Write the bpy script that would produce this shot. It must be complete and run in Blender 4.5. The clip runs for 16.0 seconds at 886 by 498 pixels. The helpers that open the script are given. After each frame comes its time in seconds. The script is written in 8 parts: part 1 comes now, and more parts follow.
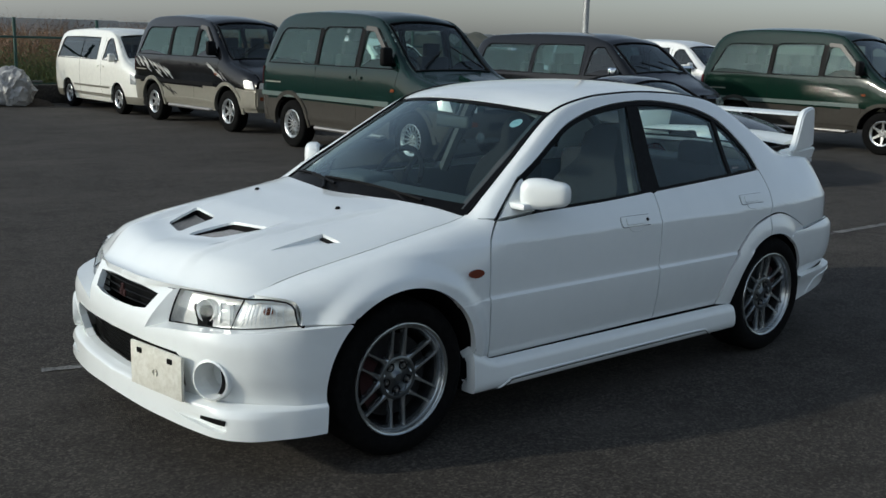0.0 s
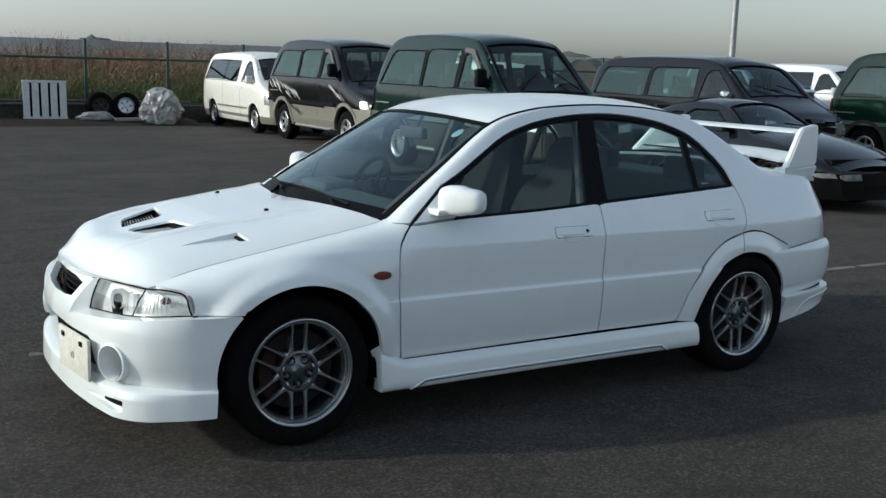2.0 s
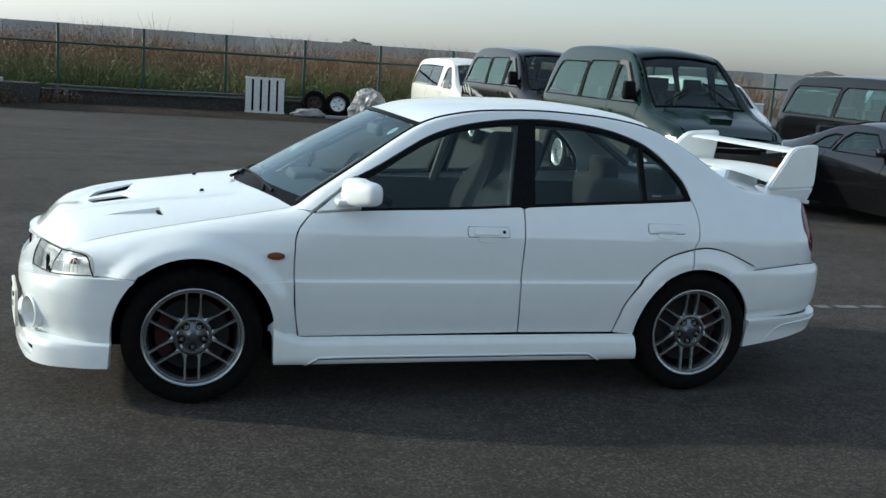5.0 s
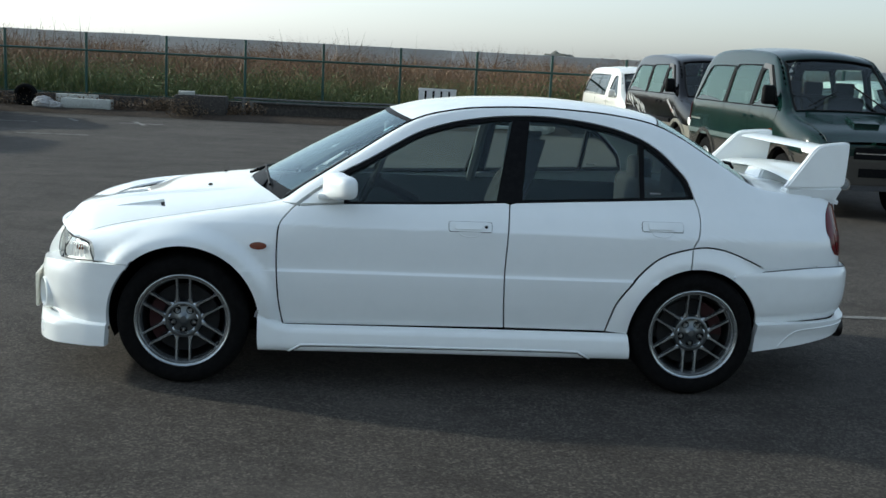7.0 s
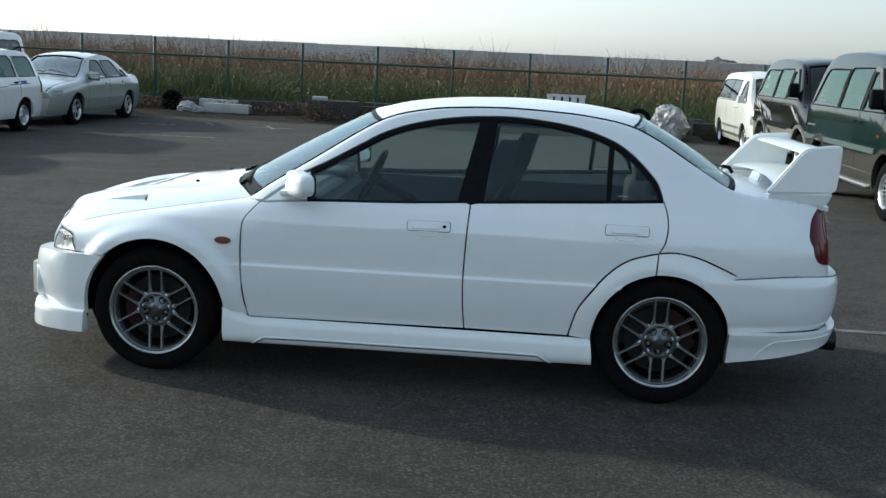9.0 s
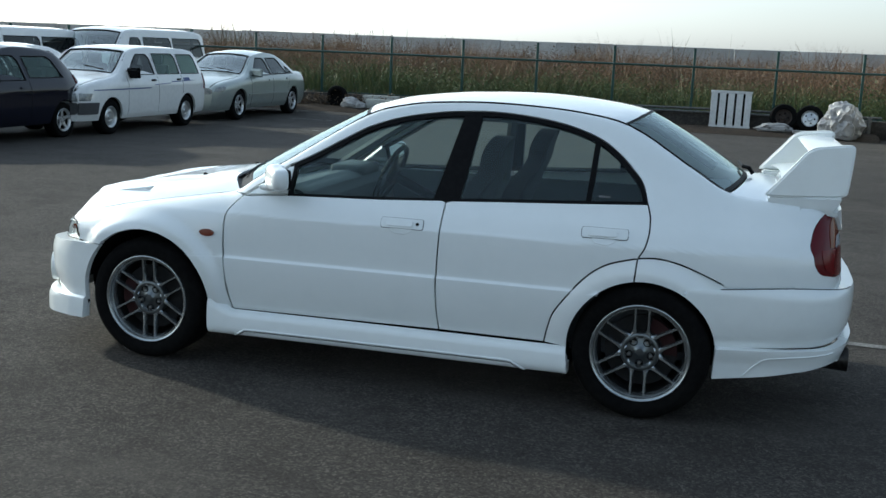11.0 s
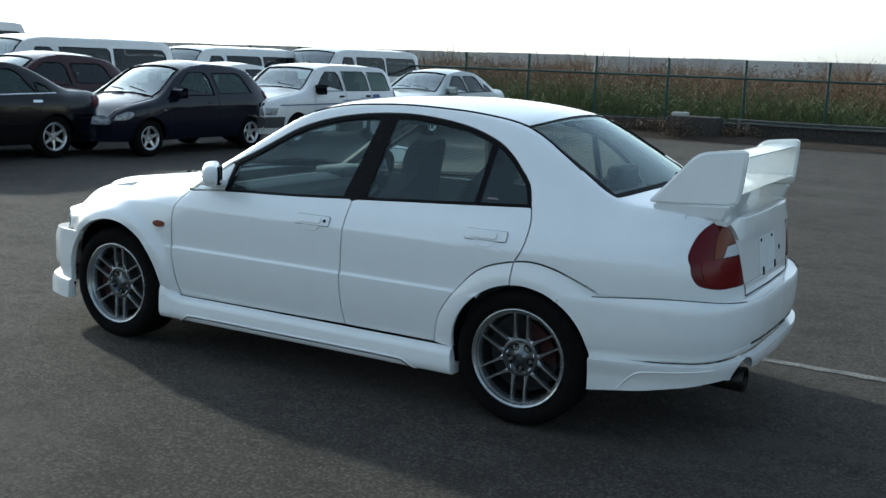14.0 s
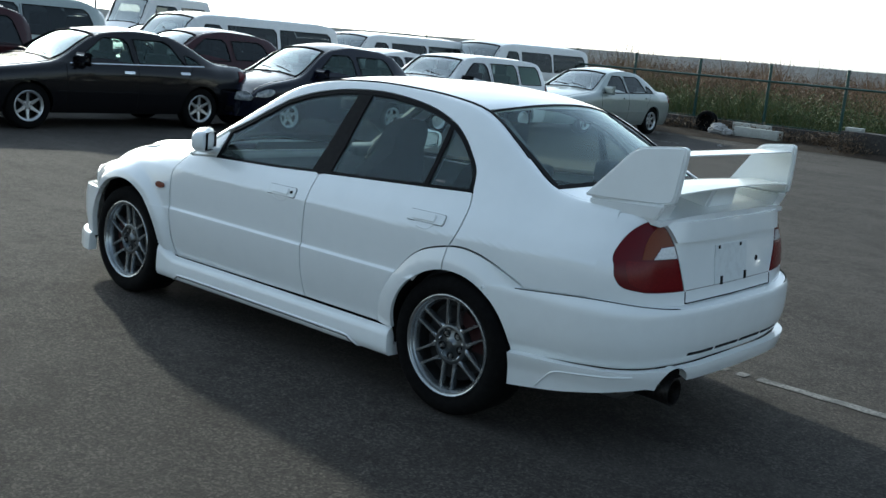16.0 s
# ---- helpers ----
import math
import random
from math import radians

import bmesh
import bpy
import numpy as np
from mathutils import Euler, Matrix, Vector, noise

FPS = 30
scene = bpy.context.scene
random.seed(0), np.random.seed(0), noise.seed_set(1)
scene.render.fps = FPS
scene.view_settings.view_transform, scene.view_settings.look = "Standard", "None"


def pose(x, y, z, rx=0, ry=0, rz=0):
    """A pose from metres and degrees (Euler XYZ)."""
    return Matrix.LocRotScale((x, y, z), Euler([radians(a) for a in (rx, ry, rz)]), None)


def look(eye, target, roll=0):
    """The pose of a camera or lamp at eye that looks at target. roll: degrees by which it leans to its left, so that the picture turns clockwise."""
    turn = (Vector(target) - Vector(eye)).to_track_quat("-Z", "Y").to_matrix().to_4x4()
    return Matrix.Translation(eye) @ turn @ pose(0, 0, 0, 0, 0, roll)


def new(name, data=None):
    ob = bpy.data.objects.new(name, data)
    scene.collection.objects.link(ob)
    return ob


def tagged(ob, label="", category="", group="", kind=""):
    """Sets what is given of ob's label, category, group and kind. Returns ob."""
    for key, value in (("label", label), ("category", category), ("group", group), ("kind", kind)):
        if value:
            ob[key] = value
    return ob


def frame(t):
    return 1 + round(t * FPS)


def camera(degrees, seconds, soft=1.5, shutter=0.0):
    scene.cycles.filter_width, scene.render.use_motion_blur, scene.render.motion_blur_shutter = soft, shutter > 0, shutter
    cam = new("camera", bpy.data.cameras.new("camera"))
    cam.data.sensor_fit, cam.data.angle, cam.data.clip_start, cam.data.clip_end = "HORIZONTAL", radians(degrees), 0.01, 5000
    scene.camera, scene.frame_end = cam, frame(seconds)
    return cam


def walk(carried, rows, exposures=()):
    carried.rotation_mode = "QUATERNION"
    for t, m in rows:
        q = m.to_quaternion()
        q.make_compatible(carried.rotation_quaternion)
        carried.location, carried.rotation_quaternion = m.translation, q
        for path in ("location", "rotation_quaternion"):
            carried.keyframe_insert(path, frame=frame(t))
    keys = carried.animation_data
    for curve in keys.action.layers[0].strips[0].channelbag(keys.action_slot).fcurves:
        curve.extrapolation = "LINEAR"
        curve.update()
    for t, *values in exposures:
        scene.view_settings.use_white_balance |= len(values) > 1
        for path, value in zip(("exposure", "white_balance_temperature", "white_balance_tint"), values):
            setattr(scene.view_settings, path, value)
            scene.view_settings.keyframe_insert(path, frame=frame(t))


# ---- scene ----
cam = camera(45.9, 16.0)
PATH = [
    (0, (-3.68, -3.875, 1.605), (-2.404, -2.384, 1.218), 1.6),
    (0.5, (-3.491, -4.003, 1.584), (-2.265, -2.47, 1.202), 2.7),
    (1, (-3.273, -4.184, 1.583), (-2.139, -2.576, 1.225), 1.3),
    (1.5, (-3.1, -4.477, 1.595), (-2.038, -2.819, 1.244), 1.7),
    (2, (-2.892, -4.625, 1.57), (-1.876, -2.938, 1.222), 1.7),
    (2.5, (-2.684, -4.745, 1.589), (-1.743, -3.015, 1.241), 1.4),
    (3, (-2.472, -5.03, 1.587), (-1.622, -3.252, 1.244), 2.2),
    (3.5, (-2.301, -5.176, 1.581), (-1.513, -3.368, 1.245), 1.9),
    (3.7, (-2.205, -5.2, 1.572), (-1.442, -3.384, 1.224), 2.6),
    (5.8, (-1.117, -5.604, 1.616), (-0.7, -3.679, 1.267), 3.0),
    (6, (-1.011, -5.629, 1.61), (-0.641, -3.694, 1.259), 2.9),
    (6.5, (-0.728, -5.774, 1.622), (-0.475, -3.822, 1.263), 3.8),
    (7, (-0.47, -5.776, 1.592), (-0.292, -3.815, 1.242), 2.9),
    (7.5, (-0.235, -5.713, 1.617), (-0.095, -3.754, 1.241), 2.9),
    (8, (0.006, -5.753, 1.606), (0.06, -3.791, 1.224), 2.0),
    (8.5, (0.279, -5.846, 1.629), (0.204, -3.883, 1.254), 3.2),
    (9, (0.53, -5.805, 1.606), (0.393, -3.841, 1.254), 2.7),
    (9.2, (0.649, -5.77, 1.623), (0.477, -3.813, 1.249), 3.5),
    (11.3, (1.721, -5.443, 1.635), (1.18, -3.552, 1.269), 2.2),
    (11.5, (1.841, -5.415, 1.631), (1.276, -3.527, 1.288), 2.6),
    (12, (2.174, -5.357, 1.642), (1.497, -3.516, 1.252), 3.9),
    (12.5, (2.388, -5.263, 1.622), (1.664, -3.439, 1.238), 2.6),
    (13, (2.605, -5.111, 1.63), (1.804, -3.315, 1.265), 3.5),
    (13.5, (2.933, -5.028, 1.612), (2.015, -3.291, 1.237), 3.4),
    (14, (3.181, -4.919, 1.607), (2.209, -3.207, 1.255), 2.1),
    (14.5, (3.371, -4.727, 1.604), (2.318, -3.062, 1.261), 4.0),
    (15, (3.639, -4.566, 1.603), (2.488, -2.963, 1.275), 3.7),
    (15.5, (3.899, -4.438, 1.611), (2.7, -2.874, 1.269), 4.1),
    (16, (4.063, -4.216, 1.589), (2.794, -2.717, 1.211), 5.2),
]
walk(cam, [(t, look(eye, target, roll)) for t, eye, target, roll in PATH], [(0, -0.31, 5930, 5), (1.5, -0.07, 5880, 4), (3.5, 0.19, 5850, 2), (7, 0.42, 5850, 2), (9, 0.44, 5800, 2), (12.5, 0.42, 5700, 0), (16, 0.40, 5700, 0)])

# ---- light ----
SUN = Vector((-2.5, 0.97, 1.0)).normalized()
world = bpy.data.worlds.new("hazy_sky")
scene.world = world
world.use_nodes = True
wn = world.node_tree
sky = wn.nodes.new("ShaderNodeTexSky")
sky.sky_type, sky.sun_disc = "NISHITA", False
sky.sun_elevation = math.asin(SUN.z)
sky.sun_rotation = math.atan2(SUN.x, SUN.y)
sky.air_density, sky.dust_density, sky.ozone_density = 1.0, 1.6, 1.0
wn.nodes["Background"].inputs[1].default_value = 0.14
haze = wn.nodes.new("ShaderNodeHueSaturation")
haze.inputs["Saturation"].default_value = 0.46
veil = wn.nodes.new("ShaderNodeMix")
veil.data_type, veil.blend_type = "RGBA", "ADD"
veil.inputs["Factor"].default_value = 1.0
# the haze brightens smoothly towards the sun
toward = wn.nodes.new("ShaderNodeVectorMath")
toward.operation = "DOT_PRODUCT"
toward.inputs[1].default_value = SUN
ramp = wn.nodes.new("ShaderNodeMapRange")
ramp.inputs[1].default_value, ramp.inputs[2].default_value = -0.32, 1.0
glow = wn.nodes.new("ShaderNodeMath")
glow.operation, glow.inputs[1].default_value = "POWER", 1.3
tint = wn.nodes.new("ShaderNodeMix")
tint.data_type = "RGBA"
tint.inputs["A"].default_value, tint.inputs["B"].default_value = (0.055, 0.085, 0.145, 1), (2.86, 2.92, 3.06, 1)
wn.links.new(wn.nodes.new("ShaderNodeTexCoord").outputs["Generated"], toward.inputs[0])
wn.links.new(toward.outputs["Value"], ramp.inputs[0])
wn.links.new(ramp.outputs[0], glow.inputs[0])
wn.links.new(glow.outputs[0], tint.inputs["Factor"])
wn.links.new(tint.outputs["Result"], veil.inputs["B"])
wn.links.new(sky.outputs[0], haze.inputs["Color"])
wn.links.new(haze.outputs[0], veil.inputs["A"])
# warmer haze low down, bluer overhead
height, low, blue, air = wn.nodes.new("ShaderNodeSeparateXYZ"), wn.nodes.new("ShaderNodeMapRange"), wn.nodes.new("ShaderNodeMix"), wn.nodes.new("ShaderNodeMix")
low.inputs[1].default_value, low.inputs[2].default_value = 0.08, 0.6
blue.data_type = air.data_type = "RGBA"
blue.inputs["A"].default_value, blue.inputs["B"].default_value = (0.985, 0.965, 0.95, 1), (0.92, 0.995, 1.07, 1)
air.blend_type, air.inputs["Factor"].default_value = "MULTIPLY", 1.0
wn.links.new(wn.nodes["Texture Coordinate"].outputs["Generated"], height.inputs[0])
wn.links.new(height.outputs["Z"], low.inputs[0])
wn.links.new(low.outputs[0], blue.inputs["Factor"])
wn.links.new(veil.outputs["Result"], air.inputs["A"])
wn.links.new(blue.outputs["Result"], air.inputs["B"])
wn.links.new(air.outputs["Result"], wn.nodes["Background"].inputs[0])
sun = new("sun", bpy.data.lights.new("sun", "SUN"))
sun.data.energy, sun.data.angle, sun.data.color = 2.85, radians(2.0), (1.0, 0.89, 0.71)
sun.matrix_world = look(SUN * 50, (0, 0, 0))


# ---- materials ----
def material(name, base, rough=0.5, metal=0.0, coat=0.0, grain=None, spots=None, bump=0.0, bump_scale=60.0, spec=0.5, vary=0.0):
    """A principled surface. grain, spots: (scale, colour, amount) of fine and of broad variation. vary: brightness by object."""
    m = bpy.data.materials.new(name)
    m.use_nodes = True
    nt = m.node_tree
    b = nt.nodes["Principled BSDF"]
    b.inputs["Roughness"].default_value, b.inputs["Metallic"].default_value = rough, metal
    b.inputs["Coat Weight"].default_value, b.inputs["Coat Roughness"].default_value = coat, 0.04
    b.inputs["Specular IOR Level"].default_value = spec
    b.inputs["Base Color"].default_value = (*base, 1)
    geo = nt.nodes.new("ShaderNodeNewGeometry")
    last = None
    for layer, detail in ((spots, 4.0), (grain, 2.0)):
        if not layer:
            continue
        scale, colour, amount = layer
        tex = nt.nodes.new("ShaderNodeTexNoise")
        tex.inputs["Scale"].default_value, tex.inputs["Detail"].default_value = scale, detail
        tex.inputs["Roughness"].default_value = 0.6
        nt.links.new(geo.outputs["Position"], tex.inputs["Vector"])
        ramp = nt.nodes.new("ShaderNodeMapRange")
        ramp.inputs[1].default_value, ramp.inputs[2].default_value = 0.42, 0.66
        ramp.inputs[4].default_value = amount
        nt.links.new(tex.outputs["Fac"], ramp.inputs[0])
        mix = nt.nodes.new("ShaderNodeMix")
        mix.data_type = "RGBA"
        mix.inputs["A"].default_value, mix.inputs["B"].default_value = (*base, 1), (*colour, 1)
        nt.links.new(ramp.outputs[0], mix.inputs["Factor"])
        if last:
            nt.links.new(last, mix.inputs["A"])
        last = mix.outputs["Result"]
    if vary:
        info = nt.nodes.new("ShaderNodeObjectInfo")
        hsv = nt.nodes.new("ShaderNodeHueSaturation")
        rng = nt.nodes.new("ShaderNodeMapRange")
        rng.inputs[3].default_value, rng.inputs[4].default_value = 1 - vary, 1 + vary
        nt.links.new(info.outputs["Random"], rng.inputs[0])
        nt.links.new(rng.outputs[0], hsv.inputs["Value"])
        hsv.inputs["Color"].default_value = (*base, 1)
        if last:
            nt.links.new(last, hsv.inputs["Color"])
        last = hsv.outputs["Color"]
    if last:
        nt.links.new(last, b.inputs["Base Color"])
    if bump:
        tex = nt.nodes.new("ShaderNodeTexNoise")
        tex.inputs["Scale"].default_value, tex.inputs["Detail"].default_value = bump_scale, 3.0
        nt.links.new(geo.outputs["Position"], tex.inputs["Vector"])
        bp = nt.nodes.new("ShaderNodeBump")
        bp.inputs["Strength"].default_value, bp.inputs["Distance"].default_value = bump, 0.01
        nt.links.new(tex.outputs["Fac"], bp.inputs["Height"])
        nt.links.new(bp.outputs[0], b.inputs["Normal"])
    return m


def pane(name, tint, gloss=0.06, fresnel=0.45, rough=0.02, power=4.5, sheen=(0.9, 0.95, 0.95)):
    """Tinted car glass: clear to look through, glossier at a grazing view."""
    m = bpy.data.materials.new(name)
    m.use_nodes = True
    nt = m.node_tree
    nt.nodes.remove(nt.nodes["Principled BSDF"])
    clear, shine, mix = nt.nodes.new("ShaderNodeBsdfTransparent"), nt.nodes.new("ShaderNodeBsdfGlossy"), nt.nodes.new("ShaderNodeMixShader")
    clear.inputs[0].default_value = (*tint, 1)
    shine.inputs["Roughness"].default_value = rough
    shine.inputs["Color"].default_value = (*sheen, 1)
    lw, steep, rng = nt.nodes.new("ShaderNodeLayerWeight"), nt.nodes.new("ShaderNodeMath"), nt.nodes.new("ShaderNodeMapRange")
    lw.inputs["Blend"].default_value = 0.5
    steep.operation = "POWER"
    steep.inputs[1].default_value = power
    rng.inputs[3].default_value, rng.inputs[4].default_value = gloss, min(1.0, gloss + fresnel)
    nt.links.new(lw.outputs["Facing"], steep.inputs[0])
    nt.links.new(steep.outputs[0], rng.inputs[0])
    nt.links.new(rng.outputs[0], mix.inputs[0])
    nt.links.new(clear.outputs[0], mix.inputs[1])
    nt.links.new(shine.outputs[0], mix.inputs[2])
    nt.links.new(mix.outputs[0], nt.nodes["Material Output"].inputs[0])
    return m


def asphalt_material():
    m = material("asphalt", (0.0345, 0.0312, 0.0275), 0.93, grain=(52, (0.124, 0.111, 0.096), 0.62), spots=(0.4, (0.0165, 0.0150, 0.0134), 0.9), bump=1.0, bump_scale=62, spec=0.19)
    nt = m.node_tree
    b = nt.nodes["Principled BSDF"]
    base = b.inputs["Base Color"].links[0].from_socket
    geo = nt.nodes["Geometry"]
    for tex in [n for n in nt.nodes if n.type == "TEX_NOISE" and n.inputs["Scale"].default_value > 50]:
        tex.inputs["Detail"].default_value, tex.inputs["Roughness"].default_value = 6.0, 0.85
    # single stones in the surface, some of them pale
    stones = nt.nodes.new("ShaderNodeTexVoronoi")
    stones.inputs["Scale"].default_value = 105.0
    pale = nt.nodes.new("ShaderNodeMapRange")
    pale.inputs[1].default_value, pale.inputs[2].default_value, pale.inputs[4].default_value = 0.66, 1.0, 0.75
    speck = nt.nodes.new("ShaderNodeMix")
    speck.data_type = "RGBA"
    speck.inputs["B"].default_value = (0.128, 0.114, 0.098, 1)
    split_colour = nt.nodes.new("ShaderNodeSeparateColor")
    nt.links.new(geo.outputs["Position"], stones.inputs["Vector"])
    nt.links.new(stones.outputs["Color"], split_colour.inputs[0])
    nt.links.new(split_colour.outputs[0], pale.inputs[0])
    nt.links.new(pale.outputs[0], speck.inputs["Factor"])
    nt.links.new(base, speck.inputs["A"])
    base = speck.outputs["Result"]
    # worn mottling a hand's width across
    mottle, worn, dark = nt.nodes.new("ShaderNodeTexNoise"), nt.nodes.new("ShaderNodeMapRange"), nt.nodes.new("ShaderNodeMix")
    mottle.inputs["Scale"].default_value, mottle.inputs["Detail"].default_value, mottle.inputs["Roughness"].default_value = 11.0, 8.0, 0.75
    worn.inputs[1].default_value, worn.inputs[2].default_value, worn.inputs[4].default_value = 0.48, 0.68, 0.6
    dark.data_type = "RGBA"
    dark.inputs["B"].default_value = (0.018, 0.0158, 0.0140, 1)
    nt.links.new(geo.outputs["Position"], mottle.inputs["Vector"])
    nt.links.new(mottle.outputs["Fac"], worn.inputs[0])
    nt.links.new(worn.outputs[0], dark.inputs["Factor"])
    nt.links.new(base, dark.inputs["A"])
    base = dark.outputs["Result"]
    # older and newer patches, an arm's length across, with ragged edges
    age, faded, patch = nt.nodes.new("ShaderNodeTexNoise"), nt.nodes.new("ShaderNodeMapRange"), nt.nodes.new("ShaderNodeMix")
    age.inputs["Scale"].default_value, age.inputs["Detail"].default_value, age.inputs["Roughness"].default_value = 1.7, 9.0, 0.72
    faded.inputs[1].default_value, faded.inputs[2].default_value, faded.inputs[4].default_value = 0.50, 0.60, 0.38
    patch.data_type = "RGBA"
    patch.inputs["B"].default_value = (0.023, 0.0192, 0.0162, 1)
    nt.links.new(geo.outputs["Position"], age.inputs["Vector"])
    nt.links.new(age.outputs["Fac"], faded.inputs[0])
    nt.links.new(faded.outputs[0], patch.inputs["Factor"])
    nt.links.new(base, patch.inputs["A"])
    base = patch.outputs["Result"]
    # pale dusty smears, drawn out along the rows of cars
    mapping = nt.nodes.new("ShaderNodeMapping")
    mapping.inputs["Scale"].default_value = (0.28, 0.9, 1.0)
    mapping.inputs["Rotation"].default_value = (0, 0, 0.2)
    tex = nt.nodes.new("ShaderNodeTexNoise")
    tex.inputs["Scale"].default_value, tex.inputs["Detail"].default_value, tex.inputs["Roughness"].default_value = 1.0, 7.0, 0.7
    rng = nt.nodes.new("ShaderNodeMapRange")
    rng.inputs[1].default_value, rng.inputs[2].default_value, rng.inputs[4].default_value = 0.51, 0.72, 0.75
    mix = nt.nodes.new("ShaderNodeMix")
    mix.data_type = "RGBA"
    mix.inputs["B"].default_value = (0.085, 0.076, 0.066, 1)
    nt.links.new(geo.outputs["Position"], mapping.inputs[0])
    nt.links.new(mapping.outputs[0], tex.inputs["Vector"])
    nt.links.new(tex.outputs["Fac"], rng.inputs[0])
    nt.links.new(rng.outputs[0], mix.inputs["Factor"])
    nt.links.new(base, mix.inputs["A"])
    nt.links.new(mix.outputs["Result"], b.inputs["Base Color"])
    return m


ASPHALT = asphalt_material()
WHITE = material("white_car_paint", (0.775, 0.80, 0.795), 0.32, coat=1.0, grain=(9, (0.74, 0.77, 0.765), 0.5))
WHITE_PLASTIC = material("white_painted_plastic", (0.765, 0.79, 0.78), 0.36, coat=0.8, grain=(12, (0.73, 0.75, 0.74), 0.5))
BLACK_TRIM = material("black_rubber_trim", (0.004, 0.004, 0.0045), 0.5, spec=0.07, grain=(40, (0.009, 0.009, 0.009), 0.6))
DARK = material("dark_underside", (0.005, 0.005, 0.005), 0.95, spec=0.1, grain=(15, (0.009, 0.009, 0.008), 0.6))
RUBBER = material("tyre_rubber", (0.0035, 0.0035, 0.0035), 0.9, spec=0.09, grain=(30, (0.008, 0.0078, 0.0075), 0.6), bump=0.2, bump_scale=90)
RIM = material("grey_silver_alloy", (0.40, 0.425, 0.435), 0.26, metal=0.9, grain=(50, (0.30, 0.315, 0.32), 0.6))
# barrel alloy near-black: the shade behind the spokes is put into its colour
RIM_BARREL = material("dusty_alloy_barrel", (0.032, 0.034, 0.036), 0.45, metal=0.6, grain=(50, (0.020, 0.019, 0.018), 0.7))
RIM_HUB = material("polished_grey_alloy", (0.15, 0.166, 0.174), 0.30, metal=0.9, grain=(50, (0.20, 0.215, 0.22), 0.6))
RIM_BRIGHT = material("bright_alloy", (0.62, 0.63, 0.63), 0.28, metal=0.85, grain=(40, (0.45, 0.45, 0.44), 0.5))
RIM_BRONZE = material("bronze_alloy", (0.070, 0.060, 0.050), 0.4, metal=0.8, grain=(40, (0.045, 0.040, 0.034), 0.5))
STEEL = material("dull_steel", (0.30, 0.29, 0.28), 0.45, metal=0.9, grain=(60, (0.18, 0.16, 0.14), 0.6))
CHROME = material("chrome", (0.82, 0.83, 0.84), 0.08, metal=1.0, grain=(20, (0.7, 0.71, 0.72), 0.4))
CALIPER = material("red_brake_caliper", (0.024, 0.007, 0.007), 0.75, spec=0.2, grain=(40, (0.025, 0.008, 0.008), 0.6))
GLASS = pane("tinted_car_glass", (0.84, 0.94, 0.92), 0.045, 0.88, sheen=(0.78, 0.92, 0.95))
GLASS_SCREEN = pane("windscreen_glass", (0.72, 0.84, 0.83), 0.05, 0.85, power=4.0, sheen=(0.74, 0.88, 0.92))
LENS = pane("clear_lamp_lens", (0.93, 0.95, 0.96), 0.05, 0.4)
REFLECTOR = material("lamp_reflector", (0.95, 0.93, 0.88), 0.26, metal=0.35, coat=0.5, grain=(45, (0.66, 0.65, 0.62), 0.6))
LAMP_CHROME = material("lamp_chrome", (0.93, 0.92, 0.89), 0.24, metal=0.8, grain=(60, (0.75, 0.74, 0.70), 0.5))
RED_LENS = material("red_lamp_lens", (0.085, 0.004, 0.007), 0.2, coat=0.08, spec=0.2, grain=(160, (0.10, 0.004, 0.005), 0.7))
RED_BRIGHT = material("bright_red_lamp_lens", (0.105, 0.004, 0.006), 0.2, coat=0.08, spec=0.2, grain=(160, (0.15, 0.008, 0.008), 0.7))
AMBER = material("amber_lamp_lens", (0.15, 0.036, 0.009), 0.2, coat=0.08, spec=0.2, grain=(160, (0.13, 0.026, 0.007), 0.7))
DARK_AMBER = material("dark_amber_lens", (0.15, 0.030, 0.012), 0.18, coat=0.3, grain=(200, (0.12, 0.02, 0.01), 0.7))
CLEAR_LAMP = material("frosted_lamp_lens", (0.62, 0.64, 0.66), 0.15, coat=0.8, grain=(120, (0.38, 0.40, 0.42), 0.7))
SEAT_CLOTH = material("dark_grey_seat_cloth", (0.011, 0.012, 0.015), 0.95, grain=(120, (0.022, 0.023, 0.027), 0.6), bump=0.3, bump_scale=300)
DASH = material("grey_dashboard_plastic", (0.040, 0.045, 0.047), 0.7, grain=(90, (0.06, 0.066, 0.068), 0.5), bump=0.2, bump_scale=250)
DARK_STEEL = material("sooty_exhaust_steel", (0.05, 0.047, 0.045), 0.4, metal=0.9, grain=(60, (0.025, 0.022, 0.02), 0.7))
LAMP_GLASS = material("glassy_grey_lamp", (0.13, 0.145, 0.15), 0.12, coat=1.0, grain=(14, (0.30, 0.31, 0.31), 0.9))
PLATE_BASE = material("dusty_white_plate_mount", (0.62, 0.65, 0.65), 0.6, grain=(30, (0.52, 0.54, 0.54), 0.6))
CREAM_PLATE = material("dirty_cream_plate", (0.66, 0.65, 0.58), 0.55, grain=(45, (0.50, 0.48, 0.40), 0.6), spots=(14, (0.56, 0.54, 0.46), 0.7))
PAINT_LINE = material("worn_white_line_paint", (0.20, 0.195, 0.18), 0.85, grain=(60, (0.05, 0.049, 0.046), 0.9), spots=(5, (0.07, 0.068, 0.065), 0.9))


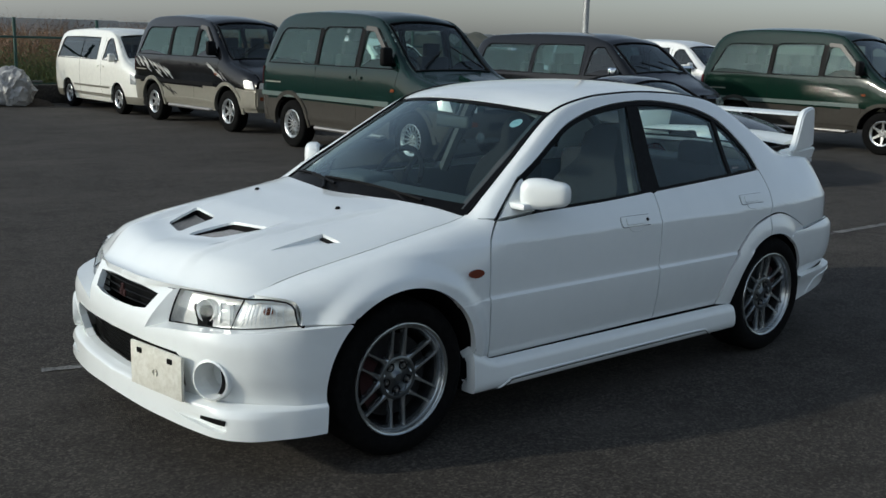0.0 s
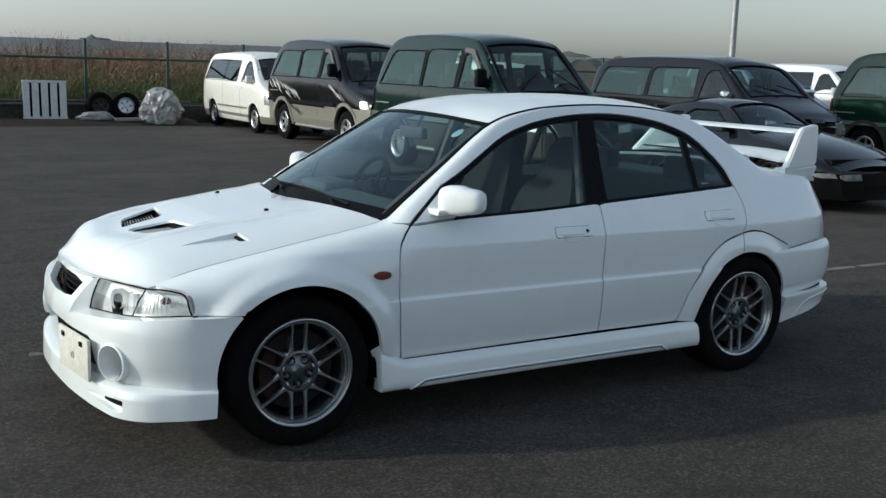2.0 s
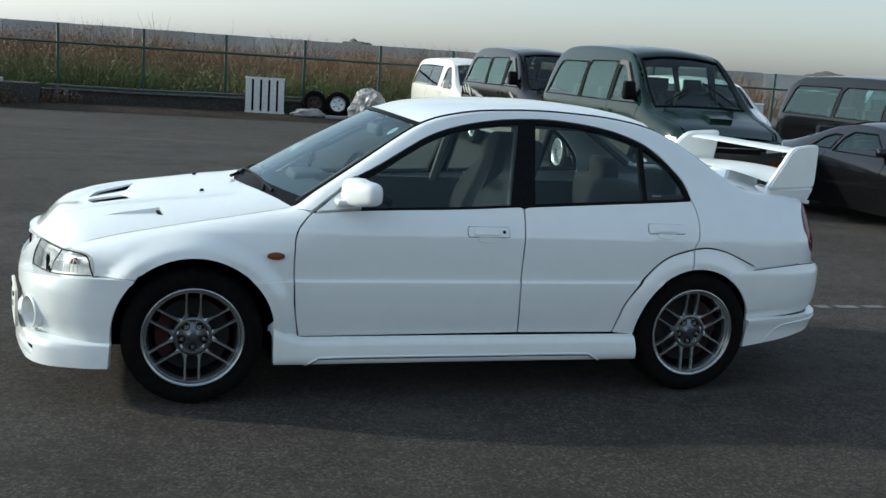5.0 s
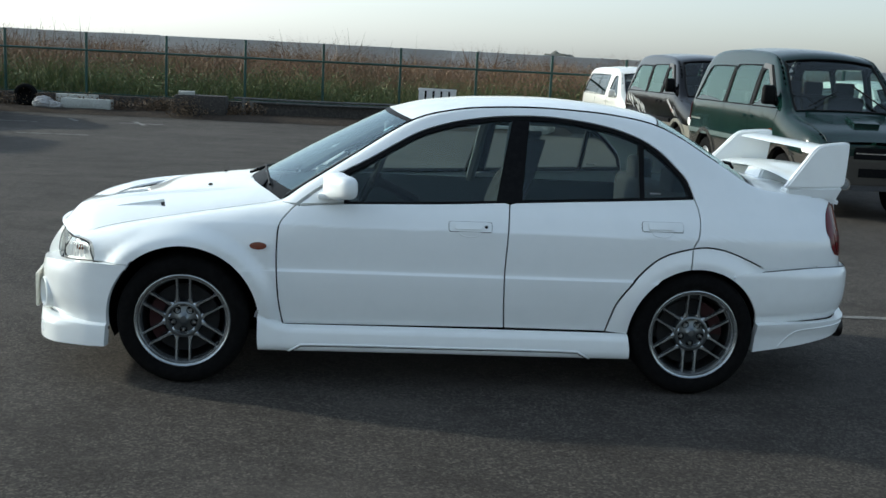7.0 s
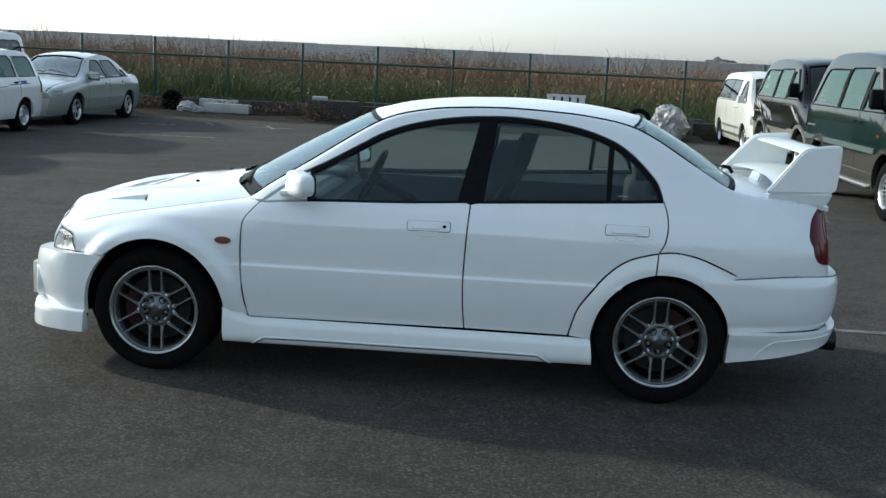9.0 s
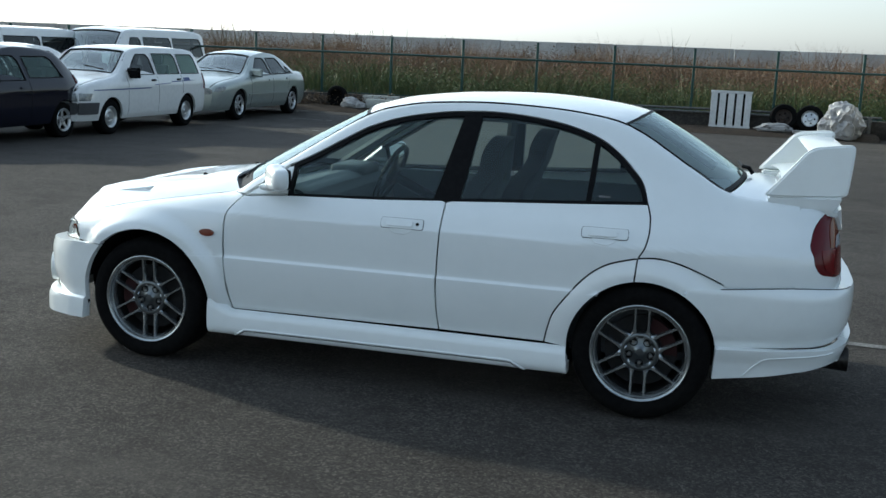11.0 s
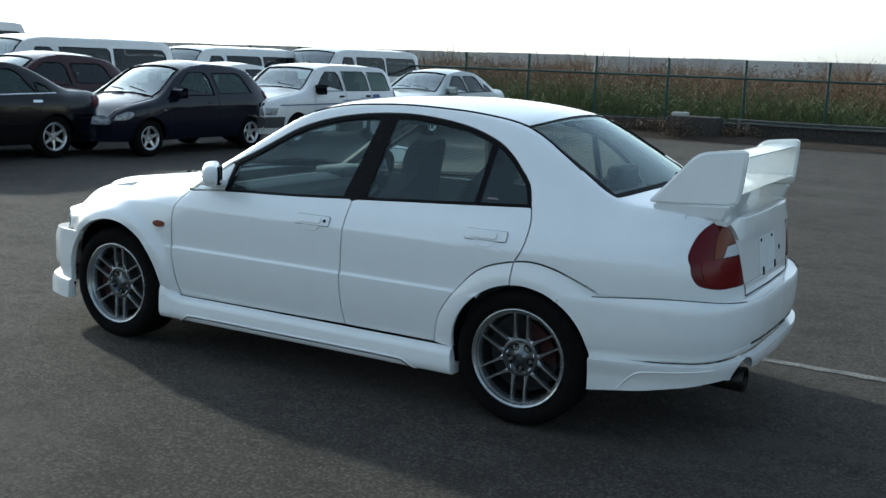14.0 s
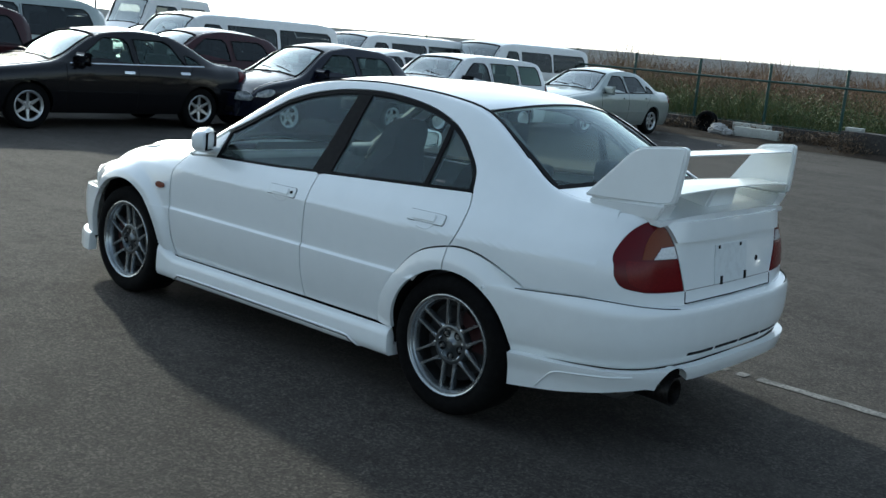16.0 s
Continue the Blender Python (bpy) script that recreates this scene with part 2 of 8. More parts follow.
# ---- mesh tools ----
def curve(*pts):
    """A smooth function through (x, value) pairs, flat beyond its ends, without overshoot."""
    xs, ys = [p[0] for p in pts], [p[1] for p in pts]
    n = len(xs)
    d = [(ys[i + 1] - ys[i]) / (xs[i + 1] - xs[i]) for i in range(n - 1)]
    m = [d[0]] + [0.0 if d[i - 1] * d[i] <= 0 else 2 * d[i - 1] * d[i] / (d[i - 1] + d[i]) for i in range(1, n - 1)] + [d[-1]]

    def at(x):
        if x <= xs[0]:
            return ys[0]
        if x >= xs[-1]:
            return ys[-1]
        i = 0
        while x > xs[i + 1]:
            i += 1
        h = xs[i + 1] - xs[i]
        t = (x - xs[i]) / h
        return (ys[i] * (1 + 2 * t) * (1 - t) ** 2 + m[i] * h * t * (1 - t) ** 2 + ys[i + 1] * t * t * (3 - 2 * t) + m[i + 1] * h * t * t * (t - 1))

    return at


def steps(a, b, n):
    return [a + (b - a) * i / n for i in range(n + 1)]


def smooth(pts, n=6):
    """A closed or open run of points made round by Catmull-Rom."""
    out = []
    for i in range(len(pts) - 1):
        p0, p1, p2, p3 = pts[max(i - 1, 0)], pts[i], pts[i + 1], pts[min(i + 2, len(pts) - 1)]
        for k in range(n):
            t = k / n
            out.append(tuple(0.5 * (2 * b + (c - a) * t + (2 * a - 5 * b + 4 * c - d) * t * t + (3 * b - a - 3 * c + d) * t ** 3) for a, b, c, d in zip(p0, p1, p2, p3)))
    return out + [tuple(pts[-1])]


def arc(cx, cz, r, a0, a1, n=20):
    return [(cx + r * math.cos(radians(a)), cz + r * math.sin(radians(a))) for a in steps(a0, a1, n)]


def rounded(x0, x1, z0, z1, r, n=4):
    out = []
    for cx, cz, a in ((x1 - r, z0 + r, -90), (x1 - r, z1 - r, 0), (x0 + r, z1 - r, 90), (x0 + r, z0 + r, 180)):
        out += arc(cx, cz, r, a, a + 90, n)
    return out


def inside(p, poly):
    hit = False
    for (x0, y0), (x1, y1) in zip(poly, poly[1:] + poly[:1]):
        if (y0 > p[1]) != (y1 > p[1]) and p[0] < (x1 - x0) * (p[1] - y0) / (y1 - y0) + x0:
            hit = not hit
    return hit


def cut(outline, us, vs, holes=()):
    """The outline, filled and cut along the lines u and v: flat points, faces and rim edges."""
    pts = []
    for p in outline:
        if not pts or (abs(p[0] - pts[-1][0]) + abs(p[1] - pts[-1][1])) > 1e-5:
            pts.append(p)
    if abs(pts[0][0] - pts[-1][0]) + abs(pts[0][1] - pts[-1][1]) < 1e-5:
        pts.pop()
    area = sum(a[0] * b[1] - b[0] * a[1] for a, b in zip(pts, pts[1:] + pts[:1]))
    if area < 0:
        pts.reverse()
    bm = bmesh.new()
    bm.faces.new([bm.verts.new((u, v, 0)) for u, v in pts])
    lo_u, hi_u = min(p[0] for p in pts), max(p[0] for p in pts)
    lo_v, hi_v = min(p[1] for p in pts), max(p[1] for p in pts)
    for co, no, vals, lo, hi in ((0, (1, 0, 0), us, lo_u, hi_u), (1, (0, 1, 0), vs, lo_v, hi_v)):
        for v in vals:
            if lo + 1e-4 < v < hi - 1e-4:
                at = [0, 0, 0]
                at[co] = v
                bmesh.ops.bisect_plane(bm, geom=bm.verts[:] + bm.edges[:] + bm.faces[:], plane_co=at, plane_no=no, dist=1e-6)
    for hole in holes:
        for a, b in zip(hole, hole[1:] + hole[:1]):
            no = (b[1] - a[1], a[0] - b[0], 0)
            near = [f for f in bm.faces if min(v.co.x for v in f.verts) < max(q[0] for q in hole) + 0.1 and max(v.co.x for v in f.verts) > min(q[0] for q in hole) - 0.1]
            geom = list({v for f in near for v in f.verts}) + list({e for f in near for e in f.edges}) + near
            bmesh.ops.bisect_plane(bm, geom=geom, plane_co=(*a, 0), plane_no=no, dist=1e-6)
        gone = [f for f in bm.faces if inside(f.calc_center_median()[:2], hole)]
        bmesh.ops.delete(bm, geom=gone, context="FACES")
    bm.verts.index_update()
    flat = [(v.co.x, v.co.y) for v in bm.verts]
    faces = [[v.index for v in f.verts] for f in bm.faces]
    rim = []
    for e in bm.edges:
        if len(e.link_faces) == 1:
            loop = e.link_loops[0]
            rim.append((loop.vert.index, loop.link_loop_next.vert.index))
    bm.free()
    return flat, faces, rim


class Skin:
    """Gathers curved sheets, each a flat outline carried onto a surface, into one mesh with true surface normals."""

    def __init__(self):
        self.v, self.f, self.n, self.m = [], [], [], []

    def sheet(self, outline, at, us, vs, depth=0.012, lift=0.0, out=None, slot=0, holes=()):
        flat, faces, rim = cut(outline, us, vs, holes)
        e = 6e-4
        P, N = [], []
        for u, v in flat:
            p = Vector(at(u, v))
            a = Vector(at(u + e, v)) - Vector(at(u - e, v))
            b = Vector(at(u, v + e)) - Vector(at(u, v - e))
            n = a.cross(b)
            N.append(n.normalized() if n.length > 1e-14 else Vector((0, 0, 1)))
            P.append(p)
        out = out or (lambda p: Vector((p.x * 0.5, p.y, p.z - 0.5)))
        flip = sum(n.dot(out(p)) for p, n in zip(P, N)) < 0
        if flip:
            N = [-n for n in N]
        P = [p + n * lift for p, n in zip(P, N)]
        base = len(self.v)
        self.v += [p[:] for p in P]
        for f in faces:
            f = f[::-1] if flip else f
            self.f.append([base + i for i in f])
            self.n.append([N[i][:] for i in f])
            self.m.append(slot(sum(flat[i][0] for i in f) / len(f), sum(flat[i][1] for i in f) / len(f)) if callable(slot) else slot)
        if depth:
            back = len(self.v)
            used = sorted({i for ed in rim for i in ed})
            where = {i: back + k for k, i in enumerate(used)}
            self.v += [(P[i] - N[i] * depth)[:] for i in used]
            for a, b in rim:
                a, b = (b, a) if flip else (a, b)
                q = [base + b, base + a, where[a], where[b]]
                fn = (P[a] - P[b]).cross(N[a]).normalized()
                self.f.append(q)
                self.n.append([(-fn)[:]] * 4)
                self.m.append(slot(*flat[a]) if callable(slot) else slot)
        return self

    def make(self, name, mats, parent=None, label=""):
        me = bpy.data.meshes.new(name)
        me.from_pydata(self.v, [], self.f)
        for m in mats if isinstance(mats, (list, tuple)) else [mats]:
            me.materials.append(m)
        me.polygons.foreach_set("use_smooth", [True] * len(self.f))
        me.polygons.foreach_set("material_index", self.m)
        me.update()
        if len(me.loops) == sum(len(f) for f in self.f):
            me.normals_split_custom_set([n for f in self.n for n in f])
        ob = new(name, me)
        ob.parent = parent
        return tagged(ob, label)


def part(name, bm, mat, parent=None, label="", flat=False):
    """Links a bmesh as one mesh object under a thing or a part."""
    me = bpy.data.meshes.new(name)
    bm.to_mesh(me)
    bm.free()
    for m in mat if isinstance(mat, (list, tuple)) else [mat]:
        me.materials.append(m)
    if not flat:
        me.polygons.foreach_set("use_smooth", [True] * len(me.polygons))
        me.set_sharp_from_angle(angle=radians(38))
    ob = new(name, me)
    ob.parent = parent
    return tagged(ob, label)


def box(bm, x0, x1, y0, y1, z0, z1, bevel=0.0, seg=2, m=None):
    r = bmesh.ops.create_cube(bm, size=1.0)
    vs = r["verts"]
    for v in vs:
        v.co = Vector((x0 + (x1 - x0) * (v.co.x + 0.5), y0 + (y1 - y0) * (v.co.y + 0.5), z0 + (z1 - z0) * (v.co.z + 0.5)))
        if m:
            v.co = m @ v.co
    if bevel:
        es = list({e for v in vs for e in v.link_edges})
        bmesh.ops.bevel(bm, geom=es, offset=bevel, segments=seg, affect="EDGES", profile=0.5)
    return vs


def lathe(bm, profile, n=48, axis="y", m=None, closed=True):
    """Turns (radius, height) pairs about an axis."""
    rings = []
    for r, h in profile:
        ring = []
        for i in range(n):
            a = 2 * math.pi * i / n
            c = {"y": (r * math.cos(a), h, r * math.sin(a)), "z": (r * math.cos(a), r * math.sin(a), h), "x": (h, r * math.cos(a), r * math.sin(a))}[axis]
            v = Vector(c)
            ring.append(bm.verts.new(m @ v if m else v))
        rings.append(ring)
    for a, b in zip(rings, rings[1:] + (rings[:1] if closed else [])):
        for i in range(n):
            bm.faces.new((a[i], a[(i + 1) % n], b[(i + 1) % n], b[i]))
    bmesh.ops.recalc_face_normals(bm, faces=bm.faces[:])


def tube(bm, path, r, n=8, caps=True):
    """A round bar along a run of points; r may be a list."""
    pts = [Vector(p) for p in path]
    rings = []
    for i, p in enumerate(pts):
        d = (pts[min(i + 1, len(pts) - 1)] - pts[max(i - 1, 0)]).normalized()
        up = Vector((0, 0, 1)) if abs(d.z) < 0.9 else Vector((1, 0, 0))
        a = d.cross(up).normalized()
        b = a.cross(d)
        rr = r[i] if isinstance(r, (list, tuple)) else r
        rings.append([bm.verts.new(p + rr * (a * math.cos(2 * math.pi * k / n) + b * math.sin(2 * math.pi * k / n))) for k in range(n)])
    for q, s in zip(rings, rings[1:]):
        for k in range(n):
            bm.faces.new((q[k], q[(k + 1) % n], s[(k + 1) % n], s[k]))
    if caps:
        bm.faces.new(rings[0][::-1])
        bm.faces.new(rings[-1])


def prism(bm, outline, at, depth):
    """A flat outline given thickness: at(u, v, d) gives the place; d runs from 0 to depth."""
    a = [bm.verts.new(at(u, v, 0)) for u, v in outline]
    b = [bm.verts.new(at(u, v, depth)) for u, v in outline]
    n = len(a)
    bm.faces.new(a)
    bm.faces.new(b[::-1])
    for i in range(n):
        bm.faces.new((a[(i + 1) % n], a[i], b[i], b[(i + 1) % n]))
    bmesh.ops.recalc_face_normals(bm, faces=bm.faces[:])


def thing(name, label, category, where=None, group=""):
    ob = tagged(new(name), label, category, group)
    if where is not None:
        ob.matrix_world = where
    return ob


def share(ob, parent, m, name=None):
    """Another object on the same mesh."""
    o = new(name or ob.name.split(".")[0], ob.data)
    o.parent = parent
    o.matrix_basis = m
    if "label" in ob:
        o["label"] = ob["label"]
    return o


# ---- ground ----
def ground():
    bm = bmesh.new()
    bmesh.ops.create_grid(bm, x_segments=40, y_segments=40, size=900)
    ob = part("ground", bm, ASPHALT)
    tagged(ob, "dark worn asphalt yard with pale dusty smears", "ground", kind="structure")


ground()


# ---- vehicle shells ----
DISC = material("worn_brake_disc", (0.010, 0.010, 0.010), 0.8, metal=0.3, grain=(40, (0.024, 0.021, 0.019), 0.6))
LEVELS = steps(-0.62, -0.03, 14) + [-0.025, -0.01, 0.0] + steps(0.08, 0.8, 9) + [0.86, 0.9, 0.93, 0.955, 0.975, 0.988, 0.996]


def densify(pts, step=0.04):
    out = []
    for a, b in zip(pts, pts[1:] + pts[:1]):
        n = max(1, math.ceil(math.dist(a, b) / step))
        out += [(a[0] + (b[0] - a[0]) * i / n, a[1] + (b[1] - a[1]) * i / n) for i in range(n)]
    return out


def inset(pts, d):
    """A closed outline drawn in by d, for the gap beside it."""
    area = sum(a[0] * b[1] - b[0] * a[1] for a, b in zip(pts, pts[1:] + pts[:1]))
    sg = 1 if area > 0 else -1
    out = []
    n = len(pts)
    for i in range(n):
        a, b, c = Vector(pts[i - 1]), Vector(pts[i]), Vector(pts[(i + 1) % n])
        d1, d2 = (b - a), (c - b)
        if d1.length < 1e-6 or d2.length < 1e-6:
            out.append(tuple(b))
            continue
        d1.normalize(), d2.normalize()
        n1, n2 = Vector((-d1.y, d1.x)) * sg, Vector((-d2.y, d2.x)) * sg
        k = n1 + n2
        k = k / max(k.length_squared, 0.7) * 2
        out.append(tuple(b + k * d))
    return out


class Shell:
    """The outer form of a car: sides that rise to an edge line (height zh, half width wh), and a crowned top between the edge lines. The nose points to -x."""

    def __init__(self, zh, wh, prof, taper, z0=0.60, power=None, crown=None, swell=None):
        self.zh, self.wh, self.prof, self.taper, self.z0 = curve(*zh), curve(*wh), curve(*prof), curve(*taper), z0
        self.power = curve(*(power or ((-3, 4.0), (3, 4.0))))
        self.crown = curve(*(crown or ((-3, 0.03), (3, 0.03))))
        self.swell = swell

    def w(self, x, z):
        base = self.prof(z) + self.taper(x)
        if self.swell:
            base += self.swell(x, z)
        if z <= self.z0:
            return base
        s = min((z - self.z0) / max(self.zh(x) - self.z0, 0.004), 1.0)
        q, wh = self.power(x), self.wh(x)
        return wh + (max(base, wh + 0.004) - wh) * max(1 - s ** q, 0.0) ** (1 / q)

    def z(self, x, s):
        return self.z0 + s if s < 0 else self.z0 + s * (self.zh(x) - self.z0)

    def s(self, x, z):
        return z - self.z0 if z < self.z0 else (z - self.z0) / max(self.zh(x) - self.z0, 0.004)

    def side(self, sign, grow=0.0):
        def at(x, s):
            z = self.z(x, min(s, 1.0))
            return x, sign * (self.w(x, z) + grow), z
        return at

    def line(self, pts, step=0.04):
        return [(x, min(self.s(x, z), 1.0)) for x, z in densify(pts, step)]

    def top(self, x, u):
        u = max(-1.0, min(1.0, u))
        return x, u * self.wh(x), self.zh(x) + self.crown(x) * (1 - abs(u) ** 2.2)

    def edge(self, x0, x1, n=40):
        """The edge line as side points."""
        return [(x, self.zh(x)) for x in steps(x0, x1, n)]

    def cap(self, x, bow):
        sgn = 1 if x > 0 else -1

        def at(u, z):
            return x + sgn * bow * (1 - abs(max(-1, min(1, u))) ** 2.4), u * self.w(x, min(z, self.zh(x) - 1e-4)), z
        return at


def wheel(parent, x, y, r, rim_r, width, style, rim_mat, rest=True):
    """A road wheel whose outer face looks to the side of y. style: twin, five, six, mesh or steel."""
    sgn = 1 if y > 0 else -1
    hub = new("wheel")
    hub.parent = parent
    hub.matrix_basis = pose(x, y, r, 0, 0, 0 if sgn < 0 else 180)
    bm = bmesh.new()
    w = width
    prof = [(rim_r * 0.985, 0.006), (rim_r + 0.008, -0.004), (rim_r + 0.03, -0.010), (r - 0.03, -0.008), (r - 0.010, 0.006), (r - 0.001, 0.03), (r, w * 0.5), (r - 0.001, w - 0.03), (r - 0.012, w - 0.004), (rim_r + 0.02, w), (rim_r * 0.95, w - 0.01)]
    lathe(bm, prof, 56)
    part("tyre", bm, RUBBER, hub)
    bm = bmesh.new()
    if style == "twin":
        # a flat lip, a dark groove inside it, then the step that the spokes run into
        lip = [(rim_r, 0.002), (rim_r - 0.003, -0.004), (rim_r - 0.007, -0.005), (rim_r - 0.010, -0.002), (rim_r - 0.016, -0.001), (rim_r - 0.019, 0.004), (rim_r - 0.021, 0.013), (rim_r - 0.025, 0.013), (rim_r - 0.028, 0.018), (rim_r - 0.033, 0.045), (rim_r - 0.028, 0.05), (rim_r - 0.004, 0.02)]
    else:
        lip = [(rim_r, 0.000), (rim_r - 0.006, -0.004), (rim_r - 0.016, 0.002), (rim_r - 0.019, 0.010), (rim_r - 0.026, 0.012), (rim_r - 0.030, 0.020), (rim_r - 0.034, 0.040), (rim_r - 0.028, 0.042), (rim_r - 0.004, 0.02)]
    lathe(bm, lip, 72)
    part("rim", bm, rim_mat, hub)
    bm = bmesh.new()
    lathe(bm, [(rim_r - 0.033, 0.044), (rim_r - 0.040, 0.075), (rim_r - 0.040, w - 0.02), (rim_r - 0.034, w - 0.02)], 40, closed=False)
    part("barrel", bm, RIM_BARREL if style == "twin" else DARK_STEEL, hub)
    face = 0.022
    if style in ("twin", "five", "six", "mesh"):
        n, pair, half, r0 = {"twin": (6, (-0.031, 0.031), 0.0064, 0.062), "five": (5, (0.0,), 0.024, 0.03), "six": (6, (0.0,), 0.019, 0.03), "mesh": (16, (0.0,), 0.0062, 0.05)}[style]
        bm = bmesh.new()
        r1 = rim_r - (0.027 if style == "twin" else 0.022)
        if style == "twin":
            # slim rib with a spread root, its front drawn to a narrow ridge
            width = curve((r0, 0.021), (r0 + 0.018, 0.0145), (r0 + 0.035, 0.0095), (r0 + 0.06, 0.0074), (r1 - 0.02, half), (r1, 0.0085))
            rows = []
            for v in steps(r0, r1, 14):
                h, dep = width(v), face + 0.010 - 0.012 * (v - r0) / (r1 - r0)
                rows.append([bm.verts.new((u, y, v)) for u, y in ((-h, dep + 0.030), (-h, dep + 0.005), (-h * 0.55, dep), (h * 0.55, dep), (h, dep + 0.005), (h, dep + 0.030))])
            for a, b in zip(rows, rows[1:]):
                for i in range(6):
                    bm.faces.new((a[i], a[(i + 1) % 6], b[(i + 1) % 6], b[i]))
            bm.faces.new(rows[0])
            bm.faces.new(rows[-1][::-1])
            bmesh.ops.recalc_face_normals(bm, faces=bm.faces[:])
        else:
            a = [(-half * 1.5, r0), (half * 1.5, r0), (half * 1.25, r0 + (r1 - r0) * 0.32), (half, r0 + (r1 - r0) * 0.5), (half * 0.9, r1), (-half * 0.9, r1), (-half, r0 + (r1 - r0) * 0.5), (-half * 1.25, r0 + (r1 - r0) * 0.32)]
            prism(bm, a, lambda u, v, d: Vector((u, face + 0.016 - 0.016 * min(1, (v - r0) / (r1 - r0)) + d, v)), 0.026)
            bmesh.ops.bevel(bm, geom=bm.edges[:], offset=0.003, segments=1, affect="EDGES")
        first = None
        for k in range(n):
            for off in pair:
                m = pose(0, 0, 0, 0, 360 / n * k, 0) @ pose(off, 0, 0)
                if first is None:
                    first = part("spoke", bm, rim_mat, hub)
                    first.matrix_basis = m
                else:
                    share(first, hub, m)
        hr = 0.090 if style == "twin" else rim_r * 0.33
        bm = bmesh.new()
        if style == "twin":
            # ring that the ribs grow from, dished inside it for the nuts, with a low domed cap
            lathe(bm, [(0.0, face + 0.004), (0.016, face + 0.005), (0.022, face + 0.011), (0.030, face + 0.017), (0.064, face + 0.020), (0.070, face + 0.014), (0.0735, face + 0.004), (0.078, face + 0.003), (hr - 0.004, face + 0.006), (hr, face + 0.014), (hr, face + 0.05), (0.0, face + 0.05)], 48, closed=False)
        else:
            lathe(bm, [(0.0, face + 0.004), (hr * 0.42, face + 0.004), (hr * 0.5, face + 0.012), (hr * 0.92, face + 0.014), (hr, face + 0.024), (hr, face + 0.05), (0.0, face + 0.05)], 40, closed=False)
        part("hub", bm, RIM_HUB if style == "twin" else rim_mat, hub)
        bm = bmesh.new()
        if style == "twin":
            lathe(bm, [(0.0, 0.003), (0.0145, 0.003), (0.0175, -0.003), (0.019, -0.002), (0.019, 0.012), (0.0, 0.012)], 20, closed=False)
        else:
            lathe(bm, [(0.0, -0.008), (0.013, -0.008), (0.0165, -0.004), (0.0165, 0.012), (0.0, 0.012)], 8, closed=False)
        lug = part("wheel_nut", bm, STEEL if style != "twin" else BLACK_TRIM, hub)
        cap = None
        if style == "twin":
            bm = bmesh.new()
            lathe(bm, [(0.0, -0.009), (0.006, -0.008), (0.0085, -0.004), (0.0085, 0.004), (0.0, 0.004)], 6, closed=False)
            cap = part("nut_cap", bm, STEEL, lug)
        ring_r = 0.054 if style == "twin" else hr * 0.66
        for k in range(5):
            a = radians(72 * k + (270 if style == "twin" else 90))
            m = pose(ring_r * math.cos(a), face + 0.016, ring_r * math.sin(a))
            if k == 0:
                lug.matrix_basis = m
            else:
                twin_lug = share(lug, hub, m)
                if cap:
                    share(cap, twin_lug, Matrix())
    else:
        bm = bmesh.new()
        lathe(bm, [(0.0, 0.01), (0.045, 0.01), (0.055, 0.03), (0.09, 0.02), (rim_r * 0.78, 0.035), (rim_r - 0.02, 0.055), (rim_r - 0.02, 0.06), (0.0, 0.06)], 40, closed=False)
        part("hub", bm, rim_mat, hub)
    bm = bmesh.new()
    lathe(bm, [(0.0, 0.075), (rim_r * 0.72, 0.075), (rim_r * 0.72, 0.095), (0.0, 0.095)], 40, closed=False)
    part("brake_disc", bm, DISC if style == "twin" else DARK, hub)
    bm = bmesh.new()
    lathe(bm, [(0.0, w - 0.03), (rim_r - 0.03, w - 0.03), (rim_r - 0.03, w - 0.02), (0.0, w - 0.02)], 32, closed=False)
    part("inner_shield", bm, DARK, hub)
    return hub


def arch_outline(shell, x0, x1, zlow, wheels, r, rz):
    """The closed side outline of a car from nose to tail with its wheel openings."""
    pts = [(x0, zlow)]
    for wx in wheels:
        a = math.degrees(math.asin(max(-0.9, min(0.9, (zlow - rz) / r))))
        pts += arc(wx, rz, r, 180 - a, a, 22)
    pts += [(x1, zlow)]
    return pts + shell.edge(x0, x1, 60)[::-1]


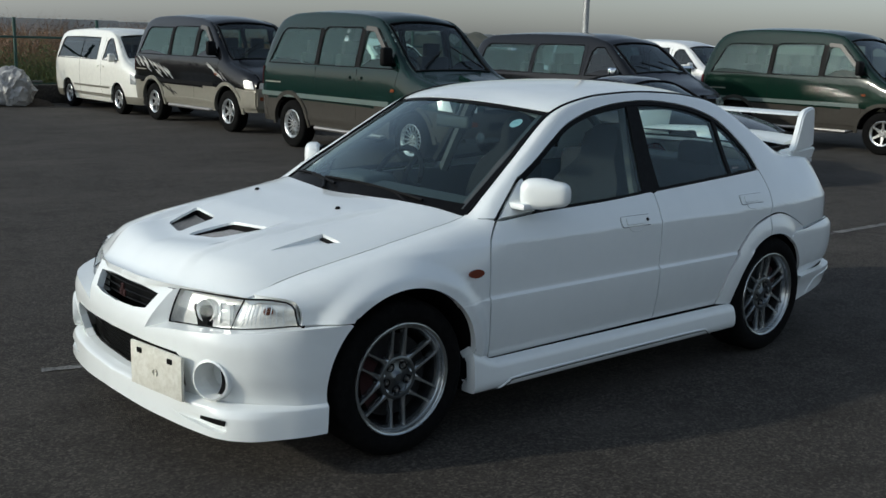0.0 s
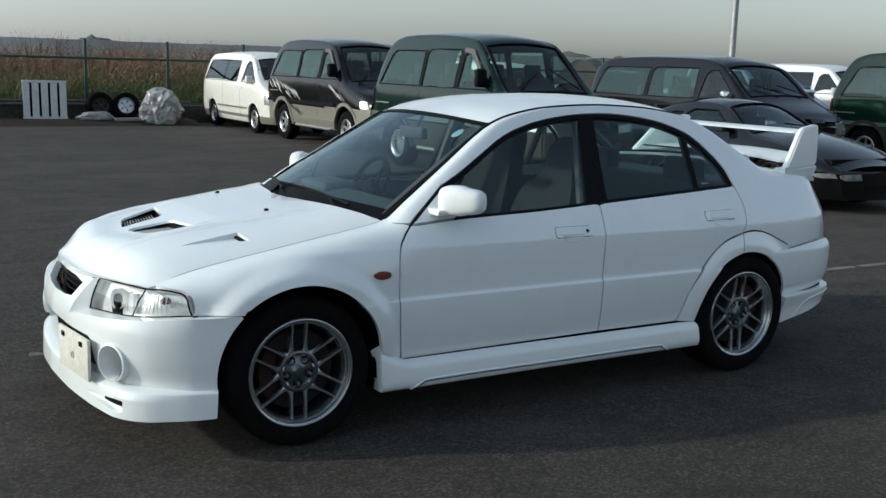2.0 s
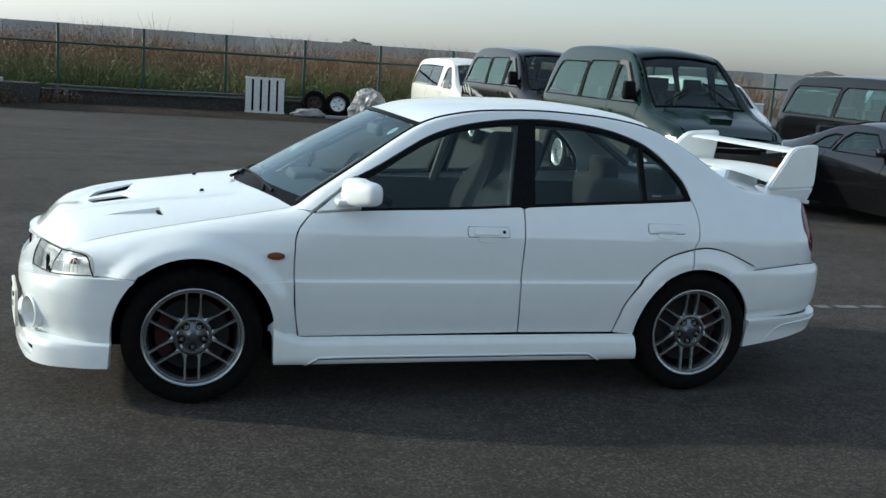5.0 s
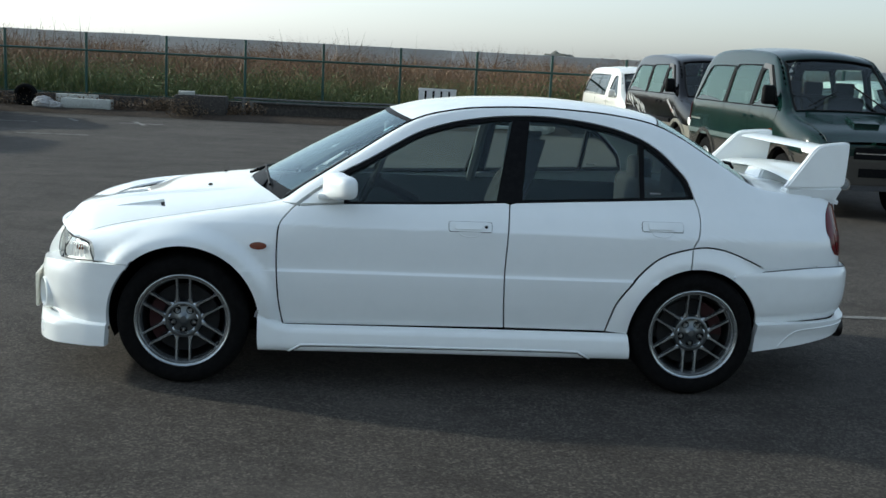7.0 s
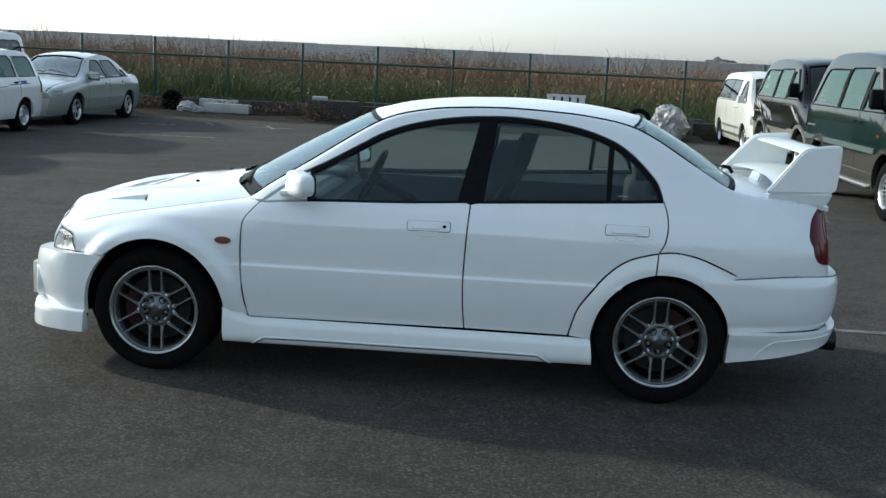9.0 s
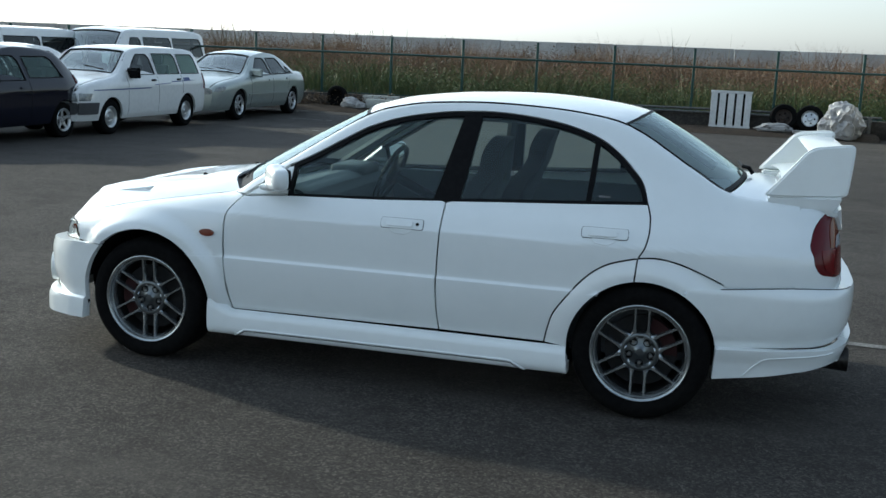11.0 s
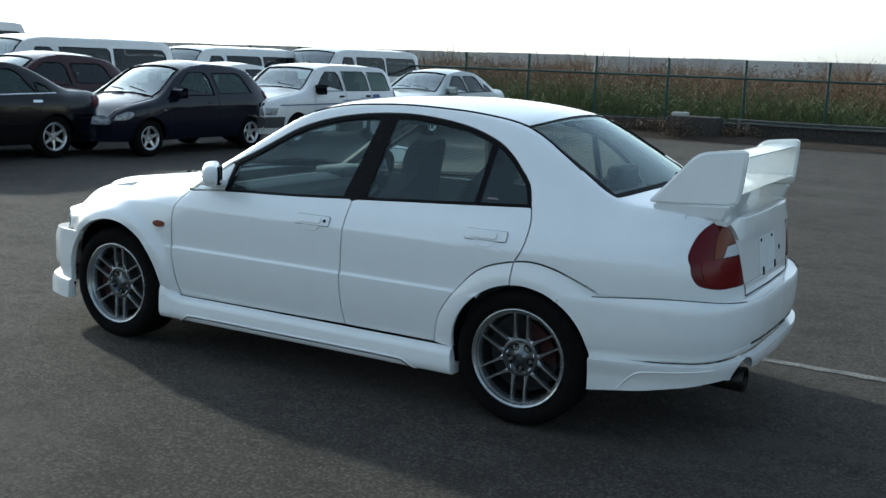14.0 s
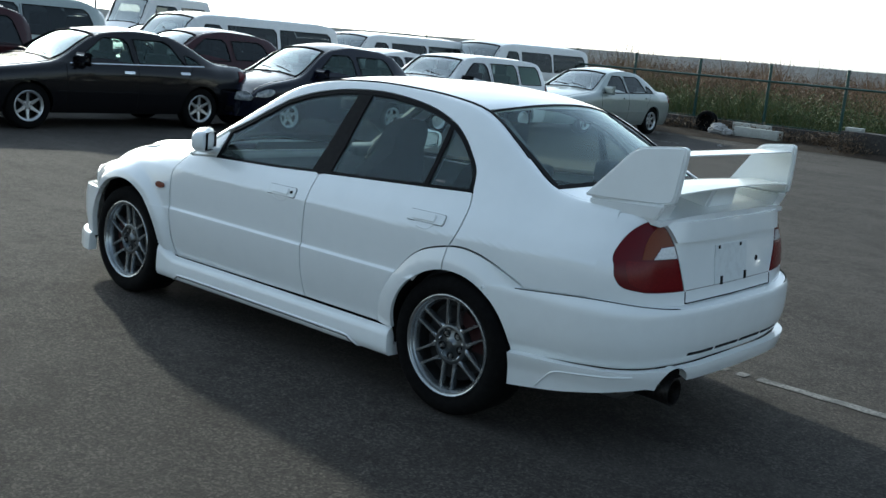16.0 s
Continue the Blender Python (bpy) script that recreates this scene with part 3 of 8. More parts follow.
def vehicle(name, label, category, where, spec):
    """A parked car or van, from its spec; the nose points to local -x."""
    S = spec
    car = thing(name, label, category, where, "parked cars")
    sh = Shell(S["zh"], S["wh"], S["prof"], S["taper"], S.get("z0", 0.6), S.get("power"), S.get("crown"))
    x0, x1, zl = S["x0"], S["x1"], S["zlow"]
    ar, tr = S["arch"], S["tyre"]
    split, mats = S.get("split", -1), S["paint"]
    slot = (lambda u, v: 1 if len(mats) > 1 and sh.z(u, v) < split else 0)
    levels = sorted(LEVELS + ([sh.s(0, split)] if split > 0 and split < sh.z0 else []))
    us = steps(x0, x1, int((x1 - x0) / 0.09))
    body = Skin()
    outline = arch_outline(sh, x0, x1, zl, S["wheels"], ar, tr)
    holes = [[(x, sh.s(x, z)) for x, z in o] for o in S["windows"]]
    for sg in (-1, 1):
        body.sheet(sh.line(outline), sh.side(sg), us, levels, depth=0.04, slot=slot, holes=holes)
    panes = [[(xa, -ua), (xa, ua), (xb, ua), (xb, -ua)] for _, (xa, xb, ua), _ in S["screens"]]
    body.sheet([(x, -1) for x in us] + [(x, 1) for x in us[::-1]], sh.top, us, steps(-1, 1, 14), depth=0, holes=panes)
    for xe, bow in ((x0, S.get("bow", 0.10)), (x1, S.get("bow_r", 0.06))):
        c = sh.cap(xe, bow)
        body.sheet([(-1, zl), (1, zl), (1, sh.zh(xe)), (-1, sh.zh(xe))], c, steps(-1, 1, 16), steps(zl, sh.zh(xe), 16), depth=0.03, out=lambda p: Vector((p.x, 0, 0)), slot=(lambda u, v: 1 if len(mats) > 1 and v < split else 0))
    body.make("body", mats, car)
    for sg in (-1, 1):
        bm = bmesh.new()
        tube(bm, [(x, sg * sh.wh(x), sh.zh(x)) for x in steps(x0 + 0.01, x1 - 0.01, 90)], 0.009, 6)
        part("roof_gutter", bm, mats[0], car)
    bm = bmesh.new()
    wmin = S["prof"][0][1] - 0.16
    box(bm, x0 + 0.12, x1 - 0.1, -wmin, wmin, zl + 0.02, 0.62)
    part("underbody", bm, DARK, car)
    for wx in S["wheels"]:
        for sg in (-1, 1):
            bm = bmesh.new()
            lathe(bm, [(ar + 0.01, 0.0), (ar + 0.012, 0.25)], 32, m=pose(wx, sg * (sh.w(wx, tr) - 0.05) - (0.25 if sg > 0 else 0), tr), closed=False)
            for v in [v for v in bm.verts if v.co.z < zl + 0.02]:
                v.co.z = zl + 0.02
            part("wheel_arch_liner", bm, DARK, car)
            wheel(car, wx, sg * (sh.w(wx, tr + 0.15) - S.get("inset", 0.03)), tr, S["rim"], 0.2, S["style"], S["rim_mat"])
            if S.get("lips"):
                o = arc(wx, tr, ar - 0.005, 182, -2, 24) + arc(wx, tr, ar + S["lips"][0], -2, 182, 24)
                Skin().sheet(sh.line(o, 0.06), sh.side(sg), us, LEVELS, depth=0.03, lift=0.022).make("arch_lip", S["lips"][1], car)
    if S.get("step"):
        for sg in (-1, 1):
            bm = bmesh.new()
            y = sh.w(0, 0.5) - 0.02
            tube(bm, [(-0.85, sg * (y - 0.1), 0.36), (-0.78, sg * y, 0.33), (0.78, sg * y, 0.33), (0.85, sg * (y - 0.1), 0.36)], 0.03, 8)
            part("side_step", bm, STEEL, car)
    # glass
    for k, outl in enumerate(S["windows"]):
        for sg in (-1, 1):
            Skin().sheet(sh.line(inset(outl, -0.012), 0.06), sh.side(sg), us, LEVELS, depth=0.003, lift=-0.006).make("side_window", S["glass"][min(k, len(S["glass"]) - 1)], car)
            bm = bmesh.new()
            ring = [Vector(sh.side(sg)(x, q)) for x, q in sh.line(outl, 0.1)]
            tube(bm, ring + ring[:1], 0.009, 5, caps=False)
            part("window_seal", bm, BLACK_TRIM, car)
    for nm, (xa, xb, ua), g in S["screens"]:
        o = [(xa - 0.02, -ua - 0.02), (xa - 0.02, ua + 0.02), (xb + 0.02, ua + 0.02), (xb + 0.02, -ua - 0.02)]
        Skin().sheet(o, sh.top, us, steps(-1, 1, 14), depth=0.003, lift=-0.006).make(nm, g, car)
        bm = bmesh.new()
        ring = [Vector(sh.top(x, u)) for x, u in densify([(xa, -ua), (xa, ua), (xb, ua), (xb, -ua)], 0.03)]
        tube(bm, [p + Vector((0, 0, 0.004)) for p in ring + ring[:1]], 0.013, 5, caps=False)
        part("screen_seal", bm, BLACK_TRIM, car)
    # seats and dashboard
    zb = S["windows"][0][4][1]
    wx0 = S["windows"][0][4][0]
    roof = sh.zh(0.3)
    rows = [wx0 + 0.62, wx0 + 1.55] + ([wx0 + 2.45] if roof > 1.6 and x1 > 0 else [])
    for r in rows:
        for y in (-0.36, 0.36):
            if r + 0.3 > x1 - 0.15:
                continue
            bm = bmesh.new()
            box(bm, r - 0.35, r + 0.12, y - 0.25, y + 0.25, zb - 0.42, zb - 0.28, 0.04, 2)
            box(bm, r + 0.02, r + 0.16, y - 0.25, y + 0.25, zb - 0.36, zb + 0.16, 0.04, 2, m=pose(0, 0, 0))
            box(bm, r + 0.08, r + 0.17, y - 0.13, y + 0.13, zb + 0.15, min(zb + 0.34, roof - 0.06), 0.03, 2)
            part("seat", bm, SEAT_CLOTH, car)
    bm = bmesh.new()
    box(bm, wx0 - 0.15, wx0 + 0.18, -0.62, 0.62, zb - 0.3, zb - 0.03, 0.05, 2)
    part("dashboard", bm, DASH, car)
    bm = bmesh.new()
    sm = pose(wx0 + 0.30, 0.36, zb) @ pose(0, 0, 0, 0, -60, 0)
    tube(bm, [sm @ Vector((0.18 * math.cos(a), 0.18 * math.sin(a), 0)) for a in steps(0, 2 * math.pi, 20)], 0.014, 6, caps=False)
    tube(bm, [sm @ Vector((-0.17, 0, 0)), sm @ Vector((0.17, 0, 0))], 0.02, 6)
    part("steering_wheel", bm, BLACK_TRIM, car)
    # overlays on the nose (n), tail (t) and sides (s): name, face, outline, material, lift
    for nm, face, outl, mat, lift in S["marks"]:
        for sg in ((-1, 1) if face[-1] != "0" else (1,)):
            if face[0] == "s":
                Skin().sheet(sh.line(outl, 0.05), sh.side(sg), us, LEVELS, depth=lift + 0.004, lift=lift).make(nm, mat, car)
            elif face[0] == "r":
                Skin().sheet([(x, u * sg) for x, u in outl], sh.top, us, steps(-1, 1, 14), depth=lift + 0.004, lift=lift).make(nm, mat, car)
            else:
                xe, bow = (x0, S.get("bow", 0.10)) if face[0] == "n" else (x1, S.get("bow_r", 0.06))
                Skin().sheet([(u * sg, z) for u, z in outl], sh.cap(xe, bow), steps(-1, 1, 12), steps(0, 2, 20), depth=lift + 0.004, lift=lift, out=lambda p: Vector((p.x, 0, 0))).make(nm, mat, car)
    # door mirrors
    mx, mz, mw, mh, mmat = S["mirror"]
    for sg in S.get("mirror_sides", (-1, 1)):
        bm = bmesh.new()
        y = sh.w(mx, mz)
        box(bm, mx - 0.05, mx + 0.05, sg * (y + 0.03), sg * (y + 0.03 + mw), mz - mh / 2, mz + mh / 2, 0.042, 4)
        box(bm, mx - 0.025, mx + 0.025, sg * (y - 0.03), sg * (y + 0.06), mz - mh / 2, mz - mh / 2 + 0.05, 0.01, 1)
        part("door_mirror", bm, mmat, car)
    # wipers
    for xa, xb, ya, yb in S.get("wipers", ()):
        bm = bmesh.new()
        p, q = Vector(sh.top(xa, ya)), Vector(sh.top(xb, yb))
        tube(bm, [p + Vector((-0.02, 0, 0.03)), p.lerp(q, 0.5) + Vector((-0.02, 0, 0.035)), q + Vector((-0.02, 0, 0.03))], 0.010, 5)
        part("wiper", bm, BLACK_TRIM, car)
    return car, sh


# ---- the white saloon ----
def front_swell(x, z):
    r = math.hypot(x + 1.255, z - 0.315)
    if x > -0.75:
        return 0.0
    t = max(0.0, min(1.0, (0.475 - r) / 0.075))
    # the door ledge runs out before the wheel arch
    fade = max(0.0, min(1.0, (-0.805 - x) / 0.04)) * max(0.0, min(1.0, (z - 0.573) / 0.013)) * max(0.0, min(1.0, (0.80 - z) / 0.14))
    return 0.031 * t * t * (3 - 2 * t) + 0.009 * fade


CAR = Shell(
    zh=((-1.83, 0.672), (-1.6, 0.742), (-1.25, 0.815), (-1.0, 0.858), (-0.82, 0.893), (-0.70, 0.972), (-0.53, 1.08), (-0.40, 1.165), (-0.264, 1.252), (-0.166, 1.306), (-0.06, 1.342), (0.16, 1.378), (0.45, 1.390), (0.74, 1.379), (0.97, 1.352), (1.08, 1.326), (1.2, 1.272), (1.31, 1.206), (1.45, 1.12), (1.57, 1.053), (1.64, 1.034), (1.85, 1.012), (2.06, 0.985)),
    wh=((-1.83, 0.64), (-1.25, 0.70), (-0.82, 0.69), (-0.5, 0.62), (-0.166, 0.545), (0.2, 0.535), (0.7, 0.525), (1.075, 0.505), (1.3, 0.555), (1.57, 0.62), (1.7, 0.62), (2.06, 0.585)),
    prof=((0.16, 0.775), (0.30, 0.828), (0.36, 0.849), (0.44, 0.867), (0.56, 0.879), (0.574, 0.879), (0.586, 0.870), (0.60, 0.869), (0.70, 0.871), (0.795, 0.868), (0.81, 0.862), (0.87, 0.834), (0.93, 0.797), (0.985, 0.766), (1.1, 0.703), (1.2, 0.655), (1.3, 0.606), (1.36, 0.575), (1.42, 0.54)),
    taper=((-2.0, -0.20), (-1.85, -0.105), (-1.69, -0.078), (-1.5, -0.02), (-1.25, 0.0), (0.9, 0.0), (1.25, -0.012), (1.64, -0.043), (1.78, -0.066), (1.9, -0.095), (2.0, -0.145), (2.1, -0.21)),
    power=((-1.83, 2.3), (-0.85, 4.0), (-0.6, 5.0), (0.0, 7.0), (0.9, 7.0), (1.3, 5.0), (1.6, 3.2), (2.06, 3.0)),
    crown=((-3, 0.03), (3, 0.03)), swell=front_swell)
AX, AR, AZ = 1.255, 0.358, 0.324
SEAM_FRONT = smooth([(-0.733, 0.888), (-0.775, 0.845), (-0.809, 0.79), (-0.816, 0.68), (-0.814, 0.572), (-0.803, 0.433), (-0.78, 0.306)])
SEAM_MID = smooth([(0.302, 0.930), (0.294, 0.80), (0.286, 0.591), (0.290, 0.45), (0.302, 0.317)])
SEAM_REAR = smooth([(1.236, 0.984), (1.253, 0.93), (1.256, 0.864), (1.243, 0.80), (1.216, 0.752)])
FLARE_FRONT = smooth([(0.811, 0.314), (0.830, 0.40), (0.863, 0.486), (0.977, 0.634), (1.08, 0.712), (1.216, 0.752)])
FLARE_REAR = smooth([(1.216, 0.752), (1.30, 0.758), (1.397, 0.741), (1.50, 0.703), (1.616, 0.651)])
DLO_TOP = smooth([(-0.525, 1.042), (-0.398, 1.107), (-0.262, 1.186), (-0.138, 1.252), (0.017, 1.302), (0.188, 1.333), (0.331, 1.346), (0.475, 1.350), (0.619, 1.341), (0.763, 1.322), (0.877, 1.296), (0.992, 1.254), (1.077, 1.2), (1.146, 1.137), (1.203, 1.072), (1.233, 0.990)])
BELT = curve((-0.75, 0.884), (-0.5, 0.904), (-0.037, 0.920), (0.3, 0.938), (0.577, 0.953), (1.25, 0.988))


FINE = steps(-0.42, -0.03, 13) + [-0.028, -0.022, -0.016, -0.010, 0.0] + steps(0.03, 0.15, 4) + steps(0.17, 0.46, 16) + steps(0.5, 0.82, 8) + [0.86, 0.9, 0.93, 0.955, 0.975, 0.988, 0.996]


def gapped(o, gap):
    """A side outline drawn in by the gap, but for its run along the upper edge line."""
    dense = densify(o, 0.03)
    drawn = inset(dense, gap) if gap else dense
    return [(x, 1.0) if CAR.s(*d) > 0.985 else (1.903, CAR.s(1.90, z)) if d[0] > 1.899 else (x, min(CAR.s(x, z), 1.0)) for d, (x, z) in zip(dense, drawn)]


def saloon(where):
    car = thing("saloon_car", "white four-door sports saloon with big rear wing, parked on asphalt", "car", where)
    XS = steps(-2.2, -0.72, 52) + steps(-0.68, 2.2, 50)
    GAP = 0.0036

    def panel(name, outlines, mat=WHITE, label="", lift=0.0, gap=GAP, depth=0.03, parent=None, sides=(-1, 1)):
        made = []
        for sg in sides:
            sk = Skin()
            for o in outlines:
                sk.sheet(gapped(o, gap), CAR.side(sg), XS, FINE, depth=depth, lift=lift)
            made.append(sk.make(name, mat, parent or car, label))
        return made

    # front wing
    wing = SEAM_FRONT + [(-0.84, 0.326), (-0.905, 0.368)] + arc(-AX, AZ, AR, 7.0, 134, 27) + [(-1.53, 0.582), (-1.688, 0.580)] + smooth([(-1.680, 0.60), (-1.684, 0.64), (-1.700, 0.668), (-1.735, 0.679)], 4) + CAR.edge(-1.79, -0.81, 32) + [(-0.77, 0.897)]
    panel("front_wing", [wing])
    # doors
    fd = SEAM_FRONT + SEAM_MID[::-1] + [(x, BELT(x)) for x in steps(0.28, -0.70, 20)]
    rd = SEAM_MID + FLARE_FRONT + SEAM_REAR[::-1] + [(x, BELT(x) - 0.002) for x in steps(1.22, 0.33, 16)]
    front_doors = panel("front_door", [fd])
    rear_doors = panel("rear_door", [rd])
    # body side: pillars, roof rail and rear wing
    side = [(-0.733, 0.893)] + [(-0.525, 1.046)] + DLO_TOP[1:] + SEAM_REAR[1:] + FLARE_REAR[1:] + [(1.75, 0.657), (1.90, 0.668)] + [(1.90, z) for z in steps(0.70, 1.0, 6)] + CAR.edge(-0.82, 1.90, 90)[::-1]
    panel("body_side", [side])
    # mirror corner in front of the door glass
    panel("mirror_corner", [[(-0.722, 0.8925), (-0.526, 1.038), (-0.502, 1.045), (-0.502, 0.909)]], WHITE_PLASTIC, lift=-0.003)
    # rear flares, standing proud of doors and wings
    fl_f = FLARE_FRONT + arc(AX, 0.315, 0.333, 98, 180, 16) + [(0.922, 0.308)]
    fl_r = FLARE_REAR + [(1.60, 0.635), (1.52, 0.615), (1.455, 0.585)] + arc(AX, 0.315, 0.333, 53, 98, 10)
    for nm, o in (("rear_flare_front", fl_f), ("rear_flare", fl_r)):
        for sg in (-1, 1):
            Skin().sheet(CAR.line(inset(densify(o, 0.03), GAP), 0.03), flare_map(sg), XS, steps(-0.6, 0.3, 30), depth=0.02).make("rear_flare", WHITE, car)
    # window surrounds in black

    def trim_in(d):
        pts = inset(DLO_TOP + [(x, BELT(x)) for x in steps(1.22, -0.5, 20)], d)
        return pts[:len(DLO_TOP)]
    inner = trim_in(0.019)
    top_strip = DLO_TOP + inner[::-1]
    belt_strip = [(x, BELT(x) + 0.001) for x in steps(-0.5, 1.232, 30)] + [(x, BELT(x) + 0.010) for x in steps(1.228, -0.5, 30)]
    tip = [(-0.527, 1.04), (-0.502, 1.045), (-0.502, 0.906), (-0.487, 0.906), (-0.487, 1.05), (-0.45, 1.07), (-0.46, 1.078)]
    bpillar = [(0.236, 0.938), (0.364, 0.945), (0.410, 1.33), (0.322, 1.328)]
    qpillar = [(0.955, 0.978), (0.980, 0.980), (0.992, 1.233), (0.966, 1.245)]
    panel("window_frame", [top_strip, belt_strip, tip], BLACK_TRIM, lift=-0.004, gap=0)
    panel("centre_pillar", [bpillar], BLACK_TRIM, lift=-0.006, gap=0)
    panel("quarter_bar", [qpillar], BLACK_TRIM, lift=-0.006, gap=0)
    # glass
    ix = [p for p in inner if p[0] > -0.49]
    gf = [(-0.49, 0.909), (0.30, 0.942), (0.36, 1.325)] + [p for p in ix if p[0] < 0.33][::-1]
    gr = [(0.33, 0.944), (0.965, 0.975), (0.978, 1.238)] + [p for p in ix if 0.39 < p[0] < 0.97][::-1]
    gq = [(0.965, 0.975), (1.22, 0.989)] + [p for p in ix if p[0] > 0.98][::-1] + [(0.978, 1.238)]
    panel("front_door_glass", [gf], GLASS, lift=-0.012, gap=0, depth=0.003)
    panel("rear_door_glass", [gr], GLASS, lift=-0.012, gap=0, depth=0.003)
    panel("quarter_glass", [gq], GLASS, lift=-0.011, gap=0, depth=0.003)
    for sg in (-1, 1):
        mark = Skin()
        for k in range(5):
            mark.sheet(CAR.line([(1.012 + 0.011 * k, 1.004), (1.02 + 0.011 * k, 1.004), (1.02 + 0.011 * k, 1.012), (1.012 + 0.011 * k, 1.012)]), CAR.side(sg), [], [], depth=0, lift=-0.009)
        mark.make("glass_marking", STEEL, car)

    # bonnet
    bulge_y = curve((-2.0, 0.335), (-1.9, 0.35), (-1.65, 0.395), (-1.38, 0.43), (-1.0, 0.50))

    nose_x = curve((0.0, -2.006), (0.13, -1.998), (0.263, -1.968), (0.39, -1.922), (0.53, -1.868), (0.64, -1.812), (0.70, -1.77))
    nose_z = curve((0.0, 0.688), (0.263, 0.681), (0.53, 0.677), (0.64, 0.673))

    def ease(t):
        t = max(0.0, min(1.0, t))
        return t * t * (3 - 2 * t)

    def bonnet_z(x, y):
        zh, wh = CAR.zh(max(x, -1.83)) - max(0.0, -1.83 - x) * 0.42, CAR.wh(x)
        zc = curve_bonnet(x)
        z = zh + (zc - zh) * max(0.0, 1 - abs(y / wh) ** 5)
        # the raised middle with its crease, and the sunk pocket that holds the vents
        z += 0.014 * ease((bulge_y(x) - abs(y)) / 0.04) * ease((x + 2.02) / 0.16) * ease((-0.95 - x) / 0.25)
        z -= 0.023 * ease((0.350 - abs(y)) / 0.055) * ease((x + 1.90 - 0.25 * abs(y)) / 0.15) * ease((-1.40 - x) / 0.22)
        # rounded over towards the leading edge
        d = (x - nose_x(abs(y))) / 0.12
        if d < 1.0 and abs(y) < 0.66:
            edge = nose_z(abs(y))
            z = edge + (z - edge) * (1 - max(0.0, 1 - max(d, 0.0)) ** 2.2)
        return z

    hood_edge = [(x, -(CAR.wh(x) - 0.003)) for x in steps(-0.815, -1.80, 30)]
    nose = smooth([(-1.812, -0.640), (-1.868, -0.53), (-1.922, -0.39), (-1.968, -0.263), (-1.998, -0.13), (-2.006, 0.0)], 5)
    hood_half = hood_edge + nose
    back = smooth([(-1.005, 0.0), (-0.985, -0.25), (-0.93, -0.48), (-0.86, -0.62), (-0.815, -0.687)], 5)
    hood = hood_half + [(x, -y) for x, y in hood_half[::-1]][1:] + [(x, -y) for x, y in back[::-1]] + back[1:]

    def soft_corners(pts, k=0.16):
        out = []
        for a, b, c in zip(pts[-1:] + pts[:-1], pts, pts[1:] + pts[:1]):
            a, b, c = Vector(a), Vector(b), Vector(c)
            p, q = b.lerp(a, k), b.lerp(c, k)
            out += [tuple(p), tuple(p.lerp(q, 0.5).lerp(b, 0.4)), tuple(q)]
        return out
    vent_plan = soft_corners([(-1.742, 0.034), (-1.703, 0.212), (-1.516, 0.312), (-1.550, 0.068)], 0.12)
    vents = [[(x, sg * y) for x, y in vent_plan] for sg in (-1, 1)]
    duct = [(-1.640, -0.515), (-1.402, -0.518), (-1.380, -0.612)]
    on_bonnet = lambda x, y: (x, y, bonnet_z(x, y))
    bonnet = Skin().sheet(hood, on_bonnet, steps(-2.1, -0.7, 76), steps(-0.75, 0.75, 74), depth=0.02, holes=vents + [duct]).make("bonnet", WHITE, car)
    for sg in (-1, 1):
        Skin().sheet([(x, -0.03) for x in steps(-1.82, -0.80, 20)] + [(x, 0.04) for x in steps(-0.80, -1.82, 20)], lambda x, v, sg=sg: (x, sg * (CAR.wh(x) + v), bonnet_z(x, CAR.wh(x)) - 0.007 - 0.25 * max(0, v)), steps(-1.9, -0.8, 20), [0.0], depth=0, out=lambda p: Vector((0, 0, 1))).make("wing_gutter", WHITE, car)

    def well(ring, hi_drop, lo_drop, grow=0.0):
        """A wall round an opening in the bonnet, between two depths."""
        bm = bmesh.new()
        hi = [bm.verts.new((x, y, bonnet_z(x, y) - hi_drop)) for x, y in ring]
        lo = [bm.verts.new((x, y, bonnet_z(x, y) - (lo_drop(x) if callable(lo_drop) else lo_drop))) for x, y in inset(ring, grow)]
        for i in range(len(ring)):
            k = (i + 1) % len(ring)
            bm.faces.new((hi[i], hi[k], lo[k], lo[i]))
        bmesh.ops.recalc_face_normals(bm, faces=bm.faces[:])
        return bm
    # vents, duct and washer jets in the bonnet
    for sg in (-1, 1):
        ring = vents[0 if sg < 0 else 1]
        Skin().sheet(inset(ring, -0.006), on_bonnet, steps(-1.8, -1.5, 6), steps(-0.4, 0.4, 12), depth=0.004, lift=-0.046).make("bonnet_vent", BLACK_TRIM, bonnet, "black recessed bonnet vent with a grey mesh")
        part("vent_rim", well(ring, 0.0, 0.010, 0.003), WHITE, bonnet)
        part("vent_wall", well(inset(ring, 0.002), 0.009, 0.048, 0.003), BLACK_TRIM, bonnet)
        slats = bmesh.new()
        for k in range(11):
            t = (k + 0.5) / 11
            a, b = Vector((-1.726, 0.056)).lerp(Vector((-1.566, 0.082)), t), Vector((-1.694, 0.202)).lerp(Vector((-1.538, 0.284)), t)
            tube(slats, [(p.x, sg * p.y, bonnet_z(p.x, p.y) - 0.014 - 0.014 * t) for p in (a, b)], 0.0040, 4)
        part("vent_mesh", slats, STEEL, bonnet)
        bm = bmesh.new()
        lathe(bm, [(0.0, 0.010), (0.008, 0.009), (0.012, 0.0), (0.012, -0.004)], 12, "z", pose(-1.199, sg * 0.329, bonnet_z(-1.199, 0.329)), closed=False)
        part("washer_jet", bm, BLACK_TRIM, bonnet)
    # sunk ramp of the side duct, with its slot at the deep end
    ramp_drop = lambda x: 0.002 + 0.020 * max(0.0, (x + 1.64) / 0.25)
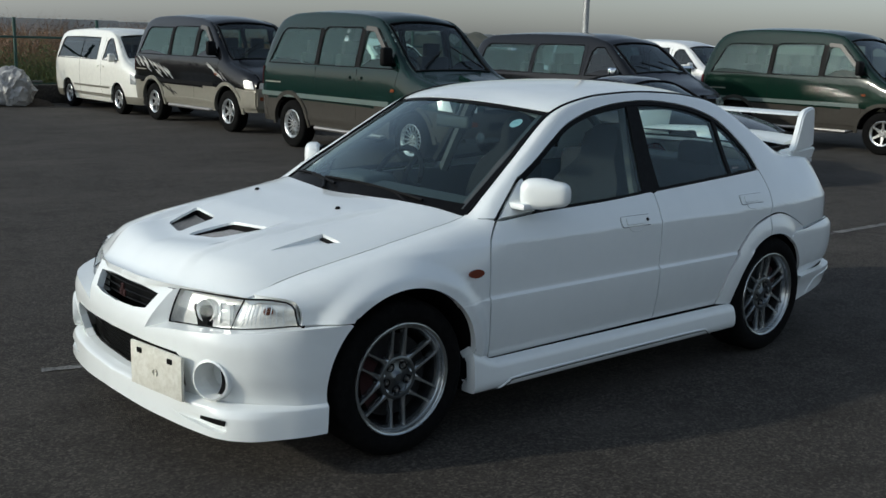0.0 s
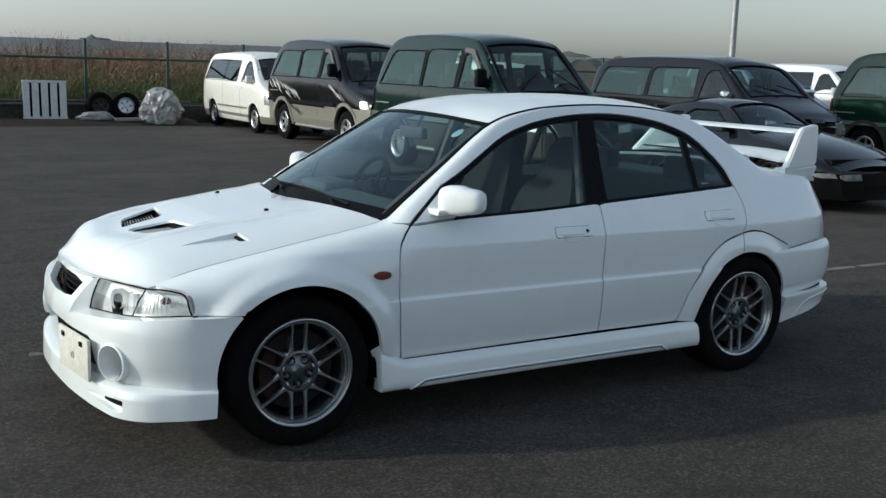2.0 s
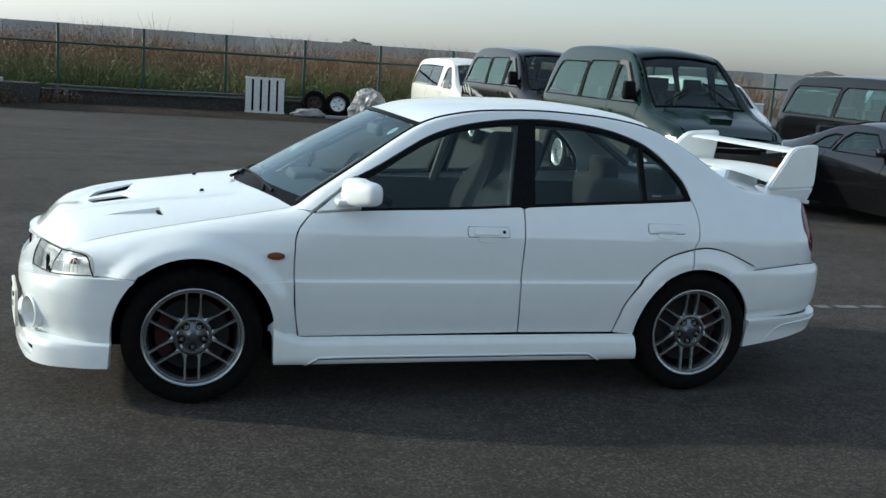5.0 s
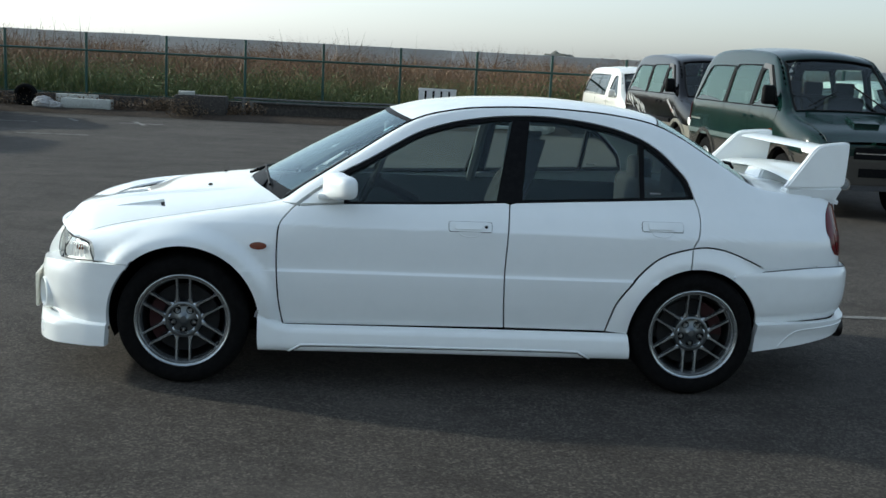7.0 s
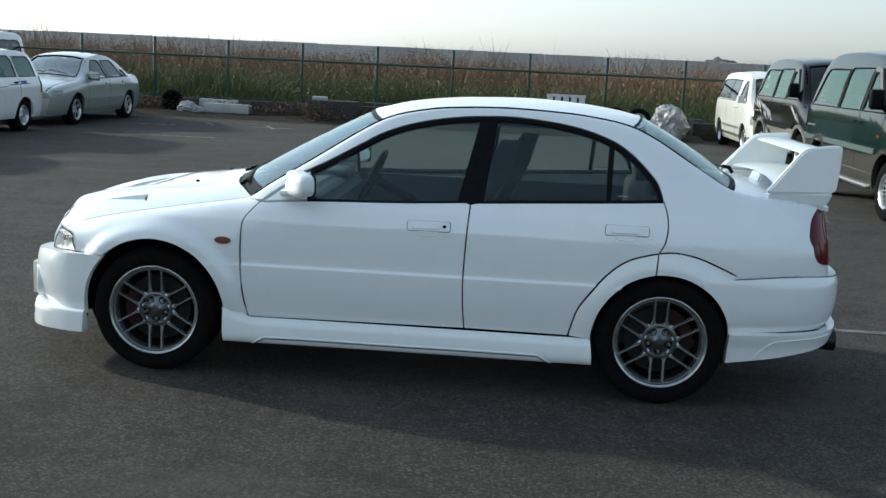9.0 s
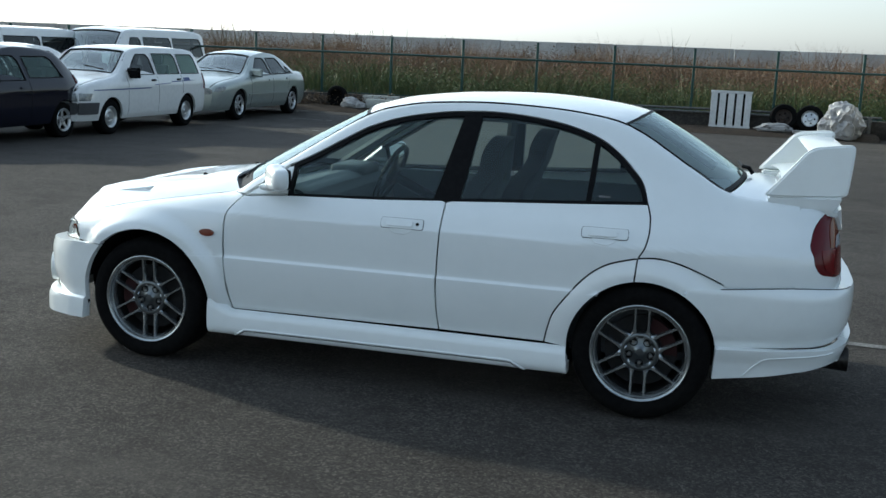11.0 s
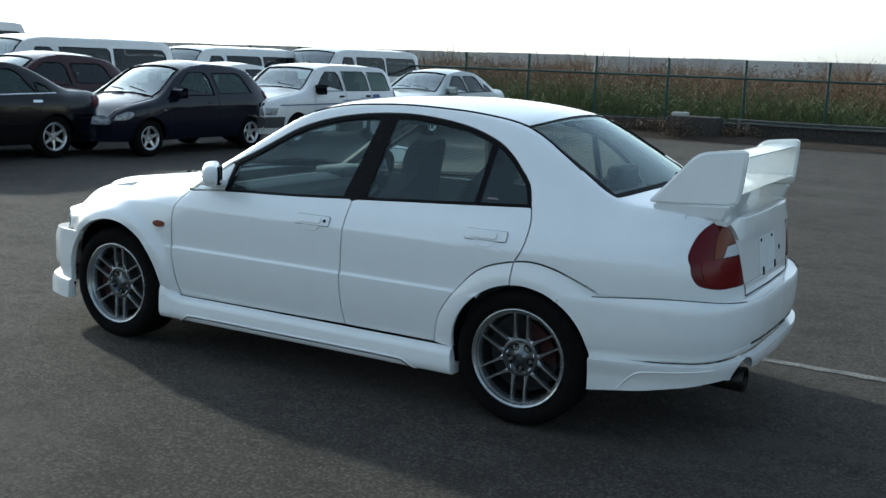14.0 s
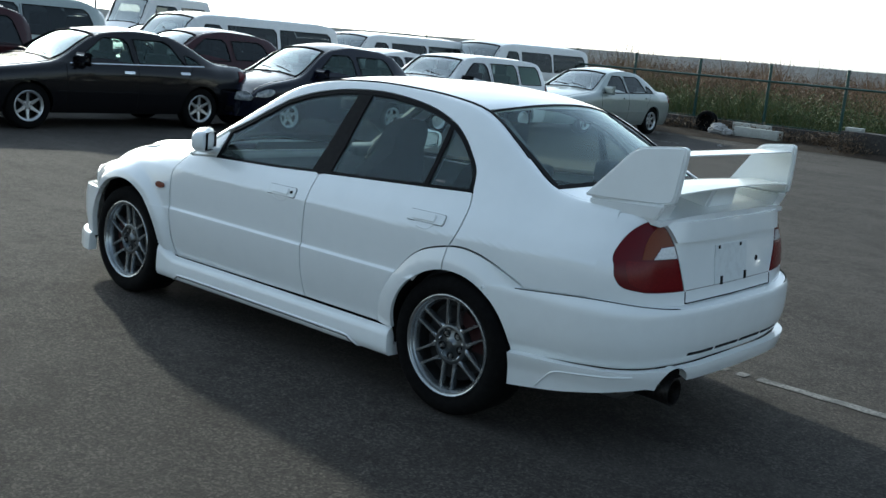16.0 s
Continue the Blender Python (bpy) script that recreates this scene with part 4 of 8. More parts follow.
    part("duct_wall", well(densify(duct, 0.04), 0.0, ramp_drop), WHITE, bonnet)
    Skin().sheet(duct, lambda x, y: (x, y, bonnet_z(x, y) - ramp_drop(x)), steps(-1.7, -1.3, 10), [], depth=0, out=lambda p: Vector((0, 0, 1))).make("duct_floor", WHITE, bonnet)
    Skin().sheet([(-1.420, -0.525), (-1.4035, -0.5235), (-1.383, -0.606), (-1.400, -0.600)], lambda x, y: (x, y, bonnet_z(x, y)), [], [], depth=0.010, lift=-0.012, out=lambda p: Vector((0, 0, 1))).make("bonnet_duct", BLACK_TRIM, bonnet)

    # windscreen, roof, rear window
    def glass_map(xb, zb, yb, xt, zt, yt, bow):
        def at(u, v):
            a = Vector((xb[0] + (xb[1] - xb[0]) * (1 - u * u), u * yb, zb[0] + (zb[1] - zb[0]) * (1 - u * u)))
            b = Vector((xt[0] + (xt[1] - xt[0]) * (1 - u * u), u * yt, zt[0] + (zt[1] - zt[0]) * (1 - u * u)))
            p = a.lerp(b, v)
            p.z += bow * 4 * v * (1 - v) * (1 - 0.6 * u * u)
            return p
        return at
    fw = glass_map((-0.815, -1.02), (0.893, 0.930), 0.685, (-0.168, -0.275), (1.304, 1.338), 0.540, 0.012)
    bw = glass_map((1.575, 1.665), (1.046, 1.075), 0.612, (1.080, 1.165), (1.325, 1.372), 0.500, 0.014)
    for nm, mp in (("windscreen", fw), ("rear_window", bw)):
        Skin().sheet([(-1, 0.0), (1, 0.0), (1, 1), (-1, 1)], mp, steps(-1, 1, 20), steps(0, 1, 10), depth=0.004, lift=-0.004).make(nm, GLASS_SCREEN if nm == "windscreen" else GLASS, car)
        k = 0.965
        lo, hi = (0.10, 0.965) if nm == "windscreen" else (0.035, 0.975)
        sk = Skin()
        for o in ([(-1, 0), (1, 0), (1, lo), (-1, lo)], [(-1, hi), (1, hi), (1, 1), (-1, 1)], [(-1, lo), (-k, lo), (-k, hi), (-1, hi)], [(k, lo), (1, lo), (1, hi), (k, hi)]):
            sk.sheet(o, mp, steps(-1, 1, 20), steps(0, 1, 10), depth=0.003, lift=-0.001)
        sk.make("screen_seal", BLACK_TRIM, car)
    # cowl under the windscreen
    def cowl(u, v):
        a = Vector((-0.815 - 0.215 * (1 - u * u), u * 0.69, bonnet_z(-0.86 - 0.15 * (1 - u * u), u * 0.66) - 0.012))
        return a.lerp(Vector(fw(u, 0.02)), v)
    Skin().sheet([(-1, 0), (1, 0), (1, 1), (-1, 1)], lambda u, v: cowl(u, v * 1.0), steps(-1, 1, 20), [0.5], depth=0.01).make("cowl", BLACK_TRIM, car)
    tray = bmesh.new()
    box(tray, -1.02, -0.80, -0.50, 0.50, 0.78, 0.85, 0.01)
    part("scuttle", tray, DARK, car)

    roof_c = curve((-0.30, 1.330), (-0.245, 1.344), (-0.062, 1.388), (0.248, 1.419), (0.562, 1.428), (0.816, 1.416), (1.043, 1.389), (1.20, 1.355))

    def roof_at(x, u):
        zh = CAR.zh(x) if -0.168 <= x <= 1.08 else (CAR.zh(-0.168) - (-0.168 - x) * 0.55 if x < 0 else CAR.zh(1.08) - (x - 1.08) * 0.4)
        return x, u * CAR.wh(max(-0.168, min(1.08, x))), zh + (max(roof_c(x), zh) - zh) * (1 - abs(u) ** 2.4)
    front = [(-0.168 - 0.107 * (1 - u * u), u) for u in steps(-1, 1, 24)]
    rear = [(1.08 + 0.085 * (1 - u * u), u) for u in steps(1, -1, 24)]
    Skin().sheet(front + [(x, 1) for x in steps(-0.15, 1.06, 24)] + rear + [(x, -1) for x in steps(1.06, -0.15, 24)], roof_at, steps(-0.3, 1.2, 28), steps(-1, 1, 24), depth=0.02, lift=0.002).make("roof", WHITE, car)
    for sg in (-1, 1):
        bm = bmesh.new()
        tube(bm, [(x, sg * (CAR.wh(x) + 0.004), CAR.zh(x) + 0.001) for x in steps(-0.80, 1.40, 60)], 0.0065, 6)
        part("roof_moulding", bm, BLACK_TRIM, car)

    # boot lid and tail
    lid_c = curve((1.55, 1.075), (1.66, 1.070), (1.85, 1.045), (2.075, 1.008))

    def lid_at(x, u):
        return x, u * (CAR.wh(min(x, 2.06)) - 0.004), CAR.zh(min(x, 2.06)) + (lid_c(x) - CAR.zh(min(x, 2.06))) * (1 - abs(u) ** 2.6)
    lid = Skin()
    lid.sheet([(1.59 + 0.08 * (1 - u * u), u) for u in steps(-1, 1, 20)] + [(2.062 + 0.035 * (1 - u * u), u) for u in steps(1, -1, 20)], lid_at, steps(1.5, 2.1, 14), steps(-1, 1, 20), depth=0.02)
    w90 = curve(*[(z, CAR.w(1.90, z)) for z in steps(0.60, 1.005, 16)])
    rx = curve((0.0, 2.110), (0.5, 2.100), (0.75, 2.066), (0.82, 2.040), (0.9, 1.990), (0.96, 1.940), (1.0, 1.90))
    rk = curve((0.0, 0.0), (0.5, 0.56), (0.75, 0.80), (0.82, 0.872), (0.9, 0.945), (0.96, 0.981), (1.0, 1.0))

    def tail_at(u, z):
        a = min(abs(u), 1.0)
        x = rx(a)
        return x - 0.11 * (z - 0.84) * (x - 1.90) / 0.19, math.copysign(rk(a), u) * w90(z), z
    US = steps(-1, 1, 36)
    ZS = steps(0.60, 1.0, 12)

    def tail(pts):
        """Places across and up the tail as tail coordinates."""
        out = []
        for y, z in pts:
            lo, hi = 0.0, 1.0
            for _ in range(24):
                mid = (lo + hi) / 2
                lo, hi = (mid, hi) if rk(mid) * w90(z) < abs(y) else (lo, mid)
            out.append((math.copysign(lo, y), z))
        return out
    lamp_edge = smooth([(0.412, 0.698), (0.450, 0.800), (0.478, 0.880), (0.508, 0.940), (0.545, 0.980)], 4)
    lamp_round = smooth([(0.545, 0.980), (0.575, 0.9845), (0.628, 0.954), (0.682, 0.900), (0.722, 0.845), (0.739, 0.790), (0.737, 0.752), (0.722, 0.725), (0.680, 0.712), (0.600, 0.703), (0.412, 0.698)], 5)
    tl = tail(lamp_edge[:-1] + lamp_round[:-1])
    out_x = lambda p: Vector((p.x - 1.0, p.y, 0))
    # corner skin round the lamps and the panel between them
    for sg in (-1, 1):
        corner = [(1.0, 0.655), (1.0, 1.0), (0.80, 1.0)] + tail(lamp_round[1:]) + tail([(0.405, 0.690), (0.405, 0.640)])
        Skin().sheet([(u * sg, z) for u, z in corner], tail_at, US, ZS, depth=0.01, out=out_x).make("rear_corner", WHITE, car)
        lamp = new("tail_lamp")
        lamp.parent = car

        def lens(name, mat, pts, label="", lift=0.003, depth=0.003):
            Skin().sheet([(u * sg, z) for u, z in tail(pts)], tail_at, US, ZS, depth=depth, lift=lift, out=out_x).make(name, mat, lamp, label)
        Skin().sheet([(u * sg, z) for u, z in inset(tl, 0.002)], tail_at, US, ZS, depth=0.02, lift=0.001, out=out_x).make("lens", RED_LENS, lamp, "dark red lens")
        lens("brake_lens", RED_BRIGHT, [(0.425, 0.708), (0.60, 0.713), (0.672, 0.724), (0.704, 0.745), (0.712, 0.800), (0.700, 0.828), (0.462, 0.828)], "red brake lens")
        lens("indicator_lens", AMBER, smooth([(0.548, 0.970), (0.585, 0.938), (0.620, 0.895), (0.650, 0.836)], 4) + [(0.608, 0.836), (0.560, 0.884), (0.490, 0.889), (0.512, 0.938)], "amber indicator lens")
        lens("reversing_lens", CLEAR_LAMP, [(0.600, 0.836), (0.468, 0.836), (0.486, 0.885), (0.556, 0.880)], "clear reversing lens", 0.0035)
    inner = tail(lamp_edge)
    face = tail([(-0.405, 0.64), (0.405, 0.64), (0.405, 0.69)]) + [(u - 0.006, z) for u, z in inner] + [(0.79, 0.997), (-0.79, 0.997)] + [(0.006 - u, z) for u, z in inner[::-1]] + tail([(-0.405, 0.69)])
    lid.sheet(face, tail_at, US, ZS, depth=0.015, out=out_x)
    boot = lid.make("boot_lid", WHITE, car)
    band = [(u - 0.010, z) for u, z in inner if z > 0.897]
    band = tail([(0.474, 0.897)]) + band
    ledge = band + [(-u, z) for u, z in band[::-1]] + [(u, 0.897) for u in steps(-0.55, 0.55, 10)]
    Skin().sheet(ledge, tail_at, US, ZS, depth=0.022, lift=0.014, out=out_x).make("lid_ledge", WHITE, boot)
    Skin().sheet(tail([(-0.16, 0.700), (0.135, 0.700), (0.135, 0.868), (-0.16, 0.868)]), tail_at, US, ZS, depth=0.006, lift=0.004, out=out_x).make("plate_base", PLATE_BASE, boot, "bare greyish number plate mount")
    for y, z, hw, hh in ((-0.105, 0.713, 0.008, 0.018), (0.122, 0.716, 0.008, 0.018), (-0.130, 0.857, 0.005, 0.007), (0.070, 0.857, 0.005, 0.007)):
        Skin().sheet(tail([(y - hw, z - hh), (y + hw, z - hh), (y + hw, z + hh), (y - hw, z + hh)]), tail_at, [], [], depth=0.008, lift=0.009, out=out_x).make("plate_fixing", BLACK_TRIM, boot)
    # shut lines of the lid
    for pts in ([(y, 0.6985) for y in steps(-0.395, 0.395, 12)], [(y, 0.645) for y in steps(-0.40, 0.40, 12)], [(-0.405, z) for z in steps(0.645, 0.694, 4)], [(0.405, z) for z in steps(0.645, 0.694, 4)]):
        bm = bmesh.new()
        tube(bm, [Vector(tail_at(u, z)) for u, z in tail(pts)], 0.0022 if pts[0][1] == 0.6985 else 0.0032, 5)
        part("lid_seam", bm, DARK if pts[0][1] != 0.6985 else STEEL, boot)
    bm = bmesh.new()
    p = Vector(tail_at(*tail([(0.25, 0.777)])[0]))
    lathe(bm, [(0.0, 0.004), (0.009, 0.004), (0.013, 0.002), (0.013, -0.004)], 16, "x", pose(*p), closed=False)
    part("boot_lock", bm, BLACK_TRIM, boot)

    # front bumper
    fx = curve((0.0, -2.056), (0.25, -2.040), (0.46, -2.008), (0.56, -1.986), (0.65, -1.955), (0.73, -1.908), (0.82, -1.838), (0.98, -1.70), (1.08, -1.605), (1.16, -1.53), (1.22, -1.474))
    fy = curve((0.0, 0.0), (0.25, 0.25), (0.46, 0.455), (0.56, 0.552), (0.65, 0.637), (0.73, 0.708), (0.82, 0.778), (0.98, 0.850), (1.08, 0.874), (1.16, 0.887), (1.22, 0.894))

    def round_at(px, py, offs):
        def at(u, z):
            a = abs(u)
            e = 0.01
            x, y = px(a), py(a)
            t = Vector((px(a + e) - px(max(a - e, 0)), py(a + e) - py(max(a - e, 0)))).normalized()
            n = Vector((-t.y, t.x))
            if n.y < 0 or (a < 0.05 and n.x * x < 0):
                n = -n
            o = offs(a, z)
            return x + n.x * o, math.copysign(y + n.y * o, u) if u else 0.0, z
        return at
    zoff = curve((0.14, -0.03), (0.27, -0.034), (0.33, -0.022), (0.42, -0.002), (0.50, 0.0), (0.55, -0.010), (0.60, -0.035), (0.66, -0.075), (0.70, -0.10))

    def f_off(a, z):
        k = max(0.0, min(1.0, (a - 0.80) / 0.18))
        return zoff(z) * (1 - k) + 0.35 * k * zoff(max(min(z, 0.52), 0.33))
    fb = round_at(fx, fy, f_off)
    FU, FZ = steps(-1.22, 1.22, 66), steps(0.15, 0.70, 26)
    lamp_low = smooth([(0.262, 0.511), (0.36, 0.530), (0.50, 0.544), (0.70, 0.561), (0.90, 0.575), (1.0, 0.581), (1.215, 0.581)], 4)
    fog = (0.645, 0.385, 0.067)
    arcs = lambda a0, a1: arc(fog[0], fog[1], fog[2], a0, a1, 12)

    def arch_u(z):
        """Where the bumper ends at the front wheel opening."""
        xa = -1.255 - math.sqrt(max(AR ** 2 - (z - AZ) ** 2, 0.0))
        lo, hi = 0.8, 1.22
        for _ in range(30):
            mid = (lo + hi) / 2
            lo, hi = (mid, hi) if fx(mid) < xa else (lo, mid)
        return lo
    edge_up = [(arch_u(z), z) for z in steps(fog[1], 0.575, 10)]
    edge_lo = [(arch_u(z), z) for z in steps(0.275, fog[1], 5)]
    grille_top, grille_bot = 0.636, 0.566
    upper = [(0.0, grille_bot), (0.15, grille_bot + 0.002), (0.232, 0.578), (0.272, grille_top), (0.286, 0.664), (0.348, 0.664), (0.332, 0.64), (0.310, 0.60), (0.285, 0.553), (0.262, 0.511)] + lamp_low[1:-1] + edge_up[::-1] + arcs(0, 180) + [(0.50, fog[1]), (0.492, 0.440), (0.465, 0.457), (0.0, 0.464)]
    lower = [(0.50, fog[1])] + arcs(180, 360) + edge_lo[::-1] + [(0.9, 0.275), (0.0, 0.275), (0.0, 0.300), (0.44, 0.302), (0.49, 0.325)]
    brow = [(0.0, 0.646), (0.15, 0.645), (0.272, grille_top), (0.286, 0.664), (0.15, 0.676), (0.0, 0.678)]
    sk = Skin()
    for sg in (-1, 1):
        for o in (upper, lower, brow):
            sk.sheet([(u * sg, z) for u, z in o], fb, FU, FZ, depth=0.03, out=lambda p: Vector((p.x + 1.2, p.y * 0.6, 0)))
    bumper = sk.make("front_bumper", WHITE_PLASTIC, car)
    # lip spoiler below
    lip_off = curve((0.14, 0.008), (0.185, 0.014), (0.25, 0.012), (0.283, 0.009), (0.290, 0.002), (0.302, -0.032))
    lb = round_at(fx, fy, lambda a, z: lip_off(z) + 0.016 * ease(1 - abs(a - 0.74) / 0.18) * ease((0.302 - z) / 0.05))
    lip_low = smooth([(0.0, 0.205), (0.35, 0.192), (0.72, 0.176), (0.95, 0.180), (1.068, 0.184)], 4)
    lip = lip_low + [(1.075, 0.296), (0.9, 0.300), (0.0, 0.302)]
    lip_pocket = [(0.44, 0.236), (0.50, 0.247), (0.705, 0.252), (0.716, 0.246), (0.714, 0.207), (0.695, 0.200), (0.52, 0.222)]
    sk = Skin()
    for sg in (-1, 1):
        sk.sheet([(u * sg, z) for u, z in lip], lb, FU, steps(0.15, 0.28, 12) + [0.284, 0.287, 0.290, 0.294], depth=0.05, out=lambda p: Vector((p.x + 1.2, p.y * 0.6, 0)), holes=[[(u * sg, z) for u, z in lip_pocket]])
    sk.make("lip_spoiler", WHITE_PLASTIC, bumper)
    for sg in (-1, 1):
        # sunk pocket in the lip with a dark slot under its upper edge
        deep = round_at(fx, fy, lambda a, z: lip_off(z) + 0.016 * ease(1 - abs(a - 0.74) / 0.18) * ease((0.302 - z) / 0.05) - 0.022 * ease((a - 0.44) / 0.16))
        dense = densify(lip_pocket, 0.03)
        bm = bmesh.new()
        hi, lo = [bm.verts.new(lb(sg * u, z)) for u, z in dense], [bm.verts.new(deep(sg * u, z)) for u, z in dense]
        for i in range(len(dense)):
            k = (i + 1) % len(dense)
            bm.faces.new((hi[i], hi[k], lo[k], lo[i]))
        bmesh.ops.recalc_face_normals(bm, faces=bm.faces[:])
        part("pocket_wall", bm, WHITE_PLASTIC, bumper)
        front = lambda p: Vector((p.x + 1.2, p.y * 0.6, 0))
        Skin().sheet([(sg * u, z) for u, z in lip_pocket], deep, FU, [], depth=0, out=front).make("pocket_floor", WHITE_PLASTIC, bumper)
        Skin().sheet([(sg * u, z) for u, z in ((0.585, 0.226), (0.700, 0.219), (0.704, 0.238), (0.59, 0.243))], deep, FU, [], depth=0.004, lift=0.003, out=front).make("lip_slot", BLACK_TRIM, bumper)
        # fog lamp wells
        c = Vector(fb(sg * fog[0], fog[1]))
        n = Vector((-0.89, sg * 0.45, 0.0)).normalized()
        m = Matrix.Translation(c) @ n.to_track_quat("Y", "Z").to_matrix().to_4x4()
        bm = bmesh.new()
        lathe(bm, [(0.060, -0.10), (0.064, -0.01), (0.069, 0.016), (0.076, 0.013), (0.080, -0.014), (0.070, -0.10)], 40, m=m)
        part("fog_lamp_surround", bm, WHITE_PLASTIC, bumper)
        bm = bmesh.new()
        lathe(bm, [(0.0, -0.092), (0.065, -0.095), (0.065, -0.10), (0.0, -0.10)], 32, m=m, closed=False)
        part("fog_lamp_blank", bm, WHITE_PLASTIC, bumper)
        bm = bmesh.new()
        crescent = arc(0, 0, 0.0625, -66, 66, 14) + arc(-0.068, 0, 0.097, 37, -37, 10)
        prism(bm, crescent, lambda u, v, d: m @ Vector((sg * u, -0.030 + d, v)), 0.012)
        part("brake_duct", bm, BLACK_TRIM, bumper)
    # intakes behind the openings
    inner_map = round_at(fx, fy, lambda a, z: -0.10)
    for nm, o, lines in (("upper_grille", [(-0.30, 0.55), (0.30, 0.55), (0.30, 0.665), (-0.30, 0.665)], 4), ("lower_intake", [(-0.53, 0.28), (0.53, 0.28), (0.53, 0.49), (-0.53, 0.49)], 14)):
        g = Skin().sheet(o, inner_map, steps(-0.6, 0.6, 14), [], depth=0.01, out=lambda p: Vector((p.x, 0, 0))).make(nm, BLACK_TRIM, car)
        u0, u1, z0, z1 = o[0][0], o[1][0], o[0][1], o[2][1]
        front_map = round_at(fx, fy, lambda a, z: -0.075)
        for k in range(lines):
            z = z0 + (z1 - z0) * (k + 0.5) / lines
            bm = bmesh.new()
            tube(bm, [front_map(u, z) for u in steps(u0, u1, 12)], 0.0035, 4)
            part("grille_bar", bm, DARK if nm == "lower_intake" else BLACK_TRIM, g)
    bm = bmesh.new()
    for dx, dz, s in ((0, 0.012, 1), (-0.016, -0.012, 1), (0.016, -0.012, 1)):
        box(bm, -2.010, -2.002, dx - 0.011, dx + 0.011, 0.604 + dz - 0.013, 0.604 + dz + 0.013, 0.002, 1)
    part("emblem", bm, CALIPER, car, "small dull red emblem on the grille")
    # blank plate panel, set to one side
    bm = bmesh.new()
    pc = Vector((-2.041, -0.374, 0.372))
    pm = Matrix.Translation(pc) @ pose(0, 0, 0, 0, 0, 7.7)
    box(bm, -0.010, 0.004, -0.168, 0.168, -0.084, 0.086, 0.004, 2, pm)
    plate = part("plate_panel", bm, CREAM_PLATE, car, "dirty cream blank number plate panel")
    for yy, zz in ((-0.095, 0.056), (0.105, 0.058)):
        bm = bmesh.new()
        box(bm, -0.016, -0.008, yy - 0.016, yy + 0.012, zz - 0.010, zz + 0.010, 0.002, 1, pm)
        part("plate_clip", bm, DARK, plate)
    bm = bmesh.new()
    lathe(bm, [(0.012, -0.003), (0.015, -0.003), (0.015, 0.003), (0.012, 0.003)], 16, "x", pm @ pose(-0.012, 0.0, -0.008))
    part("plate_ring", bm, CREAM_PLATE, plate)
    # headlamps
    curve_shelf = curve((0.0, 0.335), (0.5, 0.62), (0.8, 0.81), (1.0, 0.985))
    lamp_low_z = curve((0.262, 0.511), (0.36, 0.530), (0.50, 0.544), (0.70, 0.561), (0.90, 0.575), (1.0, 0.581))
    lo_c = [curve(*[(t, p[i]) for t, p in zip((0.0, 0.5, 0.8, 1.0), ((-1.970, 0.330, 0.541), (-1.872, 0.625, 0.561), (-1.79, 0.722, 0.571), (-1.686, 0.790, 0.580)))]) for i in range(3)]
    hi_c = [curve(*[(t, p[i]) for t, p in zip((0.0, 0.5, 0.8, 1.0), ((-1.931, 0.352, 0.668), (-1.826, 0.628, 0.669), (-1.772, 0.722, 0.676), (-1.700, 0.784, 0.664)))]) for i in range(3)]
    for sg in (-1, 1):
        def lamp_at(u, v, sg=sg, sink=0.0):
            a, b = Vector([c(u) for c in lo_c]), Vector([c(u) for c in hi_c])
            p = a.lerp(b, v)
            k = 0.010 * 4 * v * (1 - v) - sink
            p += Vector((-0.75, 0.55, 0.3)) * k
            p.y *= sg
            return p
        shelf = bmesh.new()
        for low_run, high_run in (([fb(sg * curve_shelf(t), lamp_low_z(curve_shelf(t))) for t in steps(0, 1, 16)], [lamp_at(t, 0.0, sink=0.006) for t in steps(0, 1, 16)]),
                                  ([fb(sg * u, z) for u, z in ((0.335, 0.5255), (0.262, 0.511), (0.285, 0.553), (0.310, 0.60), (0.332, 0.64), (0.348, 0.664))], [lamp_at(0.0, v, sink=0.006) for v in (0, 0, 0.25, 0.5, 0.75, 1)])):
            a, b = [shelf.verts.new(p) for p in low_run], [shelf.verts.new(p) for p in high_run]
            for i in range(len(a) - 1):
                shelf.faces.new((a[i], a[i + 1], b[i + 1], b[i]))
        bmesh.ops.recalc_face_normals(shelf, faces=shelf.faces[:])
        part("lamp_shelf", shelf, WHITE_PLASTIC, bumper)
        unit = new("headlamp")
        unit.parent = car
        o_main = [(0.02, 0.03), (0.50, 0.02), (0.545, 0.97), (0.04, 0.97)]
        o_turn = [(0.51, 0.02), (0.985, 0.04)] + smooth([(1.0, 0.15), (1.0, 0.72), (0.975, 0.92), (0.94, 0.985)], 3) + [(0.555, 0.97)]
        oo = lambda p, sg=sg: Vector((-1, sg * 0.6, 0.2))
        g = steps(0, 1, 12)
        Skin().sheet(o_main, lamp_at, g, g, depth=0.004, out=oo).make("lens", LENS, unit, "clear lens")
        Skin().sheet(o_turn, lamp_at, g, g, depth=0.004, out=oo).make("indicator_lens", LENS, unit, "clear ribbed indicator lens")
        Skin().sheet([(0, 0), (1, 0), (1, 1), (0, 1)], lambda u, v: lamp_at(u, v, sink=0.045), g, g, depth=0, out=oo).make("housing", REFLECTOR, unit)
        bm = bmesh.new()
        c = lamp_at(0.24, 0.50, sink=0.040)
        nn = Vector((-0.93, sg * 0.36, 0.05)).normalized()
        lm = Matrix.Translation(c) @ nn.to_track_quat("Y", "Z").to_matrix().to_4x4()
        lathe(bm, [(0.0, -0.010), (0.010, -0.009), (0.022, -0.004), (0.032, 0.005), (0.040, 0.015), (0.043, 0.015), (0.043, -0.01)], 28, m=lm, closed=False)
